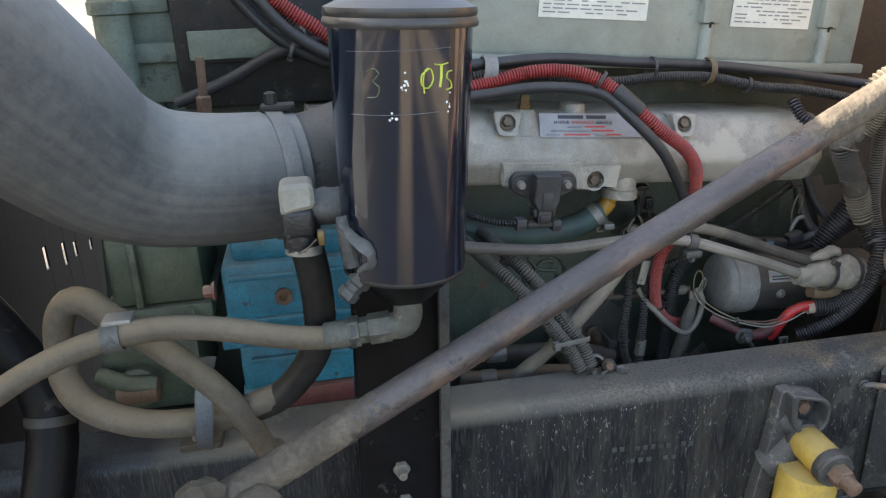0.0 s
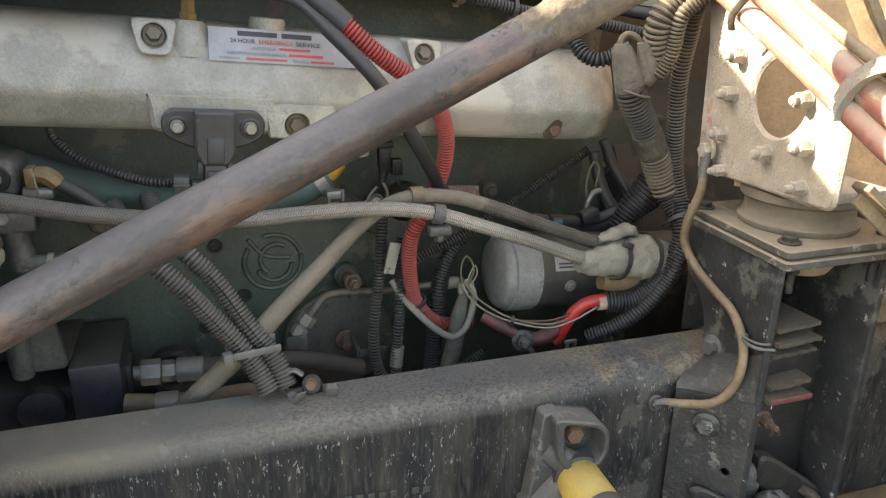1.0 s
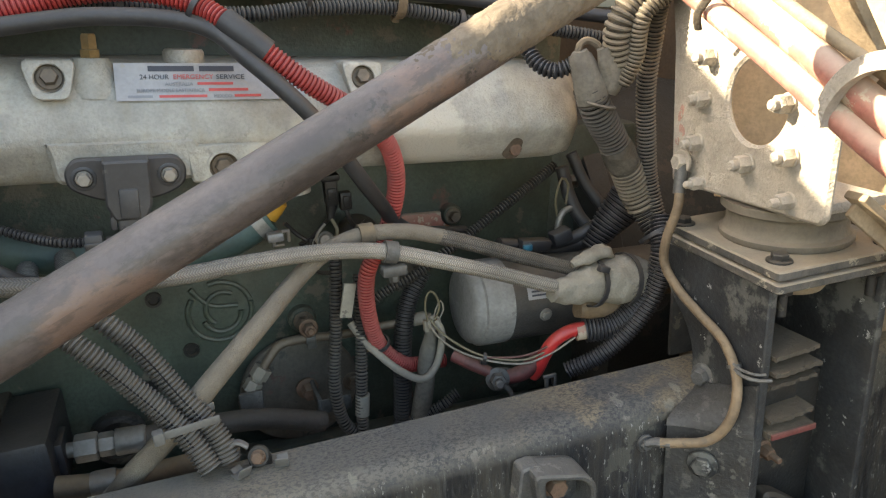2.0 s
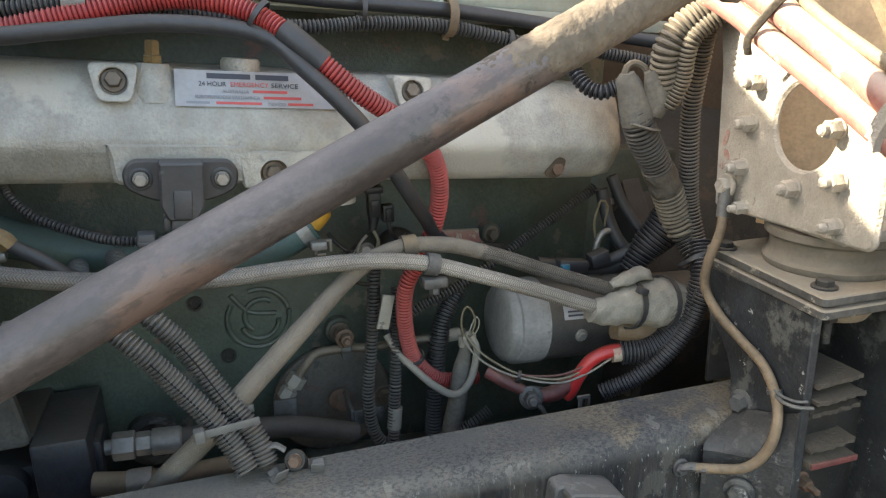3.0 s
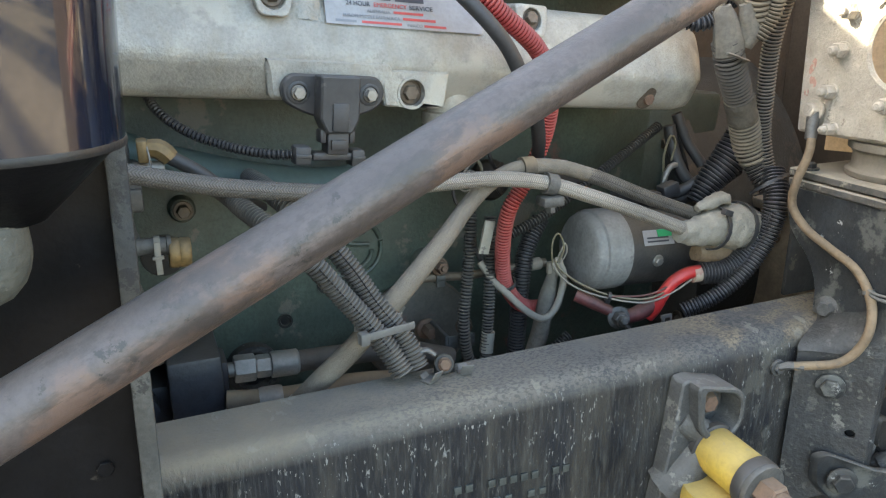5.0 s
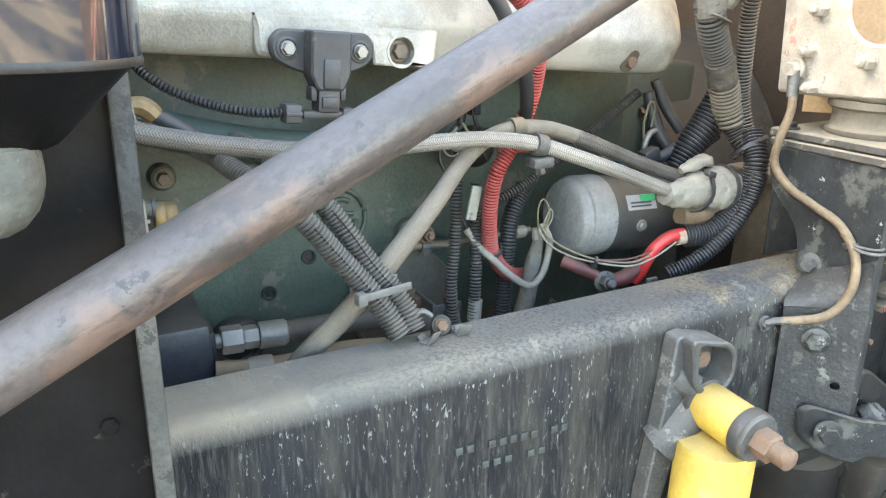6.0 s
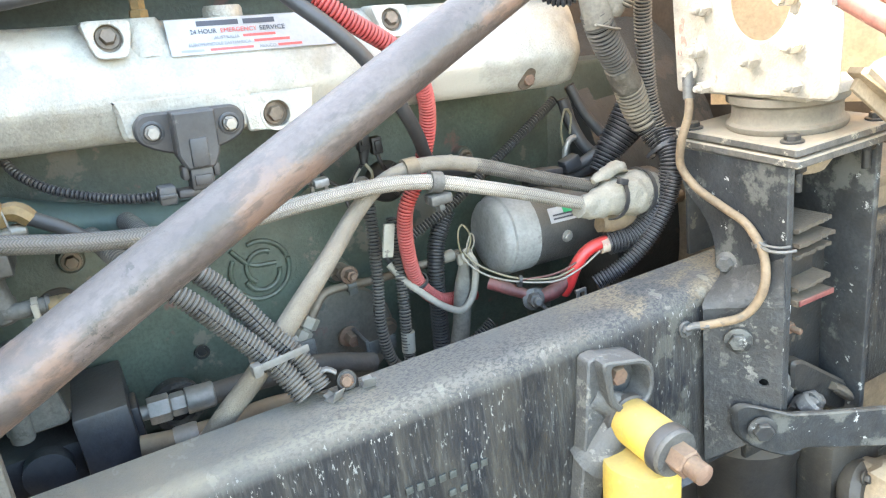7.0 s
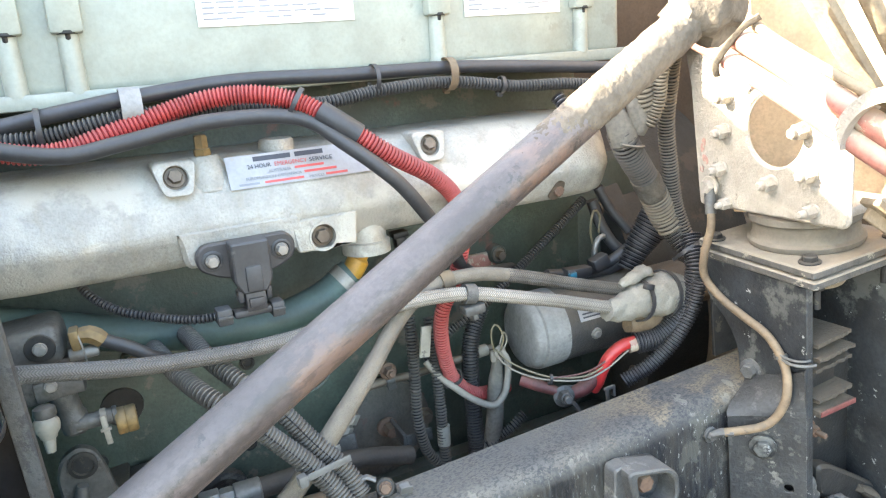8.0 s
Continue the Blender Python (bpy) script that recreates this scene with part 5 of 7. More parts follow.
part("yellow_fitting", lathe([(0.0130, 0), (0.0140, 0.010), (0.0140, 0.022), (0.0100, 0.026), (0.0100, 0.034)], (0.560, 1.347, 1.154), (0.62, 0, 0.78), 16), M_YELLOWFIT, cool, "amber plastic fitting")

# ---- braided lines ----
braid = thing("braided_line", (0.20, 1.27, 1.165), "silver steel braided line across the engine", "braided hose")
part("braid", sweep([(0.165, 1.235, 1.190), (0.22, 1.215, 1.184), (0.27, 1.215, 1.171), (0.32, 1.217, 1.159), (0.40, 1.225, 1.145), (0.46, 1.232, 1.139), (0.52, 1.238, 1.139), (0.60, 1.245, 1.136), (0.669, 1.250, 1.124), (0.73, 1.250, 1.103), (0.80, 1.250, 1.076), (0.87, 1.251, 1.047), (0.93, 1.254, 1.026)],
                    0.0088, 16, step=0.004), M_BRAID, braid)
part("ferrule", lathe([(0.0092, 0), (0.0115, 0.002), (0.0115, 0.020), (0.0095, 0.022)], (0.170, 1.233, 1.189), (0.9, -0.3, -0.08), 20), M_STEEL, braid, "crimped steel ferrule")
part("end_fitting", lathe([(0.0115, 0), (0.0115, 0.016), (0.008, 0.018), (0.008, 0.03)], (0.172, 1.232, 1.189), (-0.9, 0.3, 0.1), 6), M_STEEL, braid, "hexagon end fitting")
fuel = thing("return_line", (0.36, 1.215, 0.92), "dirty braided fabric line rising from behind the rail", "braided hose")
part("sheath", sweep([(0.352, 1.235, 0.90), (0.385, 1.215, 0.945), (0.425, 1.205, 0.985), (0.478, 1.205, 1.038), (0.53, 1.222, 1.080), (0.575, 1.250, 1.110), (0.610, 1.262, 1.130), (0.650, 1.268, 1.140), (0.70, 1.270, 1.136), (0.745, 1.2715, 1.122)],
                      [0.0115, 0.0115, 0.0115, 0.0115, 0.0108, 0.010, 0.0095, 0.0092, 0.009, 0.009], 16, step=0.004), M_SHEATH, fuel, "dust soaked tan sheath")
part("braid", sweep([(0.74, 1.2713, 1.1235), (0.77, 1.272, 1.112), (0.85, 1.273, 1.078), (0.92, 1.270, 1.052), (0.95, 1.268, 1.045)], 0.0091, 16, step=0.004), M_BRAIDDUST, fuel, "dirty dark braid")
part("ferrule", lathe([(0.012, 0), (0.014, 0.002), (0.014, 0.024), (0.012, 0.026)], (0.354, 1.234, 0.902), (0.6, -0.35, 0.75), 20), M_STEEL, fuel, "crimped steel ferrule")
part("end_fitting", lathe([(0.014, 0), (0.014, 0.016), (0.010, 0.018), (0.010, 0.03)], (0.354, 1.234, 0.902), (-0.6, 0.35, -0.75), 6), M_STEEL, fuel, "hexagon end fitting")
clip = thing("line_clamp", (0.669, 1.25, 1.124), "grey cushioned clamps joining the two lines", "clamp")
part("front_clamp", lathe([(0.0092, -0.007), (0.0125, -0.007), (0.0125, 0.007), (0.0092, 0.007)], (0.676, 1.250, 1.122), (1, 0, -0.25), 20), M_CASTGREY, clip)
part("rear_clamp", lathe([(0.0096, -0.008), (0.0125, -0.008), (0.0125, 0.008), (0.0096, 0.008)], (0.655, 1.268, 1.140), (1, 0.05, 0.0), 20), M_RUBBERDUST, clip)
part("clamp_tab", box((0.664, 1.240, 1.096), (0.692, 1.262, 1.108), 0.003), M_CASTGREY, clip)
bolt(clip, (0.678, 1.250, 1.097), (0, -0.2, -1), 0.006, 0.007, M_CASTGREY)
sleeve = thing("heat_sleeve", (0.93, 1.255, 1.02), "beige heat sleeve tied round the line ends", "sleeve")
part("sleeve", crumple(sweep([(0.872, 1.250, 1.040), (0.884, 1.251, 1.037), (0.900, 1.252, 1.036), (0.925, 1.255, 1.038), (0.950, 1.258, 1.037), (0.975, 1.262, 1.032), (1.000, 1.266, 1.024), (1.022, 1.270, 1.016)], [0.013, 0.0165, 0.0215, 0.0262, 0.0300, 0.0318, 0.0300, 0.0225], 40, step=0.003, flutes=0.02), 0.0030), M_GRIP, sleeve)
part("sleeve_fold", crumple(sweep([(0.902, 1.258, 1.066), (0.922, 1.258, 1.072), (0.945, 1.260, 1.074), (0.962, 1.264, 1.064)], [0.006, 0.011, 0.012, 0.005], 24, step=0.003, flat=0.7), 0.0036), M_GRIP, sleeve, "bunched sleeve mouth")
part("sleeve_lining", crumple(sweep([(0.912, 1.262, 1.004), (0.945, 1.262, 1.000), (0.985, 1.266, 0.996)], [0.012, 0.014, 0.010], 20, step=0.004), 0.0025), M_STRAP, sleeve, "tan inner wrap")
for p, r in (((0.929, 1.2555, 1.038), 0.0285), ((0.977, 1.2625, 1.0315), 0.0332)):
    tie_ring(sleeve, p, (1, 0.12, -0.22), r, 0.0065, head=False)
part("tie_head", box((-0.007, -0.004, -0.004), (0.007, 0.004, 0.004), 0.001, Matrix.Translation((0.930, 1.232, 1.064)) @ pose(0, 0, 0, 0, 20, 0)), M_PLASTICBLK, sleeve)
part("line_end", sweep([(1.005, 1.268, 1.015), (1.035, 1.273, 1.006), (1.07, 1.28, 1.0)], 0.010, 12), M_STRAP, sleeve)

# ---- conduits tied down to the rail ----
cond_a = hose("wiring_conduit", [(0.315, 1.335, 1.135), (0.322, 1.295, 1.136), (0.334, 1.250, 1.128), (0.350, 1.213, 1.118), (0.366, 1.197, 1.104), (0.387, 1.192, 1.080), (0.408, 1.190, 1.051), (0.431, 1.184, 1.020), (0.450, 1.175, 0.990), (0.462, 1.164, 0.966)],
              [0.0105, 0.0105, 0.0105, 0.0108, 0.0112, 0.0118, 0.0122], M_CONDUIT, "dusty grey split conduit tied down to the rail", "conduit", "rail conduits", ribs=0.0026, pitch=0.0042, sides=16)
cond_b = hose("wiring_conduit", [(0.352, 1.335, 1.142), (0.358, 1.295, 1.142), (0.368, 1.252, 1.134), (0.389, 1.217, 1.115), (0.411, 1.212, 1.089), (0.427, 1.206, 1.064), (0.444, 1.198, 1.034), (0.463, 1.187, 1.006), (0.474, 1.178, 0.985), (0.480, 1.170, 0.966)],
              [0.0105, 0.0105, 0.0105, 0.0108, 0.0112, 0.0118, 0.0122], M_CONDUIT, "dusty grey split conduit tied down to the rail", "conduit", "rail conduits", ribs=0.0026, pitch=0.0042, sides=16)
for cond, line in ((cond_a, ((0.387, 1.1815, 1.082), (0.408, 1.1798, 1.053), (0.431, 1.1738, 1.022), (0.450, 1.1648, 0.992))), (cond_b, ((0.411, 1.2020, 1.091), (0.427, 1.1958, 1.067), (0.444, 1.1878, 1.037), (0.463, 1.1768, 1.009)))):
    part("slit", sweep(line, 0.0008, 6), M_GROOVE, cond, "dark slit along the conduit")
tie_ring(loom2, (0.45, 1.310, 1.386), (1, 0.1, -0.1), 0.0096, 0.005)
tie_ring(loom2, (0.80, 1.336, 1.353), (1, 0.0, -0.2), 0.0096, 0.005)
ctie = thing("conduit_tie", (0.447, 1.165, 1.015), "grey plastic tie strap round both conduits", "cable tie")
part("strap", merge(box((-0.027, -0.0152, -0.0042), (0.027, -0.0125, 0.0042), 0.0015, Matrix.Translation((0.449, 1.180, 1.013)) @ pose(0, 0, 0, 0, -2, 8)), box((-0.034, -0.019, -0.0065), (-0.024, -0.008, 0.0065), 0.002, Matrix.Translation((0.449, 1.180, 1.013)) @ pose(0, 0, 0, 0, -2, 8)),
                    box((-0.027, 0.012, -0.0042), (0.027, 0.015, 0.0042), 0.001, Matrix.Translation((0.449, 1.180, 1.013)) @ pose(0, 0, 0, 0, -2, 8))), M_TIE, ctie)

# ---- things on the block, rear part ----
starter = thing("starter_motor", (0.92, 1.372, 0.93), "black starter motor with grey cast nose on the block", "starter motor")
SA = Vector((1, 0.02, -0.06)).normalized()
SC = Vector((0.803, 1.372, 0.988))
part("nose", lathe([(0.001, -0.005), (0.040, -0.004), (0.048, -0.002), (0.0530, 0.003), (0.0545, 0.010), (0.0575, 0.012), (0.058, 0.014), (0.058, 0.050)], SC, SA, 40), M_STARTCAP, starter, "grey cast end cap")
part("body", lathe([(0.0565, 0.050), (0.0565, 0.19), (0.060, 0.195), (0.060, 0.215), (0.05, 0.22), (0.05, 0.30)], SC, SA, 40), M_STARTBODY, starter)


def on_starter(a, along, r=0.0570):
    side = SA.cross(Vector((0, 0, 1))).normalized()
    upv = side.cross(SA)
    d = -side * 0 + Vector((0, -1, 0)) * math.cos(a) + upv * math.sin(a)
    return SC + SA * along + d * r
lab = part("maker_label", slab([(0.070, 0.30), (0.122, 0.30), (0.122, 0.68), (0.070, 0.68)], [], 0.0008, lambda a, b, c: on_starter(b, a, 0.0570 + c), 0), M_LABEL, starter, "white and green maker label")
part("label_band", slab([(0.094, 0.50), (0.121, 0.50), (0.121, 0.67), (0.094, 0.67)], [], 0.0006, lambda a, b, c: on_starter(b, a, 0.0580 + c), 0), M_INKGREEN, lab)
for a0 in (0.37, 0.46):
    part("print_bar", slab([(0.075, a0), (0.112, a0), (0.112, a0 + 0.04), (0.075, a0 + 0.04)], [], 0.0004, lambda a, b, c: on_starter(b, a, 0.0580 + c), 0), M_INK, lab)
bolt(starter, on_starter(-0.10, 0.095, 0.0560), (0, -1, -0.1), 0.006, 0.004, M_STEEL)

red_lead = thing("starter_lead", (0.905, 1.262, 0.965), "bright red battery lead entering ribbed conduit", "cable")
part("lead", sweep([(0.862, 1.285, 0.912), (0.866, 1.278, 0.925), (0.872, 1.272, 0.945), (0.882, 1.267, 0.963), (0.897, 1.263, 0.974), (0.915, 1.261, 0.977), (0.935, 1.258, 0.976)], [0.009, 0.009, 0.0085, 0.0085, 0.0085, 0.0085, 0.0085], 14), M_REDGLOSS, red_lead)
part("tape_end", sweep([(0.910, 1.262, 0.973), (0.928, 1.259, 0.974)], 0.0115, 14), M_REDDUST, red_lead, "faded pink tape end")
lowc = hose("starter_conduit", [(0.922, 1.260, 0.974), (0.955, 1.250, 0.978), (0.985, 1.242, 0.998), (1.010, 1.238, 1.035), (1.020, 1.240, 1.070), (1.030, 1.262, 1.105)], 0.0165, M_CONDUITBLK, "black ribbed conduit of the starter cables", "conduit", "cab harness", ribs=0.0022, pitch=0.0045, sides=16)
lowd = hose("starter_conduit", [(0.895, 1.255, 0.925), (0.930, 1.240, 0.945), (0.965, 1.230, 0.975), (0.995, 1.225, 1.015), (1.012, 1.225, 1.055)], 0.0110, M_CONDUITBLK, "black ribbed conduit of the starter cables", "conduit", "cab harness", ribs=0.002, pitch=0.0045)
junction = thing("cable_junction", (0.85, 1.30, 0.93), "rusty terminal stud with bolted cable lug", "terminal")
part("stud", merge(bolt_mesh(Vector((0.812, 1.284, 0.918)), (-0.3, -1, 0.25), 0.0105, 0.014), lathe([(0.006, 0), (0.006, 0.026), (0.004, 0.028)], (0.812, 1.284, 0.918), (-0.3, -1, 0.25), 12), box((-0.02, -0.003, -0.012), (0.026, 0.003, 0.012), 0.003, Matrix.Translation((0.826, 1.290, 0.915)) @ pose(0, 0, 0, 0, 25, 20))), M_CASTGREY, junction, "grimy nut on a terminal stud")
part("cable_lug", sweep([(0.768, 1.322, 0.944), (0.785, 1.305, 0.936), (0.805, 1.292, 0.925)], [0.009, 0.009, 0.007], 12), M_REDOLD, junction, "grimy dark red cable end")
part("cable_lug", sweep([(0.822, 1.288, 0.915), (0.845, 1.283, 0.920), (0.870, 1.280, 0.936)], [0.009, 0.011, 0.010], 12), M_REDOLD, junction, "grimy dark red cable end")
part("stay", sweep([(0.815, 1.282, 0.915), (0.826, 1.276, 0.900), (0.832, 1.275, 0.875)], 0.006, 10, flat=0.5), M_CASTGREY, junction)
part("clip", merge(box((0.866, 1.262, 0.915), (0.884, 1.266, 0.920), 0.001), box((0.868, 1.262, 0.898), (0.873, 1.266, 0.917), 0.001), box((0.880, 1.262, 0.902), (0.884, 1.270, 0.917), 0.001)), M_STEEL, junction, "bright bent clip")
wires = thing("starter_wires", (0.80, 1.34, 0.95), "thin yellow and grey wires sagging past the starter", "wire")
part("yellow_wire", sweep([(0.746, 1.345, 0.990), (0.755, 1.338, 0.975), (0.770, 1.320, 0.962), (0.795, 1.290, 0.952), (0.836, 1.270, 0.946), (0.870, 1.266, 0.952), (0.905, 1.262, 0.970)], 0.0015, 6), M_WIREYEL, wires)
part("pale_wire", sweep([(0.744, 1.346, 0.985), (0.752, 1.336, 0.968), (0.768, 1.316, 0.955), (0.795, 1.287, 0.948), (0.838, 1.267, 0.942), (0.875, 1.262, 0.950), (0.908, 1.258, 0.968)], 0.0014, 6), M_WIREGREY, wires)
part("red_wire", sweep([(0.795, 1.288, 0.950), (0.836, 1.270, 0.951), (0.868, 1.265, 0.958), (0.905, 1.262, 0.976)], 0.0014, 6), M_REDOLD, wires)
tie_ring(wires, (0.797, 1.288, 0.950), (1, -0.4, -0.2), 0.0042, 0.004)
part("looped_wire", sweep([(0.746, 1.347, 0.976), (0.741, 1.345, 1.004), (0.743, 1.345, 1.020), (0.749, 1.345, 1.027), (0.756, 1.345, 1.020), (0.760, 1.345, 1.004), (0.753, 1.346, 0.986)], 0.0014, 6), M_WIREYEL, wires)
part("looped_wire", sweep([(0.750, 1.349, 0.978), (0.755, 1.346, 1.000), (0.762, 1.345, 1.012), (0.766, 1.347, 0.998), (0.757, 1.350, 0.980)], 0.0012, 6), M_WIREGREY, wires)
part("ring_terminal", merge(lathe([(0.006, 0), (0.010, 0.001), (0.010, 0.003), (0.006, 0.004)], (0.752, 1.349, 0.982), (0.2, -1, 0.2), 16), box((0.740, 1.350, 0.968), (0.760, 1.358, 0.985), 0.002)), M_WIREGREY, wires, "small tan ring terminal")
part("grey_wire", sweep([(0.650, 1.378, 0.990), (0.662, 1.365, 0.968), (0.676, 1.352, 0.952), (0.702, 1.345, 0.925), (0.729, 1.342, 0.908), (0.747, 1.342, 0.918), (0.757, 1.343, 0.940), (0.761, 1.344, 0.968), (0.754, 1.348, 0.985)], 0.0050, 10), M_WIREGREY, wires)
splice = thing("wire_splice", (0.742, 1.36, 0.90), "grey shrink sleeve over a cable splice", "cable")
part("sleeve", sweep([(0.752, 1.354, 0.976), (0.748, 1.356, 0.955), (0.743, 1.358, 0.925), (0.738, 1.362, 0.880), (0.732, 1.372, 0.835), (0.725, 1.38, 0.78)], [0.006, 0.0115, 0.0125, 0.013, 0.0125, 0.011], 14), M_TAPE, splice)
thin = hose("sensor_lead", [(0.648, 1.40, 1.075), (0.644, 1.395, 1.045), (0.645, 1.39, 1.014), (0.655, 1.386, 0.990), (0.668, 1.384, 0.965), (0.690, 1.38, 0.94)], 0.0038, M_RUBBER, "thin black lead hanging on the block", "wire")
part("lead_end", sweep([(0.644, 1.393, 1.030), (0.645, 1.390, 1.012)], 0.0052, 10), M_TAPE, thin)

for nm, pts, r in (("block_conduit", [(0.640, 1.385, 1.085), (0.634, 1.375, 1.03), (0.627, 1.368, 0.975), (0.619, 1.362, 0.92), (0.624, 1.36, 0.865), (0.645, 1.36, 0.83), (0.66, 1.37, 0.79)], 0.0085),
                   ("block_conduit", [(0.668, 1.385, 1.05), (0.662, 1.372, 0.985), (0.655, 1.36, 0.93), (0.650, 1.355, 0.89), (0.648, 1.355, 0.845), (0.642, 1.36, 0.79)], 0.0085),
                   ("block_conduit", [(0.76, 1.41, 1.03), (0.735, 1.40, 0.995), (0.722, 1.392, 0.95), (0.716, 1.388, 0.89), (0.712, 1.386, 0.84), (0.708, 1.39, 0.78)], 0.0130),
                   ("block_conduit", [(0.665, 1.40, 0.99), (0.70, 1.395, 1.015), (0.75, 1.395, 1.035), (0.80, 1.40, 1.06), (0.86, 1.41, 1.09), (0.92, 1.42, 1.12), (0.97, 1.43, 1.145)], 0.0075),
                   ("block_conduit", [(0.72, 1.37, 0.83), (0.76, 1.36, 0.85), (0.785, 1.36, 0.865)], 0.0085)):
    h = hose(nm, pts, r, M_CONDUITPALE if r < 0.0086 else M_CONDUITBLK, "ribbed wiring conduit hanging against the block", "conduit", "block conduits", ribs=0.0024, pitch=0.0045)
part("white_label", sweep([(0.6525, 1.3555, 0.897), (0.6495, 1.355, 0.868)], 0.0095, 12), M_PLASTICWHT, h, "white paper wire marker")
pipe = thing("oil_pipe", (0.55, 1.42, 0.92), "thin steel pipe with brass union along the block", "pipe")
part("pipe", sweep([(0.530, 1.388, 0.938), (0.546, 1.391, 0.958), (0.562, 1.396, 0.970), (0.60, 1.403, 0.968), (0.64, 1.405, 0.963), (0.70, 1.402, 0.965), (0.765, 1.40, 0.967)], 0.0060, 10), M_BOLT, pipe)
part("terminal_end", lathe([(0.006, 0), (0.009, 0.002), (0.009, 0.018), (0.006, 0.020)], (0.738, 1.401, 0.966), (1, 0, 0.02), 12), M_WIREGREY, pipe)
part("union", lathe([(0.011, 0), (0.011, 0.014), (0.008, 0.015), (0.008, 0.018), (0.012, 0.019), (0.012, 0.034)], (0.515, 1.385, 0.920), (0.6, 0.1, 0.75), 6), M_WIREGREY, pipe, "dust covered union nut")
part("pipe_clip", merge(lathe([(0.006, -0.006), (0.009, -0.006), (0.009, 0.006), (0.006, 0.006)], (0.600, 1.403, 0.968), (1, 0, -0.05), 14), box((0.594, 1.395, 0.955), (0.607, 1.399, 0.990), 0.002)), M_CASTGREY, pipe)
bolt(pipe, (0.599, 1.397, 0.985), (0, -1, 0.1), 0.0085, 0.012, M_RUST, shank=0.004)
stay = thing("conduit_stay", (0.615, 1.40, 0.88), "small bent steel stay bolted on the cover plate", "bracket")
bolt(stay, (0.592, 1.43, 0.882), (0, -1, 0), 0.0095, 0.020, M_RUST, washer=1.6)
part("stay", merge(box((0.600, 1.370, 0.872), (0.640, 1.374, 0.892), 0.002), box((0.596, 1.372, 0.870), (0.602, 1.43, 0.894), 0.002)), M_CASTGREY, stay)
tab = thing("lifting_tab", (0.52, 1.40, 0.88), "dusty bent steel tab on the block", "bracket")
part("tab", merge(box((0.500, 1.37, 0.880), (0.530, 1.376, 0.925), 0.003, pose(0, 0, 0)), box((0.500, 1.37, 0.875), (0.530, 1.44, 0.882), 0.003)), M_CASTGREY, tab)
plugs = thing("injector_connector", (0.62, 1.37, 1.13), "black harness connectors with wire loops", "connector")
part("connector", merge(box((0.632, 1.362, 1.150), (0.648, 1.378, 1.186), 0.003), box((0.635, 1.3595, 1.158), (0.645, 1.363, 1.172), 0.001), box((0.629, 1.360, 1.180), (0.651, 1.380, 1.188), 0.002)), M_OILBLACK, plugs, "black plug with a latch")
part("plug_body", merge(box((0.650, 1.364, 1.142), (0.664, 1.378, 1.164), 0.002), box((0.653, 1.361, 1.146), (0.661, 1.365, 1.160), 0.001)), M_OILBLACK, plugs)
part("boot", sweep([(0.640, 1.370, 1.152), (0.638, 1.369, 1.142), (0.636, 1.367, 1.132)], [0.0075, 0.006, 0.0045], 12), M_OILBLACK, plugs)
part("solenoid_cap", lathe([(0.028, 0), (0.028, 0.010), (0.024, 0.020), (0.014, 0.026), (0.001, 0.028)], (0.676, 1.412, 1.094), (0, -1, 0.15), 28), M_OILBLACK, plugs, "black round solenoid cap")
part("wire_clip", merge(box((0.566, 1.376, 1.122), (0.588, 1.380, 1.126), 0.001), box((0.566, 1.376, 1.106), (0.570, 1.380, 1.124), 0.001), box((0.584, 1.376, 1.110), (0.588, 1.380, 1.124), 0.001), box((0.566, 1.376, 1.106), (0.580, 1.380, 1.109), 0.001)), M_STEEL, plugs, "pale bent wire clip")
part("ring_nut", lathe([(0.007, 0), (0.0105, 0.001), (0.0110, 0.004), (0.009, 0.007), (0.006, 0.003), (0.001, 0.003)], (0.626, 1.362, 1.110), (0.1, -1, 0.25), 20), M_STEEL, plugs)
part("ring_nut", lathe([(0.0095, 0), (0.0112, 0.001), (0.0112, 0.003), (0.0095, 0.004)], (0.622, 1.366, 1.104), (-0.2, -1, 0.3), 20), M_STEEL, plugs)
part("wire_loop", sweep([(0.630, 1.360, 1.108), (0.639, 1.357, 1.114), (0.641, 1.358, 1.124), (0.637, 1.364, 1.134)], 0.0022, 8), M_WIREYEL, plugs)
part("wire_loop", sweep([(0.622, 1.362, 1.104), (0.615, 1.358, 1.112), (0.618, 1.357, 1.122), (0.628, 1.362, 1.130)], 0.0018, 8), M_WIREGREY, plugs)
for pts in ([(0.636, 1.372, 1.134), (0.624, 1.376, 1.120), (0.612, 1.382, 1.108), (0.600, 1.39, 1.10)], [(0.657, 1.372, 1.144), (0.660, 1.368, 1.128), (0.670, 1.374, 1.116), (0.684, 1.384, 1.120)],
            [(0.612, 1.372, 1.110), (0.604, 1.362, 1.092), (0.612, 1.358, 1.074), (0.628, 1.366, 1.066)], [(0.586, 1.395, 1.128), (0.598, 1.388, 1.114), (0.612, 1.384, 1.104), (0.630, 1.386, 1.096)], [(0.664, 1.384, 1.112), (0.668, 1.372, 1.096), (0.678, 1.374, 1.082)]):
    part("wire", sweep(pts, 0.0028, 8), M_OILBLACK, plugs)
bracket2 = thing("wire_label_tag", (0.642, 1.34, 1.03), "cream paper tag on a wire", "tag")
part("tag", box((-0.008, -0.002, -0.022), (0.008, 0.002, 0.022), 0.001, Matrix.Translation((0.643, 1.345, 1.035)) @ pose(0, 0, 0, 0, 14, 10)), M_PLASTICWHT, bracket2)

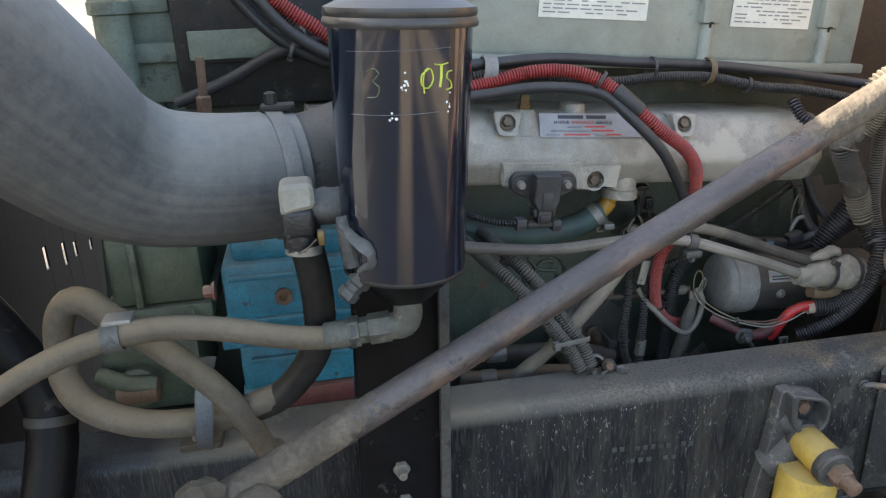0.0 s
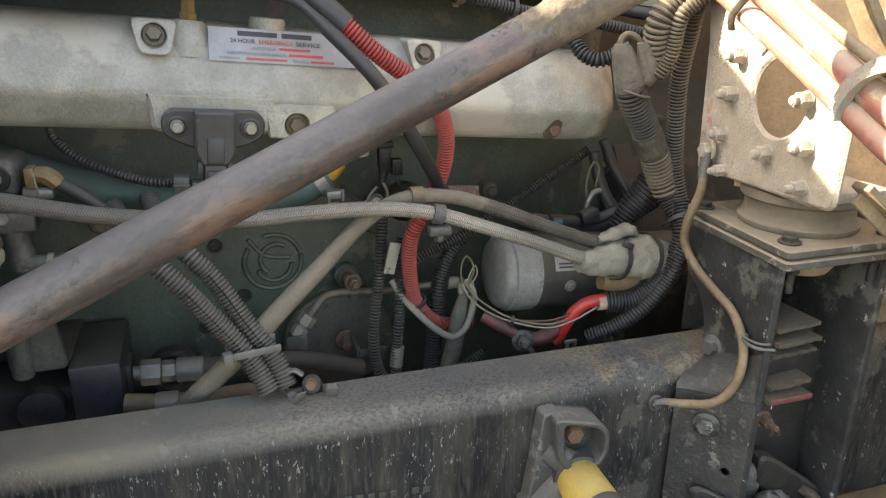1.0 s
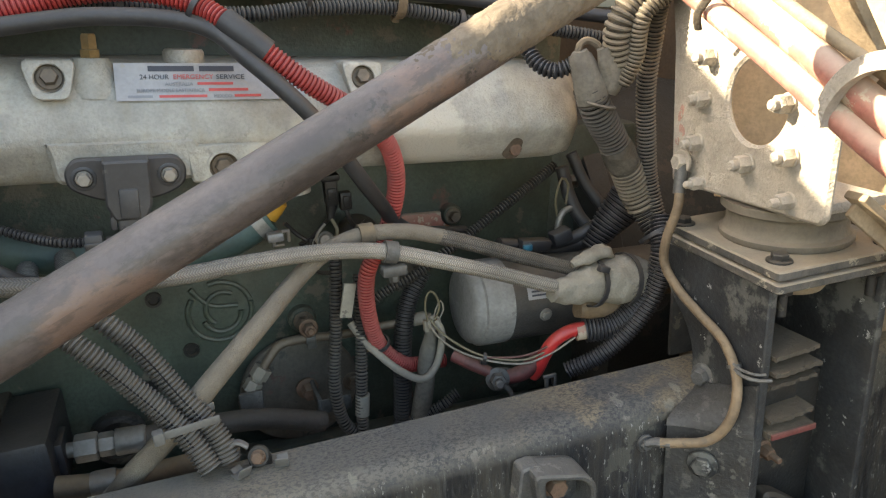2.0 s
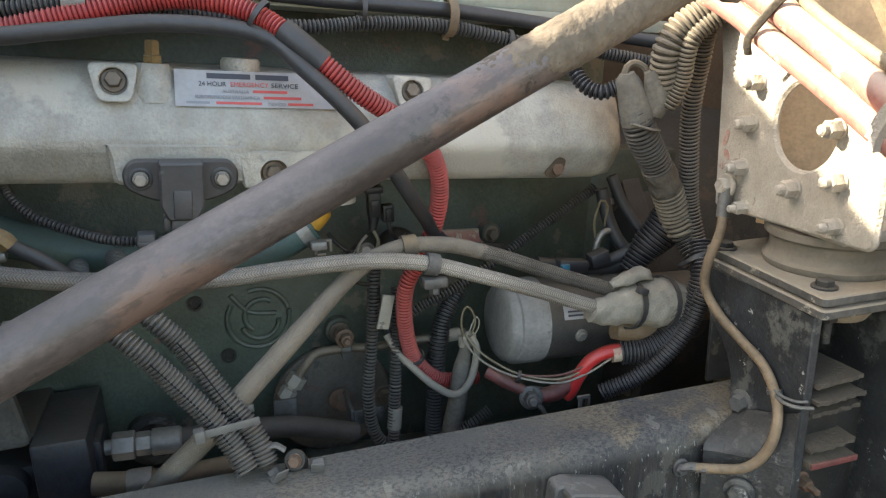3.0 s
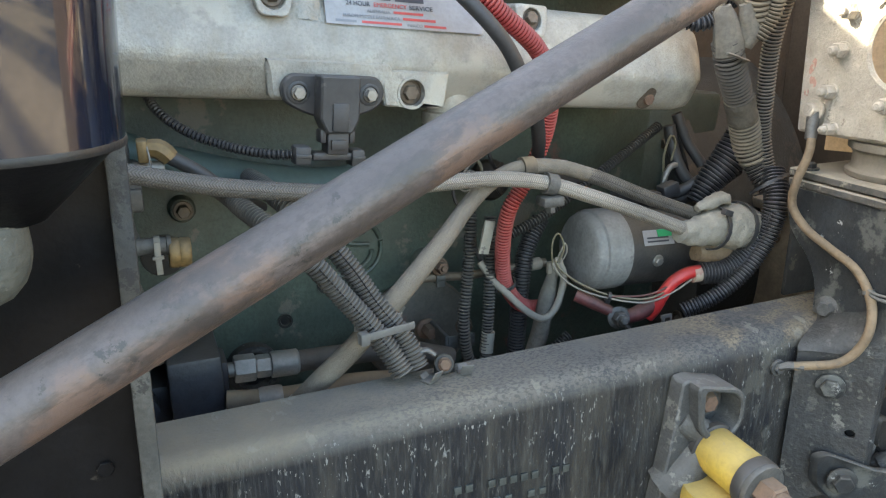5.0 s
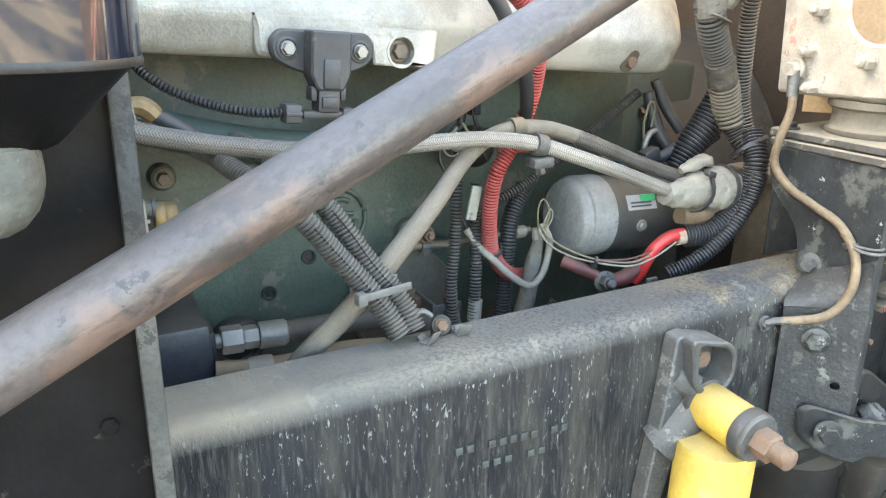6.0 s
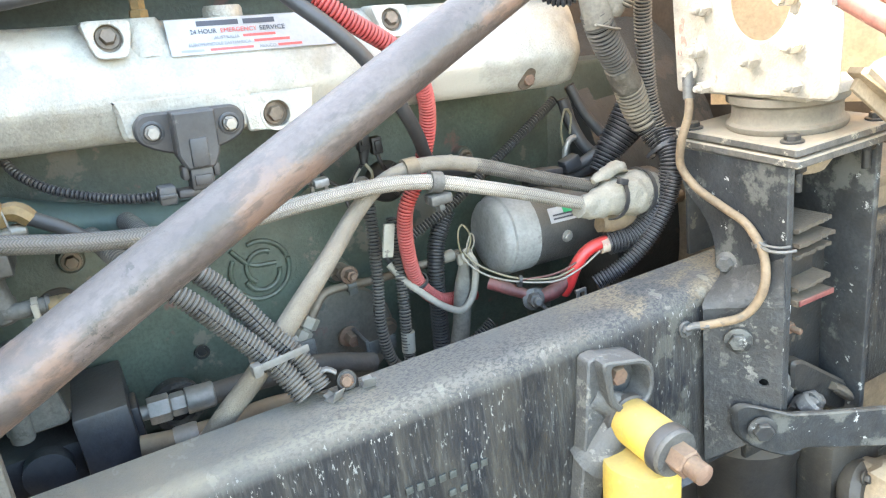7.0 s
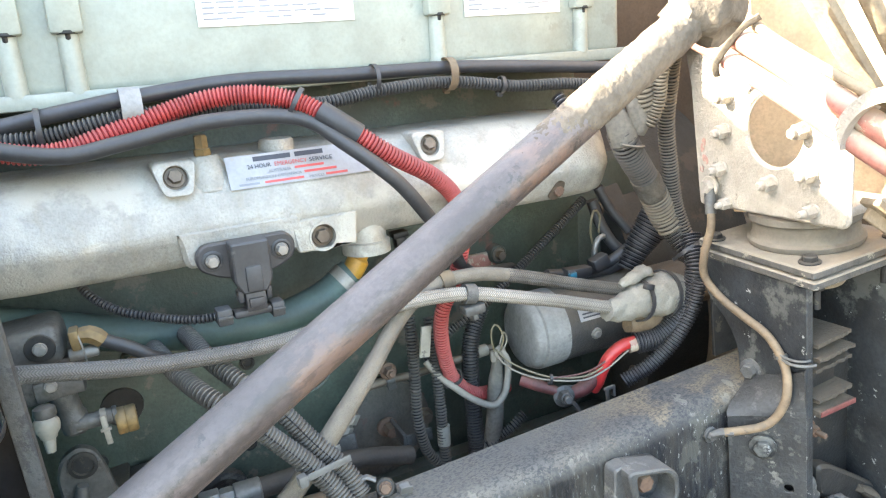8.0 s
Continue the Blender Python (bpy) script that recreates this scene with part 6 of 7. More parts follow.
# right hand harness
harness = thing("cab_harness", (0.93, 1.26, 1.29), "thick dusty ribbed wiring harness dropping beside the block", "wiring harness")
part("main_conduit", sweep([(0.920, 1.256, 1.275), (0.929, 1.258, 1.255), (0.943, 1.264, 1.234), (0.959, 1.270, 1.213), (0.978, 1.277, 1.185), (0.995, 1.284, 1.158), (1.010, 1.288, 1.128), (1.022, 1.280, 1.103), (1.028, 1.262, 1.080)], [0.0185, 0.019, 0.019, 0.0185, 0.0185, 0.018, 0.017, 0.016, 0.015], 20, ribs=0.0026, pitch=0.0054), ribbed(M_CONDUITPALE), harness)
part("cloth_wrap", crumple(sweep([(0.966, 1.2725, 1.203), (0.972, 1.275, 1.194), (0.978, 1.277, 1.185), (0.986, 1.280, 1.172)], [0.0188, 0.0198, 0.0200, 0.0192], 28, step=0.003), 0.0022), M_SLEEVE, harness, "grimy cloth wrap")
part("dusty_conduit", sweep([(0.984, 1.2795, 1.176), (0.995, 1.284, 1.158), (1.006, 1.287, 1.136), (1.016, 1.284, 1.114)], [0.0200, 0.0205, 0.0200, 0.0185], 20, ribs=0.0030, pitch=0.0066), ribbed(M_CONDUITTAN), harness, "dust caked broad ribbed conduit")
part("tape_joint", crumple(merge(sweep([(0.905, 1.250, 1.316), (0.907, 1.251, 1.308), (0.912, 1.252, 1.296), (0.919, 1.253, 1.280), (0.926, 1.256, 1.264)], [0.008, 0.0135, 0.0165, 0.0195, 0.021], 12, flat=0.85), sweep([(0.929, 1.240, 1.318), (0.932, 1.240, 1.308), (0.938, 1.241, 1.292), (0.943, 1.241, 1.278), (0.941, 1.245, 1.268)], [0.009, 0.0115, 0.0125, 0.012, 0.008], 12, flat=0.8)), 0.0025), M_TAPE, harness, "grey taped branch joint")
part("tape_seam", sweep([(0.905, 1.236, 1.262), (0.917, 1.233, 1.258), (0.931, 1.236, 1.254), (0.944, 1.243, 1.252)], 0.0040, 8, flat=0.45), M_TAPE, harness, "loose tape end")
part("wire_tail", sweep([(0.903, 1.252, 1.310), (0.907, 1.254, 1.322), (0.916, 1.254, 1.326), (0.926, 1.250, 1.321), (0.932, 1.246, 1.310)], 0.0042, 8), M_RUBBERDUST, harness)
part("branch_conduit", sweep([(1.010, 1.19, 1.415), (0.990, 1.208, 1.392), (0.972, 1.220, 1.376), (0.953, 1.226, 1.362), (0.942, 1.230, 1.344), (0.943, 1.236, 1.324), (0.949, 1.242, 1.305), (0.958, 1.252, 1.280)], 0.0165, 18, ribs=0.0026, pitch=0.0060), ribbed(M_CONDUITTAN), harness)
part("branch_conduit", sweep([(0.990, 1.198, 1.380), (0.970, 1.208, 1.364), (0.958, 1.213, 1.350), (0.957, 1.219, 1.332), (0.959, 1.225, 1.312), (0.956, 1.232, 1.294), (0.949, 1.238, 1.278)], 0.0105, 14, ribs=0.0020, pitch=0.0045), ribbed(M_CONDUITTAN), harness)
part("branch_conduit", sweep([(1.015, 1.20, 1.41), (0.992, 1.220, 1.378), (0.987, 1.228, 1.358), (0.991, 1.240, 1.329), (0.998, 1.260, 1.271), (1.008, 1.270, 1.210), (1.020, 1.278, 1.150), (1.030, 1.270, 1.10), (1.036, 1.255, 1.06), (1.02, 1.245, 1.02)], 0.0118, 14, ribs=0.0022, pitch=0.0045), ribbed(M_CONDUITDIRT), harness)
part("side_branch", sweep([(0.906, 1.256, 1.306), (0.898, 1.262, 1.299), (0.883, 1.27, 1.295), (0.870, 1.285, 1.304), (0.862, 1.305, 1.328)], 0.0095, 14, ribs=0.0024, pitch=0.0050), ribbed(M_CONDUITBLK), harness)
tie_ring(harness, (1.028, 1.262, 1.085), (0.2, -0.6, -0.8), 0.026)
clutter = thing("rear_connectors", (1.0, 1.41, 1.07), "black taped connectors and cables behind the starter", "connector")
for pts, r, m in (([(0.855, 1.37, 1.066), (0.885, 1.375, 1.058), (0.925, 1.375, 1.052), (0.968, 1.372, 1.056), (1.01, 1.362, 1.080), (1.04, 1.35, 1.115)], 0.0085, M_RUBBER), ([(0.885, 1.395, 1.045), (0.93, 1.39, 1.040), (0.975, 1.38, 1.045), (1.02, 1.365, 1.062), (1.055, 1.35, 1.09)], 0.0120, M_RUBBER),
                  ([(0.965, 1.40, 1.150), (0.972, 1.395, 1.115), (0.985, 1.385, 1.080), (1.005, 1.375, 1.055)], 0.0090, M_RUBBER), ([(0.985, 1.41, 1.165), (1.0, 1.40, 1.125), (1.02, 1.385, 1.09)], 0.0080, M_RUBBER)):
    part("taped_cable", sweep(pts, r, 12), m, clutter)
part("ribbed_hose", sweep([(0.985, 1.352, 1.045), (1.005, 1.348, 1.075), (1.030, 1.340, 1.110), (1.050, 1.335, 1.150)], [0.014, 0.022, 0.026, 0.024], 20, ribs=0.0025, pitch=0.006), ribbed(M_CONDUITBLK), clutter)
part("connector", box((-0.022, -0.010, -0.008), (0.022, 0.010, 0.008), 0.003, Matrix.Translation((0.905, 1.366, 1.058)) @ pose(0, 0, 0, 0, 8, 0)), M_PLASTICBLK, clutter)
part("connector", box((-0.014, -0.010, -0.009), (0.014, 0.010, 0.009), 0.003, Matrix.Translation((0.945, 1.366, 1.064)) @ pose(0, 0, 0, 0, -15, 0)), M_PLASTICBLK, clutter)
part("bent_pipe", sweep([(0.950, 1.385, 1.055), (0.952, 1.384, 1.078), (0.960, 1.384, 1.092), (0.972, 1.386, 1.094)], 0.0045, 10), M_STEEL, clutter, "small bright bent pipe")
part("wire_loop", sweep([(0.952, 1.388, 1.085), (0.948, 1.385, 1.110), (0.956, 1.384, 1.138), (0.968, 1.387, 1.128), (0.966, 1.39, 1.100)], 0.0018, 6), M_WIREYEL, clutter)
part("blue_clip", box((0.884, 1.352, 1.054), (0.897, 1.366, 1.064), 0.002), M_BLUE, clutter, "small blue connector lock")

# ---- things on the block, front part ----
pump = thing("fuel_pump", (0.25, 1.33, 0.88), "black fuel pump block with hose unions", "pump")
part("pump_body", merge(box((0.243, 1.300, 0.866), (0.300, 1.43, 0.955), 0.004), box((0.13, 1.335, 0.84), (0.245, 1.43, 0.915), 0.01), lathe([(0.026, 0), (0.026, 0.02), (0.012, 0.024)], (0.205, 1.335, 0.895), (0, -1, 0), 24), box((0.298, 1.325, 0.893), (0.308, 1.37, 0.935), 0.003), box((0.250, 1.297, 0.862), (0.298, 1.301, 0.868), 0.001)), M_PUMP, pump)
part("union_nut", merge(lathe([(0.009, -0.014), (0.009, 0)], (0.316, 1.345, 0.9145), (1, 0, -0.06), 14), lathe([(0.0155, 0), (0.0165, 0.002), (0.0165, 0.023), (0.0150, 0.0245)], (0.316, 1.345, 0.9145), (1, 0, -0.06), 6)), M_STEEL, pump, "plated hexagon union nut")
part("union_collar", lathe([(0.0128, 0), (0.0140, 0.002), (0.0140, 0.015), (0.0128, 0.017)], (0.341, 1.345, 0.9130), (1, 0, -0.06), 6), M_STEEL, pump, "plated union collar")
part("hose_socket", lathe([(0.0155, 0), (0.0162, 0.002), (0.0158, 0.031), (0.0140, 0.033)], (0.3585, 1.345, 0.9120), (1, 0, -0.06), 10), M_STEEL, pump, "plated hose socket")
part("feed_hose", sweep([(0.388, 1.345, 0.910), (0.44, 1.345, 0.908), (0.52, 1.35, 0.898), (0.6, 1.365, 0.865)], 0.0135, 14), M_MUDHOSE, pump, "grimy brown black hose")
part("return_hose", sweep([(0.300, 1.295, 0.902), (0.34, 1.290, 0.898), (0.39, 1.286, 0.897), (0.44, 1.283, 0.90), (0.49, 1.28, 0.895)], 0.0125, 14), M_RUBBERDUST, pump)
part("hose_ferrule", lathe([(0.0135, 0), (0.0142, 0.004), (0.0142, 0.022), (0.0132, 0.026)], (0.335, 1.291, 0.898), (1, -0.08, 0), 18), M_STEEL, pump)
fhouse = thing("fuel_housing", (0.22, 1.33, 1.06), "grey cast fuel filter housing with brass unions", "housing")
part("housing", merge(box((0.150, 1.272, 1.168), (0.236, 1.345, 1.209), 0.012, None, 4), box((0.160, 1.285, 1.127), (0.243, 1.345, 1.170), 0.004), box((0.196, 1.279, 1.130), (0.243, 1.300, 1.152), 0.003)), M_CASTGREY, fhouse)
part("flange_boss", lathe([(0.0145, 0), (0.0145, 0.003), (0.0135, 0.004), (0.001, 0.004)], (0.2155, 1.274, 1.190), (0, -1, 0.05), 28), M_BLACKMETAL, fhouse, "dark round flange")
bolt(fhouse, (0.2155, 1.2700, 1.190), (0, -1, 0.05), 0.0060, 0.004, M_STEEL, washer=1.15)
bolt(fhouse, (0.213, 1.279, 1.146), (0, -1, 0.05), 0.0055, 0.004, M_STEEL, washer=1.15)
part("drain_stub", lathe([(0.0062, 0), (0.0066, 0.002), (0.0066, 0.026), (0.0050, 0.028)], (0.238, 1.280, 1.172), (1, -0.05, -0.02), 14), M_STEEL, fhouse)
part("brass_union", merge(box((0.243, 1.266, 1.179), (0.2525, 1.288, 1.200), 0.002), sweep([(0.2525, 1.277, 1.191), (0.261, 1.2765, 1.190), (0.267, 1.2755, 1.186), (0.272, 1.275, 1.180)], [0.0085, 0.0098, 0.0098, 0.0088], 8, step=0.003)), M_BRASS, fhouse, "tarnished brass elbow")
part("spring_wire", sweep([(0.2515, 1.268, 1.196), (0.253, 1.2645, 1.185), (0.2535, 1.264, 1.172), (0.253, 1.266, 1.162)], 0.0009, 6), M_STEEL, fhouse)
part("pipe", sweep([(0.270, 1.2755, 1.182), (0.282, 1.272, 1.175), (0.298, 1.270, 1.164), (0.314, 1.272, 1.149), (0.335, 1.290, 1.130), (0.36, 1.325, 1.11)], 0.0072, 12), M_RUBBER, fhouse)
part("outlet_neck", lathe([(0.014, 0), (0.0150, 0.004), (0.0135, 0.012), (0.0135, 0.026), (0.0150, 0.030), (0.0150, 0.046), (0.010, 0.050)], (0.217, 1.300, 1.130), (0.10, 0.0, -1), 20), M_CASTGREY, fhouse, "dusty cast outlet neck")
part("lower_union", merge(lathe([(0.0085, 0), (0.0085, 0.036), (0.0100, 0.037), (0.0100, 0.041)], (0.222, 1.292, 1.092), (1, 0.02, -0.06), 14)), M_CASTGREY, fhouse, "dusty union shaft")
part("brass_block", merge(lathe([(0.0145, 0), (0.0160, 0.002), (0.0160, 0.009), (0.0152, 0.010), (0.0160, 0.011), (0.0160, 0.019), (0.0145, 0.021)], (0.260, 1.292, 1.0815), (1, 0.02, -0.06), 8)), M_BRASS, fhouse, "tan brass union block")
part("spring_clip", merge(lathe([(0.0090, -0.003), (0.0104, -0.003), (0.0104, 0.003), (0.0090, 0.003)], (0.2495, 1.292, 1.0905), (1, 0.02, -0.06), 18), box((0.2465, 1.2785, 1.0640), (0.2525, 1.2805, 1.098), 0.0008), box((0.2440, 1.2775, 1.0800), (0.2550, 1.2815, 1.0835), 0.0008)), M_WIREGREY, fhouse, "pale bent spring clip")
part("valve_cap", lathe([(0.006, 0), (0.0105, 0.003), (0.0112, 0.010), (0.0100, 0.013)], (0.2035, 1.264, 1.1345), (-0.10, -0.15, -1), 16), M_CASTGREY, fhouse, "grey rounded valve cap")
part("valve_knob", lathe([(0.0100, 0), (0.0122, 0.003), (0.0128, 0.007), (0.0122, 0.013), (0.0085, 0.018), (0.0080, 0.021), (0.0062, 0.022), (0.0045, 0.036)], (0.2022, 1.262, 1.1215), (-0.10, -0.15, -1), 10), M_PLASTICWHT, fhouse, "off white valve knob with nozzle")
lug = thing("lifting_lug", (0.21, 1.37, 1.02), "dusty dark steel lug on the block", "bracket")
part("lug", slab(round_poly([(0.182, 0.950), (0.184, 1.028), (0.194, 1.048), (0.213, 1.057), (0.228, 1.048), (0.234, 1.026), (0.244, 0.950)], 0.010), [], 0.016, lambda a, b, c: (a, 1.310 + c, b), 0.003), M_CASTGREY, lug)
part("lug_eye", lathe([(0.0155, 0), (0.0155, 0.003), (0.0115, 0.0035), (0.0105, 0.0005), (0.001, 0.0005)], (0.2135, 1.310, 1.036), (0, -1, 0), 24), M_BLACKMETAL, lug, "dark worn eye")
part("lug_rib", sweep([(0.196, 1.310, 0.950), (0.200, 1.305, 0.985), (0.208, 1.304, 1.015)], [0.012, 0.011, 0.006], 12), M_CASTGREY, lug)
part("lug_foot", box((0.185, 1.326, 0.945), (0.245, 1.46, 0.958), 0.003), M_BLACKMETAL, lug)

# front end of the engine, seen beyond the filter
comp = thing("air_compressor", (0.04, 1.22, 0.98), "blue painted air compressor with flanged body", "compressor")
for nm, lo, hi, bv in (("cylinder", (-0.045, 1.185, 1.078), (0.140, 1.40, 1.180), 0.008), ("flange", (-0.055, 1.175, 1.060), (0.145, 1.40, 1.080), 0.004), ("crankcase", (-0.035, 1.19, 0.985), (0.135, 1.40, 1.062), 0.006),
                       ("base", (-0.04, 1.20, 0.92), (0.13, 1.40, 0.983), 0.008), ("cylinder_head", (-0.03, 1.20, 1.178), (0.12, 1.38, 1.215), 0.008), ("rib", (-0.035, 1.178, 1.158), (0.130, 1.19, 1.166), 0.002), ("rib", (-0.035, 1.178, 1.094), (0.130, 1.19, 1.102), 0.002),
                       ("rib", (-0.02, 1.183, 1.030), (0.12, 1.195, 1.038), 0.002)):
    part(nm, box(lo, hi, bv), M_BLUE, comp)
part("port", lathe([(0.012, 0), (0.012, 0.006), (0.006, 0.006), (0.005, 0.001), (0.001, 0.001)], (0.035, 1.184, 1.130), (0, -1, 0), 18), M_RUST, comp, "rusty port plug")
bolt(comp, (-0.056, 1.19, 1.145), (-1, 0, 0), 0.009, 0.012, M_REDDUST)
for x in (-0.03, 0.115):
    bolt(comp, (x, 1.176, 1.071), (0, -1, 0), 0.006, 0.005, M_BLUE)
part("red_base", box((0.0, 1.18, 0.955), (0.12, 1.25, 0.985), 0.004), M_REDOLD, comp, "dark red base gasket")
gear = thing("gear_case", (-0.16, 1.35, 0.9), "grey green front gear case with ribs and flanges", "gear case")
for nm, lo, hi, bv in (("upper_case", (-0.205, 1.25, 1.107), (-0.078, 1.50, 1.215), 0.010), ("flange", (-0.225, 1.245, 1.078), (-0.070, 1.50, 1.106), 0.006), ("lower_case", (-0.245, 1.26, 0.93), (-0.10, 1.50, 1.077), 0.014), ("rib", (-0.172, 1.235, 1.11), (-0.160, 1.27, 1.21), 0.004)):
    part(nm, box(lo, hi, bv), M_OLIVE, gear)
part("lug", merge(lathe([(0.028, 0), (0.030, 0.03), (0.02, 0.036)], (-0.19, 1.262, 0.985), (0, -1, 0.1), 20), sweep([(-0.24, 1.24, 1.01), (-0.20, 1.225, 1.00), (-0.16, 1.225, 0.995)], 0.014, 12)), M_OLIVE, gear)
part("rust_pipe", lathe([(0.017, 0), (0.017, 0.055), (0.010, 0.058)], (-0.215, 1.225, 0.985), (1, 0, 0.02), 18), M_RUST, gear, "rusty red pipe stub")
for p in ((-0.19, 1.245, 1.092), (-0.10, 1.245, 1.092)):
    bolt(gear, p, (0, -1, 0), 0.008, 0.006, M_OLIVE)
cover_f = thing("front_cover", (-0.15, 1.42, 1.4), "grey green stepped front cover of the engine", "engine cover")
for nm, lo, hi, bv in (("cover", (-0.20, 1.40, 1.37), (-0.085, 1.70, 1.62), 0.008), ("flange", (-0.215, 1.385, 1.43), (-0.08, 1.40, 1.46), 0.006), ("rib", (-0.20, 1.39, 1.50), (-0.09, 1.402, 1.535), 0.005), ("lower_lug", (-0.21, 1.38, 1.30), (-0.12, 1.6, 1.372), 0.008)):
    part(nm, box(lo, hi, bv), M_GREENLIGHT, cover_f)
part("filler_tube", lathe([(0.024, 0), (0.024, 0.10), (0.030, 0.102), (0.030, 0.118), (0.026, 0.12)], (-0.165, 1.37, 1.40), (0, 0, 1), 28), M_GREENLIGHT, cover_f)
ecu = thing("control_box", (0.1, 1.40, 1.35), "dark engine control box with grey label bar", "control unit")
part("case", merge(box((-0.085, 1.355, 1.365), (0.20, 1.42, 1.60), 0.006), box((-0.06, 1.348, 1.43), (0.14, 1.36, 1.445), 0.002)), M_BLACKMETAL, ecu)
part("trim_bar", box((-0.065, 1.345, 1.435), (0.10, 1.352, 1.475), 0.002), M_GREENLIGHT, ecu)
studo = thing("threaded_stud", (-0.03, 1.2, 1.385), "rusty threaded stud with hexagon base", "stud")
part("stud", merge(lathe([(0.010, -0.01), (0.010, 0.018), (0.007, 0.02)], (-0.036, 1.20, 1.385), (0.05, 0, 1), 6), lathe([(0.0055, 0.018), (0.0055, 0.065), (0.004, 0.067)], (-0.036, 1.20, 1.385), (0.05, 0, 1), 12)), M_RUST, studo)
shroud = thing("radiator_shroud", (-0.45, 1.3, 0.8), "black slatted radiator shroud in front of the engine", "radiator shroud")
SLOTS = ((1.722, 1.015, 1.062), (1.828, 0.985, 1.034), (1.900, 0.978, 1.012), (2.010, 0.955, 0.980))
edges = [1.02] + [v for y, _, _ in SLOTS for v in (y - 0.011, y + 0.011)] + [2.6]
for k in range(0, len(edges), 2):
    part("shroud_panel", box((-0.452, edges[k], 0.5), (-0.448, edges[k + 1], 1.462), 0.0), M_POST, shroud)
for y, z0, z1 in SLOTS:
    part("slot_bar", box((-0.4518, y - 0.011, 0.5), (-0.4482, y + 0.011, z0), 0.0), M_POST, shroud)
    part("slot_bar", box((-0.4518, y - 0.011, z1), (-0.4482, y + 0.011, 1.462), 0.0), M_POST, shroud)
dark_hose = hose("radiator_hose", [(-0.30, 1.02, 0.85), (-0.27, 1.06, 0.95), (-0.26, 1.10, 1.05), (-0.30, 1.12, 1.14), (-0.36, 1.14, 1.22)], 0.030, M_POST, "thick black radiator hose", "hose", sides=20)
part("hose_clamp", lathe([(0.0302, -0.006), (0.0318, -0.006), (0.0318, 0.006), (0.0302, 0.006)], (-0.258, 1.095, 1.035), (0.05, 0.35, 0.93), 28), M_BLACKMETAL, dark_hose, "steel band clamp")

# Guessed housing, added so the gap beside the starter stays dark.
fly = thing("flywheel_housing", (1.10, 1.75, 0.45), "guessed flywheel housing, added dark to fill the gap behind the starter", "flywheel housing")
part("bell", lathe([(0.30, 0), (0.40, 0.006), (0.42, 0.02), (0.42, 0.05), (0.405, 0.06), (0.40, 0.24), (0.39, 0.30)], (1.03, 1.82, 0.88), (1, 0, 0), 64), M_GAPDARK, fly)
for k in range(9):
    a = radians(118 + 14 * k)
    bolt(fly, (1.036, 1.82 + 0.402 * math.cos(a), 0.88 + 0.402 * math.sin(a)), (-1, 0, 0), 0.009, 0.008, M_BOLT)

# ---- cab mount column ----
def corner_skin():
    """A lofted skin from the gusset's top edge up to the column's side plate."""
    bm = bmesh.new()
    rows = []
    for j in range(9):
        t = j / 8
        row = []
        for i in range(11):
            a = i / 10
            low = Vector((0.9275 + 0.0565 * a, 1.0950 - 0.0665 * a ** 1.25, 0.930 + 0.010 * a))
            high = Vector((0.984, 1.120 - 0.091 * a, 0.957 + 0.042 * a ** 1.2))
            k = t * t * (3 - 2 * t)
            p = low.lerp(high, t)
            p.x = low.x + (high.x - low.x) * k
            p += Vector((-0.0010, -0.0010, 0.004 * t)) * (0.5 + noise.noise(p * 90))
            row.append(bm.verts.new(p))
        rows.append(row)
    for a, b in zip(rows, rows[1:]):
        for i in range(10):
            bm.faces.new((a[i], a[i + 1], b[i + 1], b[i]))
    bmesh.ops.recalc_face_normals(bm, faces=bm.faces)
    bmesh.ops.solidify(bm, geom=bm.faces[:], thickness=0.003)
    return bm


col = thing("cab_mount_column", (1.06, 1.10, 0.70), "chipped black steel cab mount column on the rail", "column")
lp = round_poly([(1.028, 0.770), (1.1005, 0.770), (1.1005, 0.9565), (1.132, 0.9565), (1.133, 0.983), (1.1365, 0.998), (1.145, 1.014), (1.156, 1.027), (1.169, 1.038), (1.183, 1.053), (1.190, 1.075), (1.190, 1.104), (1.028, 1.104)], 0.003)
part("side_plate", slab(lp, [], 0.010, lambda a, b, c: (0.985 + c, a, b), 0.0015), M_CHIPPED, col)
part("far_plate", box((1.132, 1.030, 0.72), (1.142, 1.19, 1.104), 0.002), M_CHIPPED, col)
part("back_plate", box((0.995, 1.184, 0.957), (1.132, 1.190, 1.104), 0.001), M_BLACKMETAL, col)
part("gusset_plate", slab([(0.0, 0.715), (0.2, 0.722), (1.0, 0.770), (1.0, 0.9450), (0.55, 0.9420), (0.0, 0.9360)], [ellipse(0.80, 0.836, 0.060, 0.0055, 14)], 0.006, lambda a, b, c: (0.928 + 0.0565 * a + c * 0.75, 1.0955 - 0.0665 * a ** 1.25 + c * 0.6, b), 0.001), M_CORNER, col, "peeling grey gusset plate")
part("corner_skin", corner_skin(), M_CORNER, col, "dust filled corner between rail and column")
part("paint_drip", merge(sweep([(1.070, 1.0885, 0.930), (1.0695, 1.0885, 0.910), (1.069, 1.0885, 0.880)], [0.0022, 0.0015, 0.0006], 6, flat=0.5), mud_lump((1.070, 1.0885, 0.928), (0.0045, 0.0012, 0.006), 3, 2)), M_WHITEPAINT, col, "white drip on the web")
part("lower_web", box((0.995, 1.090, 0.690), (1.132, 1.099, 0.955), 0.002), M_BLACKMETAL, col)
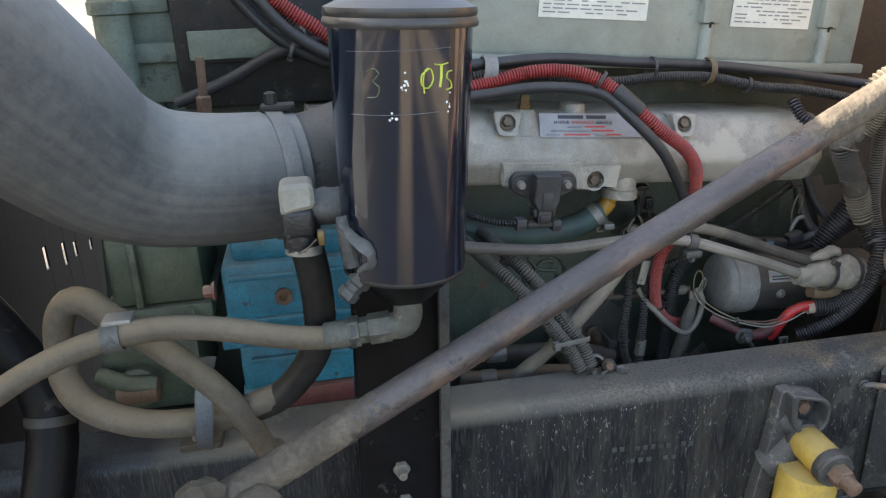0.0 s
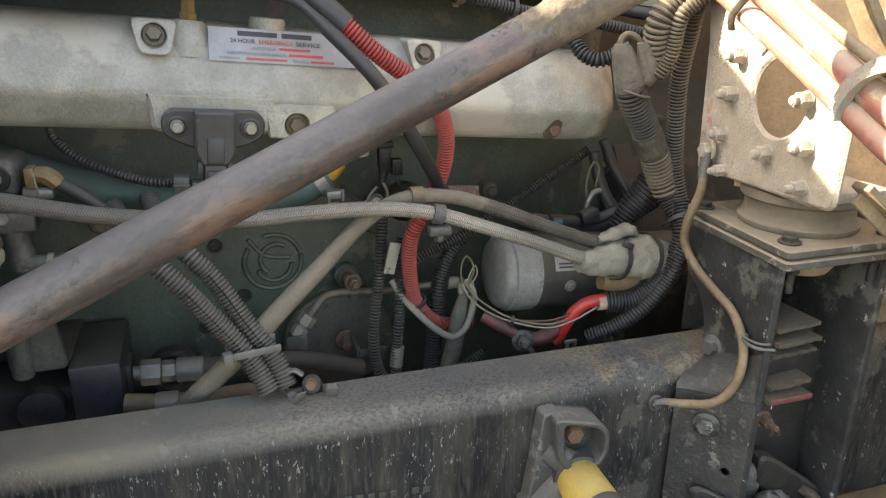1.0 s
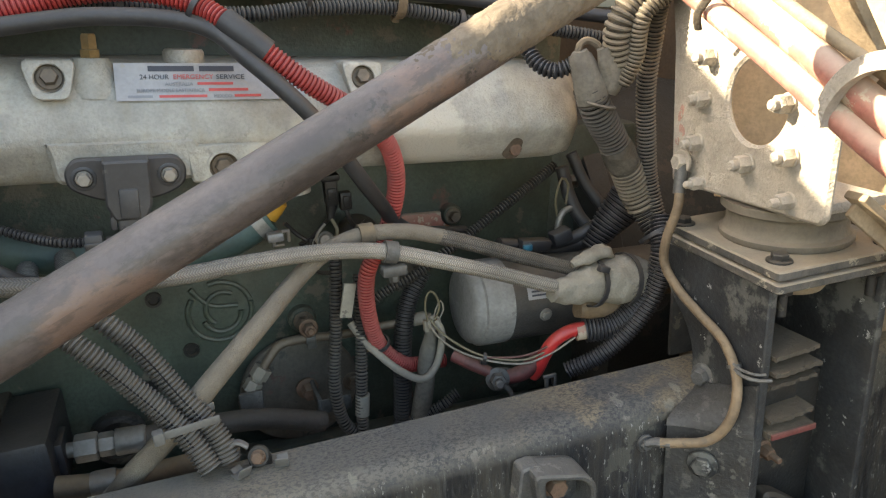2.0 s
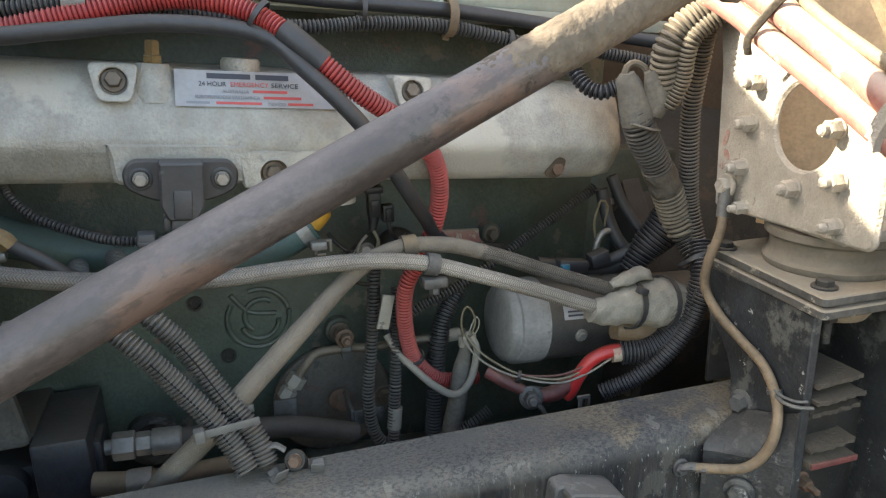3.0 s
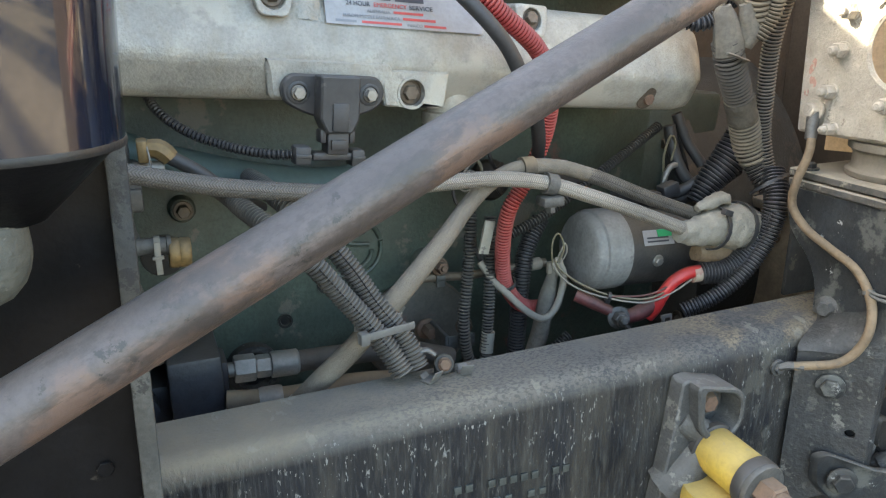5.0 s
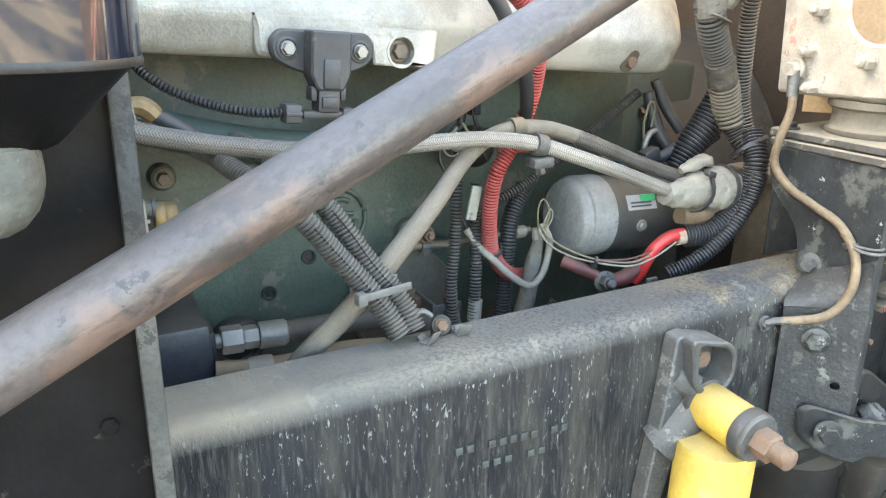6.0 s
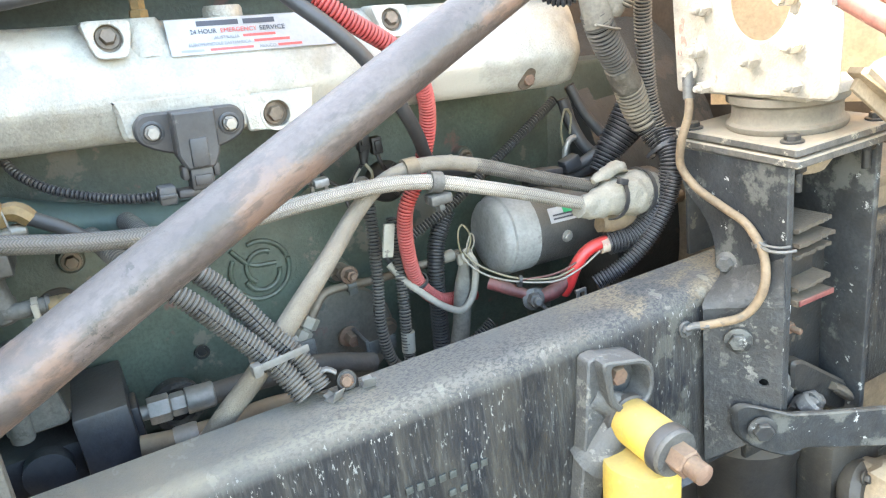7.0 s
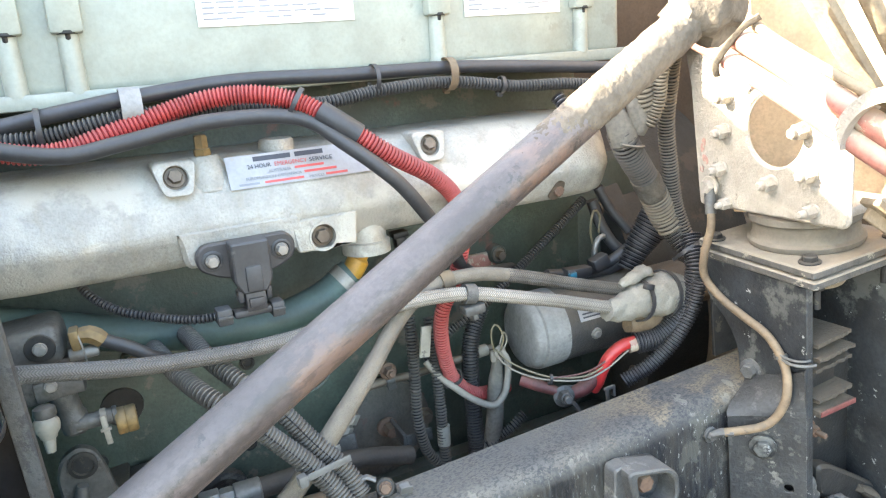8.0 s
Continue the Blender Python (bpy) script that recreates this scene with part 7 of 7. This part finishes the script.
for z in (1.104, 1.1155):
    part("top_plate", slab(round_poly([(0.978, 1.012), (1.150, 1.012), (1.150, 1.196), (0.985, 1.196)], 0.006), [], 0.0095, lambda a, b, c, z=z: (a + (0.002 if z > 1.11 else 0), b + (0.003 if z > 1.11 else 0), z + c), 0.0015), M_TOPPLATE, col, "dusty bolted top plate")
for p in ((0.998, 1.178), (1.003, 1.040), (1.130, 1.032), (1.135, 1.175)):
    bolt(col, (p[0], p[1], 1.125), (0, 0, 1), 0.0085, 0.006, M_BLACKMETAL)
for p in ((1.008, 1.036), (1.122, 1.036)):
    part("hanging_bolt", merge(bolt_mesh(Vector((p[0], p[1], 1.104)), (0, 0, -1), 0.009, 0.010), lathe([(0.005, 0), (0.005, 0.035)], (p[0], p[1], 1.104), (0, 0, -1), 12)), M_BLACKMETAL, col)
part("cup", lathe([(0.045, 0), (0.044, 0.012), (0.034, 0.028), (0.010, 0.033)], (1.062, 1.085, 1.104), (0, 0, -1), 32), M_DUSTFLAT, col, "dust covered pressed cup")
bolt(col, (0.9835, 1.110, 0.9705), (-0.96, -0.28, 0.05), 0.0095, 0.009, M_BRACKET, washer=1.5)
bolt(col, (0.9535, 1.0655, 0.893), (-0.74, -0.67, 0), 0.0110, 0.006, M_CHIPPED)
stack = thing("shim_stack", (1.03, 1.05, 0.94), "stack of dusty steel shims, one with a red edge", "shims")
def rough_shim(y, z, h):
    """A thin plate, tilted a little, with a ragged front edge."""
    rng = random.Random(int(z * 1000))
    edge = [(0.996 + 0.056 * k / 14, y + rng.uniform(-0.0015, 0.0015)) for k in range(15)]
    tilt = rng.uniform(-0.05, 0.12)
    return slab(edge + [(1.052, 1.088), (0.996, 1.088)], [], h, lambda a, b, c: (a, b, z + c + (1.06 - b) * tilt * 0.6 + (a - 1.03) * 0.06), 0)


for z, d, m in ((1.026, 0.0, M_SHIM), (1.010, -0.004, M_SHIM), (0.994, 0.0, M_SHIM), (0.958, -0.003, M_SHIM)):
    part("shim", rough_shim(1.024 + d, z, 0.0045), m, stack)
part("shim", box((0.996, 1.020, 0.937), (1.054, 1.088, 0.945), 0.001), M_SHIM, stack, "dusty red edged shim")
part("shim_edge", box((0.997, 1.018, 0.9385), (1.054, 1.0205, 0.9455), 0.001), M_REDOLD, stack, "red painted edge")
part("stack_core", box((0.998, 1.045, 0.930), (1.05, 1.088, 1.03), 0.001), M_BLACKMETAL, stack)
bolt(stack, (1.058, 1.090, 0.868), (0, -1, 0), 0.008, 0.012, M_RUST, shank=0.012)

# ---- cab bracket with its rubber mount ----
brk = thing("cab_bracket", (1.01, 1.10, 1.165), "sand cast cab bracket with a round hole, dusty", "bracket")
bo = round_poly([(1.205, 1.168), (0.995, 1.1725), (0.988, 1.180), (0.986, 1.250), (0.992, 1.296), (1.090, 1.356), (1.150, 1.400), (1.155, 1.62), (1.230, 1.62), (1.226, 1.40), (1.212, 1.32)], 0.006)
part("plate", slab(bo, [ellipse(1.084, 1.272, 0.039, 0.042, 36)], 0.008, lambda a, b, c: (0.998 + c, a, b), 0.003), M_CAST, brk)
part("foot", box((1.01, 1.03, 1.166), (1.12, 1.20, 1.178), 0.003), M_CAST, brk)
for y, z, r in ((1.150, 1.309, 0.0095), (1.155, 1.267, 0.0095), (1.162, 1.220, 0.009), (1.087, 1.212, 0.0095), (1.153, 1.178, 0.0075), (1.043, 1.275, 0.0095), (1.034, 1.229, 0.010), (1.031, 1.188, 0.008)):
    part("stud", merge(bolt_mesh(Vector((0.998, y, z)), (-1, 0, 0), r * 0.95, 0.012, washer=1.08), lathe([(r * 0.55, 0.012), (r * 0.55, 0.020), (r * 0.35, 0.022)], (0.998, y, z), (-1, 0, 0), 12)), M_CAST, brk)
for y, z, a, b, r in ((1.193, 1.247, 0.0035, 0.010, 0.3), (1.190, 1.229, 0.0045, 0.007, -0.4), (1.197, 1.216, 0.003, 0.005, 0.0)):
    part("overspray", slab(ellipse(y, z, a, b, 14, r), [], 0.0008, lambda a, b, c: (0.9972 + c, a, b), 0), M_OVERSPRAY, brk, "faded red overspray spot")
part("back_panel", slab([(0.0, 1.135), (0.46, 1.135), (0.46, 1.70), (0.0, 1.70)], [], 0.006, lambda a, b, c: (1.075 + a * 0.5 + c, 1.225 - a * 0.866, b), 0.001), M_TANPANEL, brk, "brown dusty panel behind the hole")
mount = thing("rubber_mount", (1.066, 1.10, 1.125), "round dusty rubber cab mount", "mount")
part("lower_rim", lathe([(0.064, 0), (0.066, 0.003), (0.066, 0.007), (0.062, 0.010)], (1.066, 1.10, 1.125), (0, 0, 1), 40), M_MOUNT, mount)
part("rubber_body", lathe([(0.062, 0.010), (0.060, 0.013), (0.0595, 0.026), (0.062, 0.030)], (1.066, 1.10, 1.125), (0, 0, 1), 40), M_MOUNT, mount)
part("upper_rim", lathe([(0.062, 0.030), (0.066, 0.033), (0.066, 0.041)], (1.066, 1.10, 1.125), (0, 0, 1), 40), M_MOUNT, mount)

strap = thing("ground_strap", (0.98, 1.17, 1.20), "tan dusty ground cable from bracket to rail", "cable")
part("cable", sweep([(0.984, 1.170, 1.178), (0.976, 1.162, 1.150), (0.966, 1.165, 1.115), (0.968, 1.168, 1.085), (0.974, 1.148, 1.060), (0.975, 1.112, 1.045), (0.976, 1.075, 1.030), (0.974, 1.050, 1.002), (0.966, 1.040, 0.971), (0.958, 1.046, 0.944), (0.946, 1.056, 0.929), (0.930, 1.072, 0.922), (0.914, 1.086, 0.918)], 0.0052, 12), M_STRAP, strap)
part("lug", merge(sweep([(0.988, 1.174, 1.198), (0.986, 1.172, 1.184), (0.981, 1.167, 1.165)], [0.0075, 0.0072, 0.0068], 12), lathe([(0.010, 0), (0.010, 0.004)], (0.994, 1.175, 1.198), (-1, 0, 0), 18)), M_CASTGREY, strap, "crimped grey cable lug")
bolt(strap, (0.990, 1.175, 1.198), (-1, 0, 0), 0.009, 0.008, M_CAST)
part("end_lug", sweep([(0.922, 1.079, 0.919), (0.911, 1.091, 0.917), (0.903, 1.097, 0.913)], [0.0062, 0.0065, 0.005], 10, flat=0.7), M_BRACKET, strap)
bolt(strap, (0.905, 1.1010, 0.911), (0, -1, 0), 0.007, 0.004, M_BRACKET)
tie_ring(strap, (0.977, 1.058, 1.010), (0.0, -0.4, -1), 0.0058, 0.004, M_CASTGREY)
part("tie_tail", sweep([(0.974, 1.062, 1.012), (0.972, 1.040, 1.008), (0.980, 1.026, 1.008), (0.990, 1.020, 1.009)], 0.0020, 6), M_CASTGREY, strap)
part("tie_tail", sweep([(0.974, 1.070, 1.020), (0.973, 1.050, 1.013), (0.979, 1.032, 1.012), (0.988, 1.026, 1.013)], 0.0016, 6), M_CASTGREY, strap)

# ---- shock absorber and its bracket ----
sb = thing("shock_bracket", (0.78, 1.10, 0.80), "dusty black cast shock bracket bolted on the rail", "bracket")
part("base_plate", slab(round_poly([(0.748, 0.935), (0.770, 0.935), (0.772, 0.85), (0.765, 0.80), (0.748, 0.735), (0.742, 0.700), (0.716, 0.700), (0.720, 0.74), (0.738, 0.85)], 0.006), [], 0.022, lambda a, b, c: (a, 1.080 + c, b), 0.002), M_BRACKET, sb)
cup = round_poly([(0.754, 0.937), (0.812, 0.922), (0.824, 0.908), (0.824, 0.878), (0.812, 0.862), (0.776, 0.864), (0.762, 0.88)], 0.010)
cup_in = round_poly([(0.766, 0.928), (0.808, 0.916), (0.818, 0.905), (0.818, 0.881), (0.809, 0.868), (0.781, 0.870), (0.769, 0.886)], 0.008)
part("cup_rim", slab(cup, [cup_in], 0.038, lambda a, b, c: (a, 1.064 + c, b), 0.002), M_BRACKET, sb)
part("cup_floor", slab(cup, [], 0.006, lambda a, b, c: (a, 1.096 + c, b), 0.001), M_BRACKET, sb)
part("arm", merge(sweep([(0.755, 1.092, 0.885), (0.768, 1.086, 0.874), (0.784, 1.082, 0.862)], [0.016, 0.015, 0.018], 12), sweep([(0.745, 1.092, 0.80), (0.762, 1.084, 0.820), (0.782, 1.080, 0.845)], [0.026, 0.024, 0.022], 12)), M_BRACKET, sb)
bolt(sb, (0.789, 1.096, 0.900), (0, -1, 0), 0.0115, 0.014, M_RUST)
shock = thing("shock_absorber", (0.785, 1.04, 0.45), "yellow painted shock absorber hung from its bracket", "shock absorber")
SX, SZ = 0.790, 0.850
part("eye", lathe([(0.024, 0.004), (0.0265, 0.008), (0.0265, 0.060), (0.025, 0.064)], (SX, 1.078, SZ), (0.0, -1, -0.06), 32), M_YELLOW, shock)
part("bushing", lathe([(0.026, 0.062), (0.0285, 0.064), (0.0285, 0.074), (0.027, 0.076)], (SX, 1.078, SZ), (0, -1, -0.06), 32), M_RUBBER, shock, "black rubber bushing")
part("bushing", lathe([(0.027, -0.002), (0.0295, 0.000), (0.0295, 0.007), (0.026, 0.009)], (SX, 1.078, SZ), (0, -1, -0.06), 32), M_RUBBER, shock, "black rubber bushing")
part("washer", lathe([(0.027, 0.076), (0.0275, 0.078), (0.026, 0.082)], (SX, 1.078, SZ), (0, -1, -0.06), 32), M_CASTGREY, shock)
part("nut", merge(lathe([(0.0165, 0.082), (0.0165, 0.100), (0.014, 0.102)], (SX, 1.078, SZ), (0, -1, -0.06), 6), lathe([(0.0115, 0.10), (0.0115, 0.120), (0.008, 0.122)], (SX, 1.078, SZ), (0, -1, -0.06), 16)), M_RUST, shock, "rusty nut on a bolt end")
part("dust_tube", lathe([(0.020, 0.0), (0.041, 0.004), (0.0425, 0.010), (0.0425, 0.30)], (0.783, 1.044, 0.822), (-0.04, 0.0, -1), 40), M_YELLOW, shock)
part("lower_tube", lathe([(0.035, 0.29), (0.035, 0.55), (0.02, 0.56)], (0.783, 1.044, 0.822), (-0.04, 0.0, -1), 32), M_YELLOW, shock)

# ---- arm and lower parts at the column foot ----
arm = thing("stay_arm", (0.974, 1.07, 0.77), "flat black steel arm bolted to the column foot", "arm")
part("bar", slab(round_poly([(0.943, 0.804), (0.951, 0.812), (0.972, 0.807), (0.990, 0.803), (1.041, 0.788), (1.125, 0.766), (1.40, 0.690), (1.40, 0.630), (1.13, 0.708), (1.005, 0.750), (0.978, 0.744), (0.955, 0.752), (0.944, 0.770)], 0.008), [], 0.010, lambda a, b, c: (a, 1.0775 - 1.15 * (min(a, 0.985) - 0.928) - max(0, a - 0.985) * 0.15 + c, b), 0.002), M_CHIPPED, arm)
bolt(arm, (0.963, 1.0365, 0.780), (-0.55, -0.83, 0), 0.0120, 0.008, M_CHIPPED)
lk = thing("shift_link", (1.08, 1.06, 0.84), "worn black linkage with clevis at the column foot", "linkage")
part("link", slab(round_poly([(1.030, 0.842), (1.050, 0.836), (1.136, 0.772), (1.153, 0.750), (1.148, 0.732), (1.120, 0.733), (1.060, 0.775), (1.030, 0.800)], 0.010), [], 0.022, lambda a, b, c: (a, 1.05 + c, b), 0.004), M_BLACKMETAL, lk)
part("link_end", sweep([(1.100, 1.049, 0.782), (1.118, 1.048, 0.768), (1.132, 1.049, 0.754)], [0.010, 0.016, 0.012], 16, flat=0.5), M_SHIM, lk, "brown worn link end")
part("clevis", merge(mud_lump((1.022, 1.065, 0.800), (0.022, 0.016, 0.026), 12), mud_lump((1.052, 1.045, 0.776), (0.024, 0.016, 0.014), 7), lathe([(0.012, 0), (0.016, 0.004), (0.016, 0.018), (0.012, 0.022)], (1.035, 1.040, 0.775), (0.5, -0.5, 0.7), 14)), M_BRACKET, lk, "grimy clevis")
part("boot", lathe([(0.030, 0), (0.034, 0.02), (0.026, 0.04), (0.030, 0.06), (0.020, 0.075)], (1.06, 1.10, 0.70), (0.1, -0.4, 1), 20), M_RUBBER, lk, "dusty rubber boot")
gearbox = thing("steering_gear", (1.07, 1.11, 0.42), "dark grimy cylindrical steering gear below the frame", "steering gear")
part("housing", lathe([(0.050, 0), (0.066, 0.01), (0.070, 0.05), (0.070, 0.20), (0.074, 0.21), (0.074, 0.235), (0.060, 0.25)], (1.085, 1.17, 0.42), (0, 0, 1), 32), M_OILBLACK, gearbox)
part("side_cover", merge(lathe([(0.040, 0), (0.044, 0.006), (0.044, 0.02), (0.034, 0.03)], (1.17, 1.06, 0.58), (0.2, -1, 0.2), 24), box((1.13, 1.06, 0.50), (1.24, 1.14, 0.66), 0.012)), M_BLACKMETAL, gearbox)
for a in range(4):
    bolt(gearbox, (1.178 + 0.034 * math.cos(a * 1.57 + 0.5), 1.034, 0.586 + 0.034 * math.sin(a * 1.57 + 0.5)), (0.2, -1, 0.2), 0.007, 0.006, M_BLACKMETAL)
axle = thing("axle_parts", (1.05, 1.20, 0.50), "dark axle and spring parts below the frame", "axle")
for k in range(6):
    part("spring_leaf", box((0.55 + k * 0.01, 1.16, 0.44 + k * 0.016), (1.60 - k * 0.01, 1.24, 0.453 + k * 0.016), 0.002), M_BLACKMETAL, axle)
part("axle_beam", lathe([(0.055, 0), (0.055, 1.4), (0.05, 1.41)], (1.18, 1.02, 0.52), (0, 1, 0), 24), M_BLACKMETAL, axle)
part("joint", mud_lump((1.20, 1.02, 0.58), (0.05, 0.05, 0.06), 2), M_DUSTFLAT, axle)

# ---- tubes and struts over the bracket ----
rods = thing("red_hose_bundle", (0.87, 1.0, 1.38), "dust faded red hoses tied in a bundle", "hose")
for pts, r, m in (([(0.958, 1.190, 1.394), (0.966, 1.155, 1.376), (0.972, 1.110, 1.350), (0.974, 1.042, 1.315), (0.974, 0.990, 1.288), (0.974, 0.942, 1.263), (0.980, 0.87, 1.222), (1.00, 0.78, 1.15)], 0.0112, M_REDDUST),
                  ([(0.964, 1.165, 1.412), (0.972, 1.12, 1.386), (0.977, 1.085, 1.366), (0.979, 1.030, 1.336), (0.980, 0.990, 1.313), (0.980, 0.940, 1.286), (0.985, 0.87, 1.247), (1.00, 0.79, 1.19)], 0.0128, M_REDDUST)):
    part("hose", sweep(pts, r, 18), m, rods)
part("thin_rod", sweep([(0.975, 1.12, 1.416), (0.981, 1.062, 1.372), (0.983, 0.972, 1.326), (0.986, 0.90, 1.292)], 0.0055, 10), M_DUSTFLAT, rods)
part("bundle_tie", sweep([(0.962, 1.128, 1.338), (0.955, 1.122, 1.352), (0.958, 1.108, 1.370), (0.964, 1.092, 1.388), (0.976, 1.078, 1.398)], 0.004, 8, flat=0.5), M_SHIM, rods)
hoop = thing("clamp_hoop", (0.96, 0.97, 1.27), "broad dusty steel clamp hoop round the hoses", "clamp")


def arc_band(r0, r1, x0, x1, a0, a1, n=30):
    """A bent strip of a large ring standing before the bracket plate."""
    bm = bmesh.new()
    rings = []
    for k in range(n + 1):
        a = radians(a0 + (a1 - a0) * k / n)
        rings.append([bm.verts.new((x, 0.912 + r * math.cos(a), 1.263 + r * math.sin(a))) for r, x in ((r0, x0), (r1, x0), (r1, x1), (r0, x1))])
    for p, q in zip(rings, rings[1:]):
        for j in range(4):
            bm.faces.new((p[j], p[(j + 1) % 4], q[(j + 1) % 4], q[j]))
    bm.faces.new(rings[0][::-1])
    bm.faces.new(rings[-1])
    bmesh.ops.recalc_face_normals(bm, faces=bm.faces[:])
    return bm


part("hoop_band", arc_band(0.0605, 0.0680, 0.958, 1.000, 14, 96), M_CAST, hoop)
part("hoop_lip", arc_band(0.0545, 0.0608, 0.955, 0.966, 6, 98), M_CAST, hoop, "inner lip of the hoop")
strut = thing("brace_strut", (1.05, 0.98, 1.20), "dusty steel angle strut beside the bracket", "strut")
part("strut", merge(box((0, -0.004, -0.012), (0.42, 0.004, 0.012), 0.002, facing((1.025, 0.985, 1.200), (0.75, -0.05, -0.60), (0.6, 0, 0.75))), box((0, -0.012, -0.003), (0.42, 0.012, 0.003), 0.002, facing((1.03, 0.99, 1.190), (0.75, -0.05, -0.60), (0.6, 0, 0.75)))), M_DUSTFLAT, strut)
strut2 = thing("brace_strut", (0.97, 0.99, 1.40), "dusty steel angle strut beside the bracket", "strut")
part("strut", box((-0.10, -0.005, -0.014), (0.40, 0.005, 0.014), 0.002, facing((0.985, 1.00, 1.385), (0.55, 0.0, -0.72), (0.8, 0, 0.6))), M_DUSTFLAT, strut2)
strut3 = thing("hood_prop", (0.98, 0.97, 1.44), "thin dusty steel prop rod", "rod")
part("prop", sweep([(0.985, 0.975, 1.43), (1.05, 0.97, 1.33), (1.14, 0.96, 1.20)], 0.009, 12), M_DUSTFLAT, strut3)
sidebox = thing("battery_box", (1.28, 1.20, 0.7), "dusty brown step box behind the column", "box")
part("box_body", merge(box((1.20, 1.13, 0.60), (1.40, 1.50, 1.00), 0.006), box((1.185, 1.11, 0.995), (1.42, 1.52, 1.012), 0.004)), M_DUSTFLAT, sidebox)
part("panel", box((1.18, 1.08, 0.55), (1.195, 1.13, 1.06), 0.003), M_BLACKMETAL, sidebox)
bolt(sidebox, (1.26, 1.13, 0.93), (0, -1, 0), 0.018, 0.012, M_RUST)
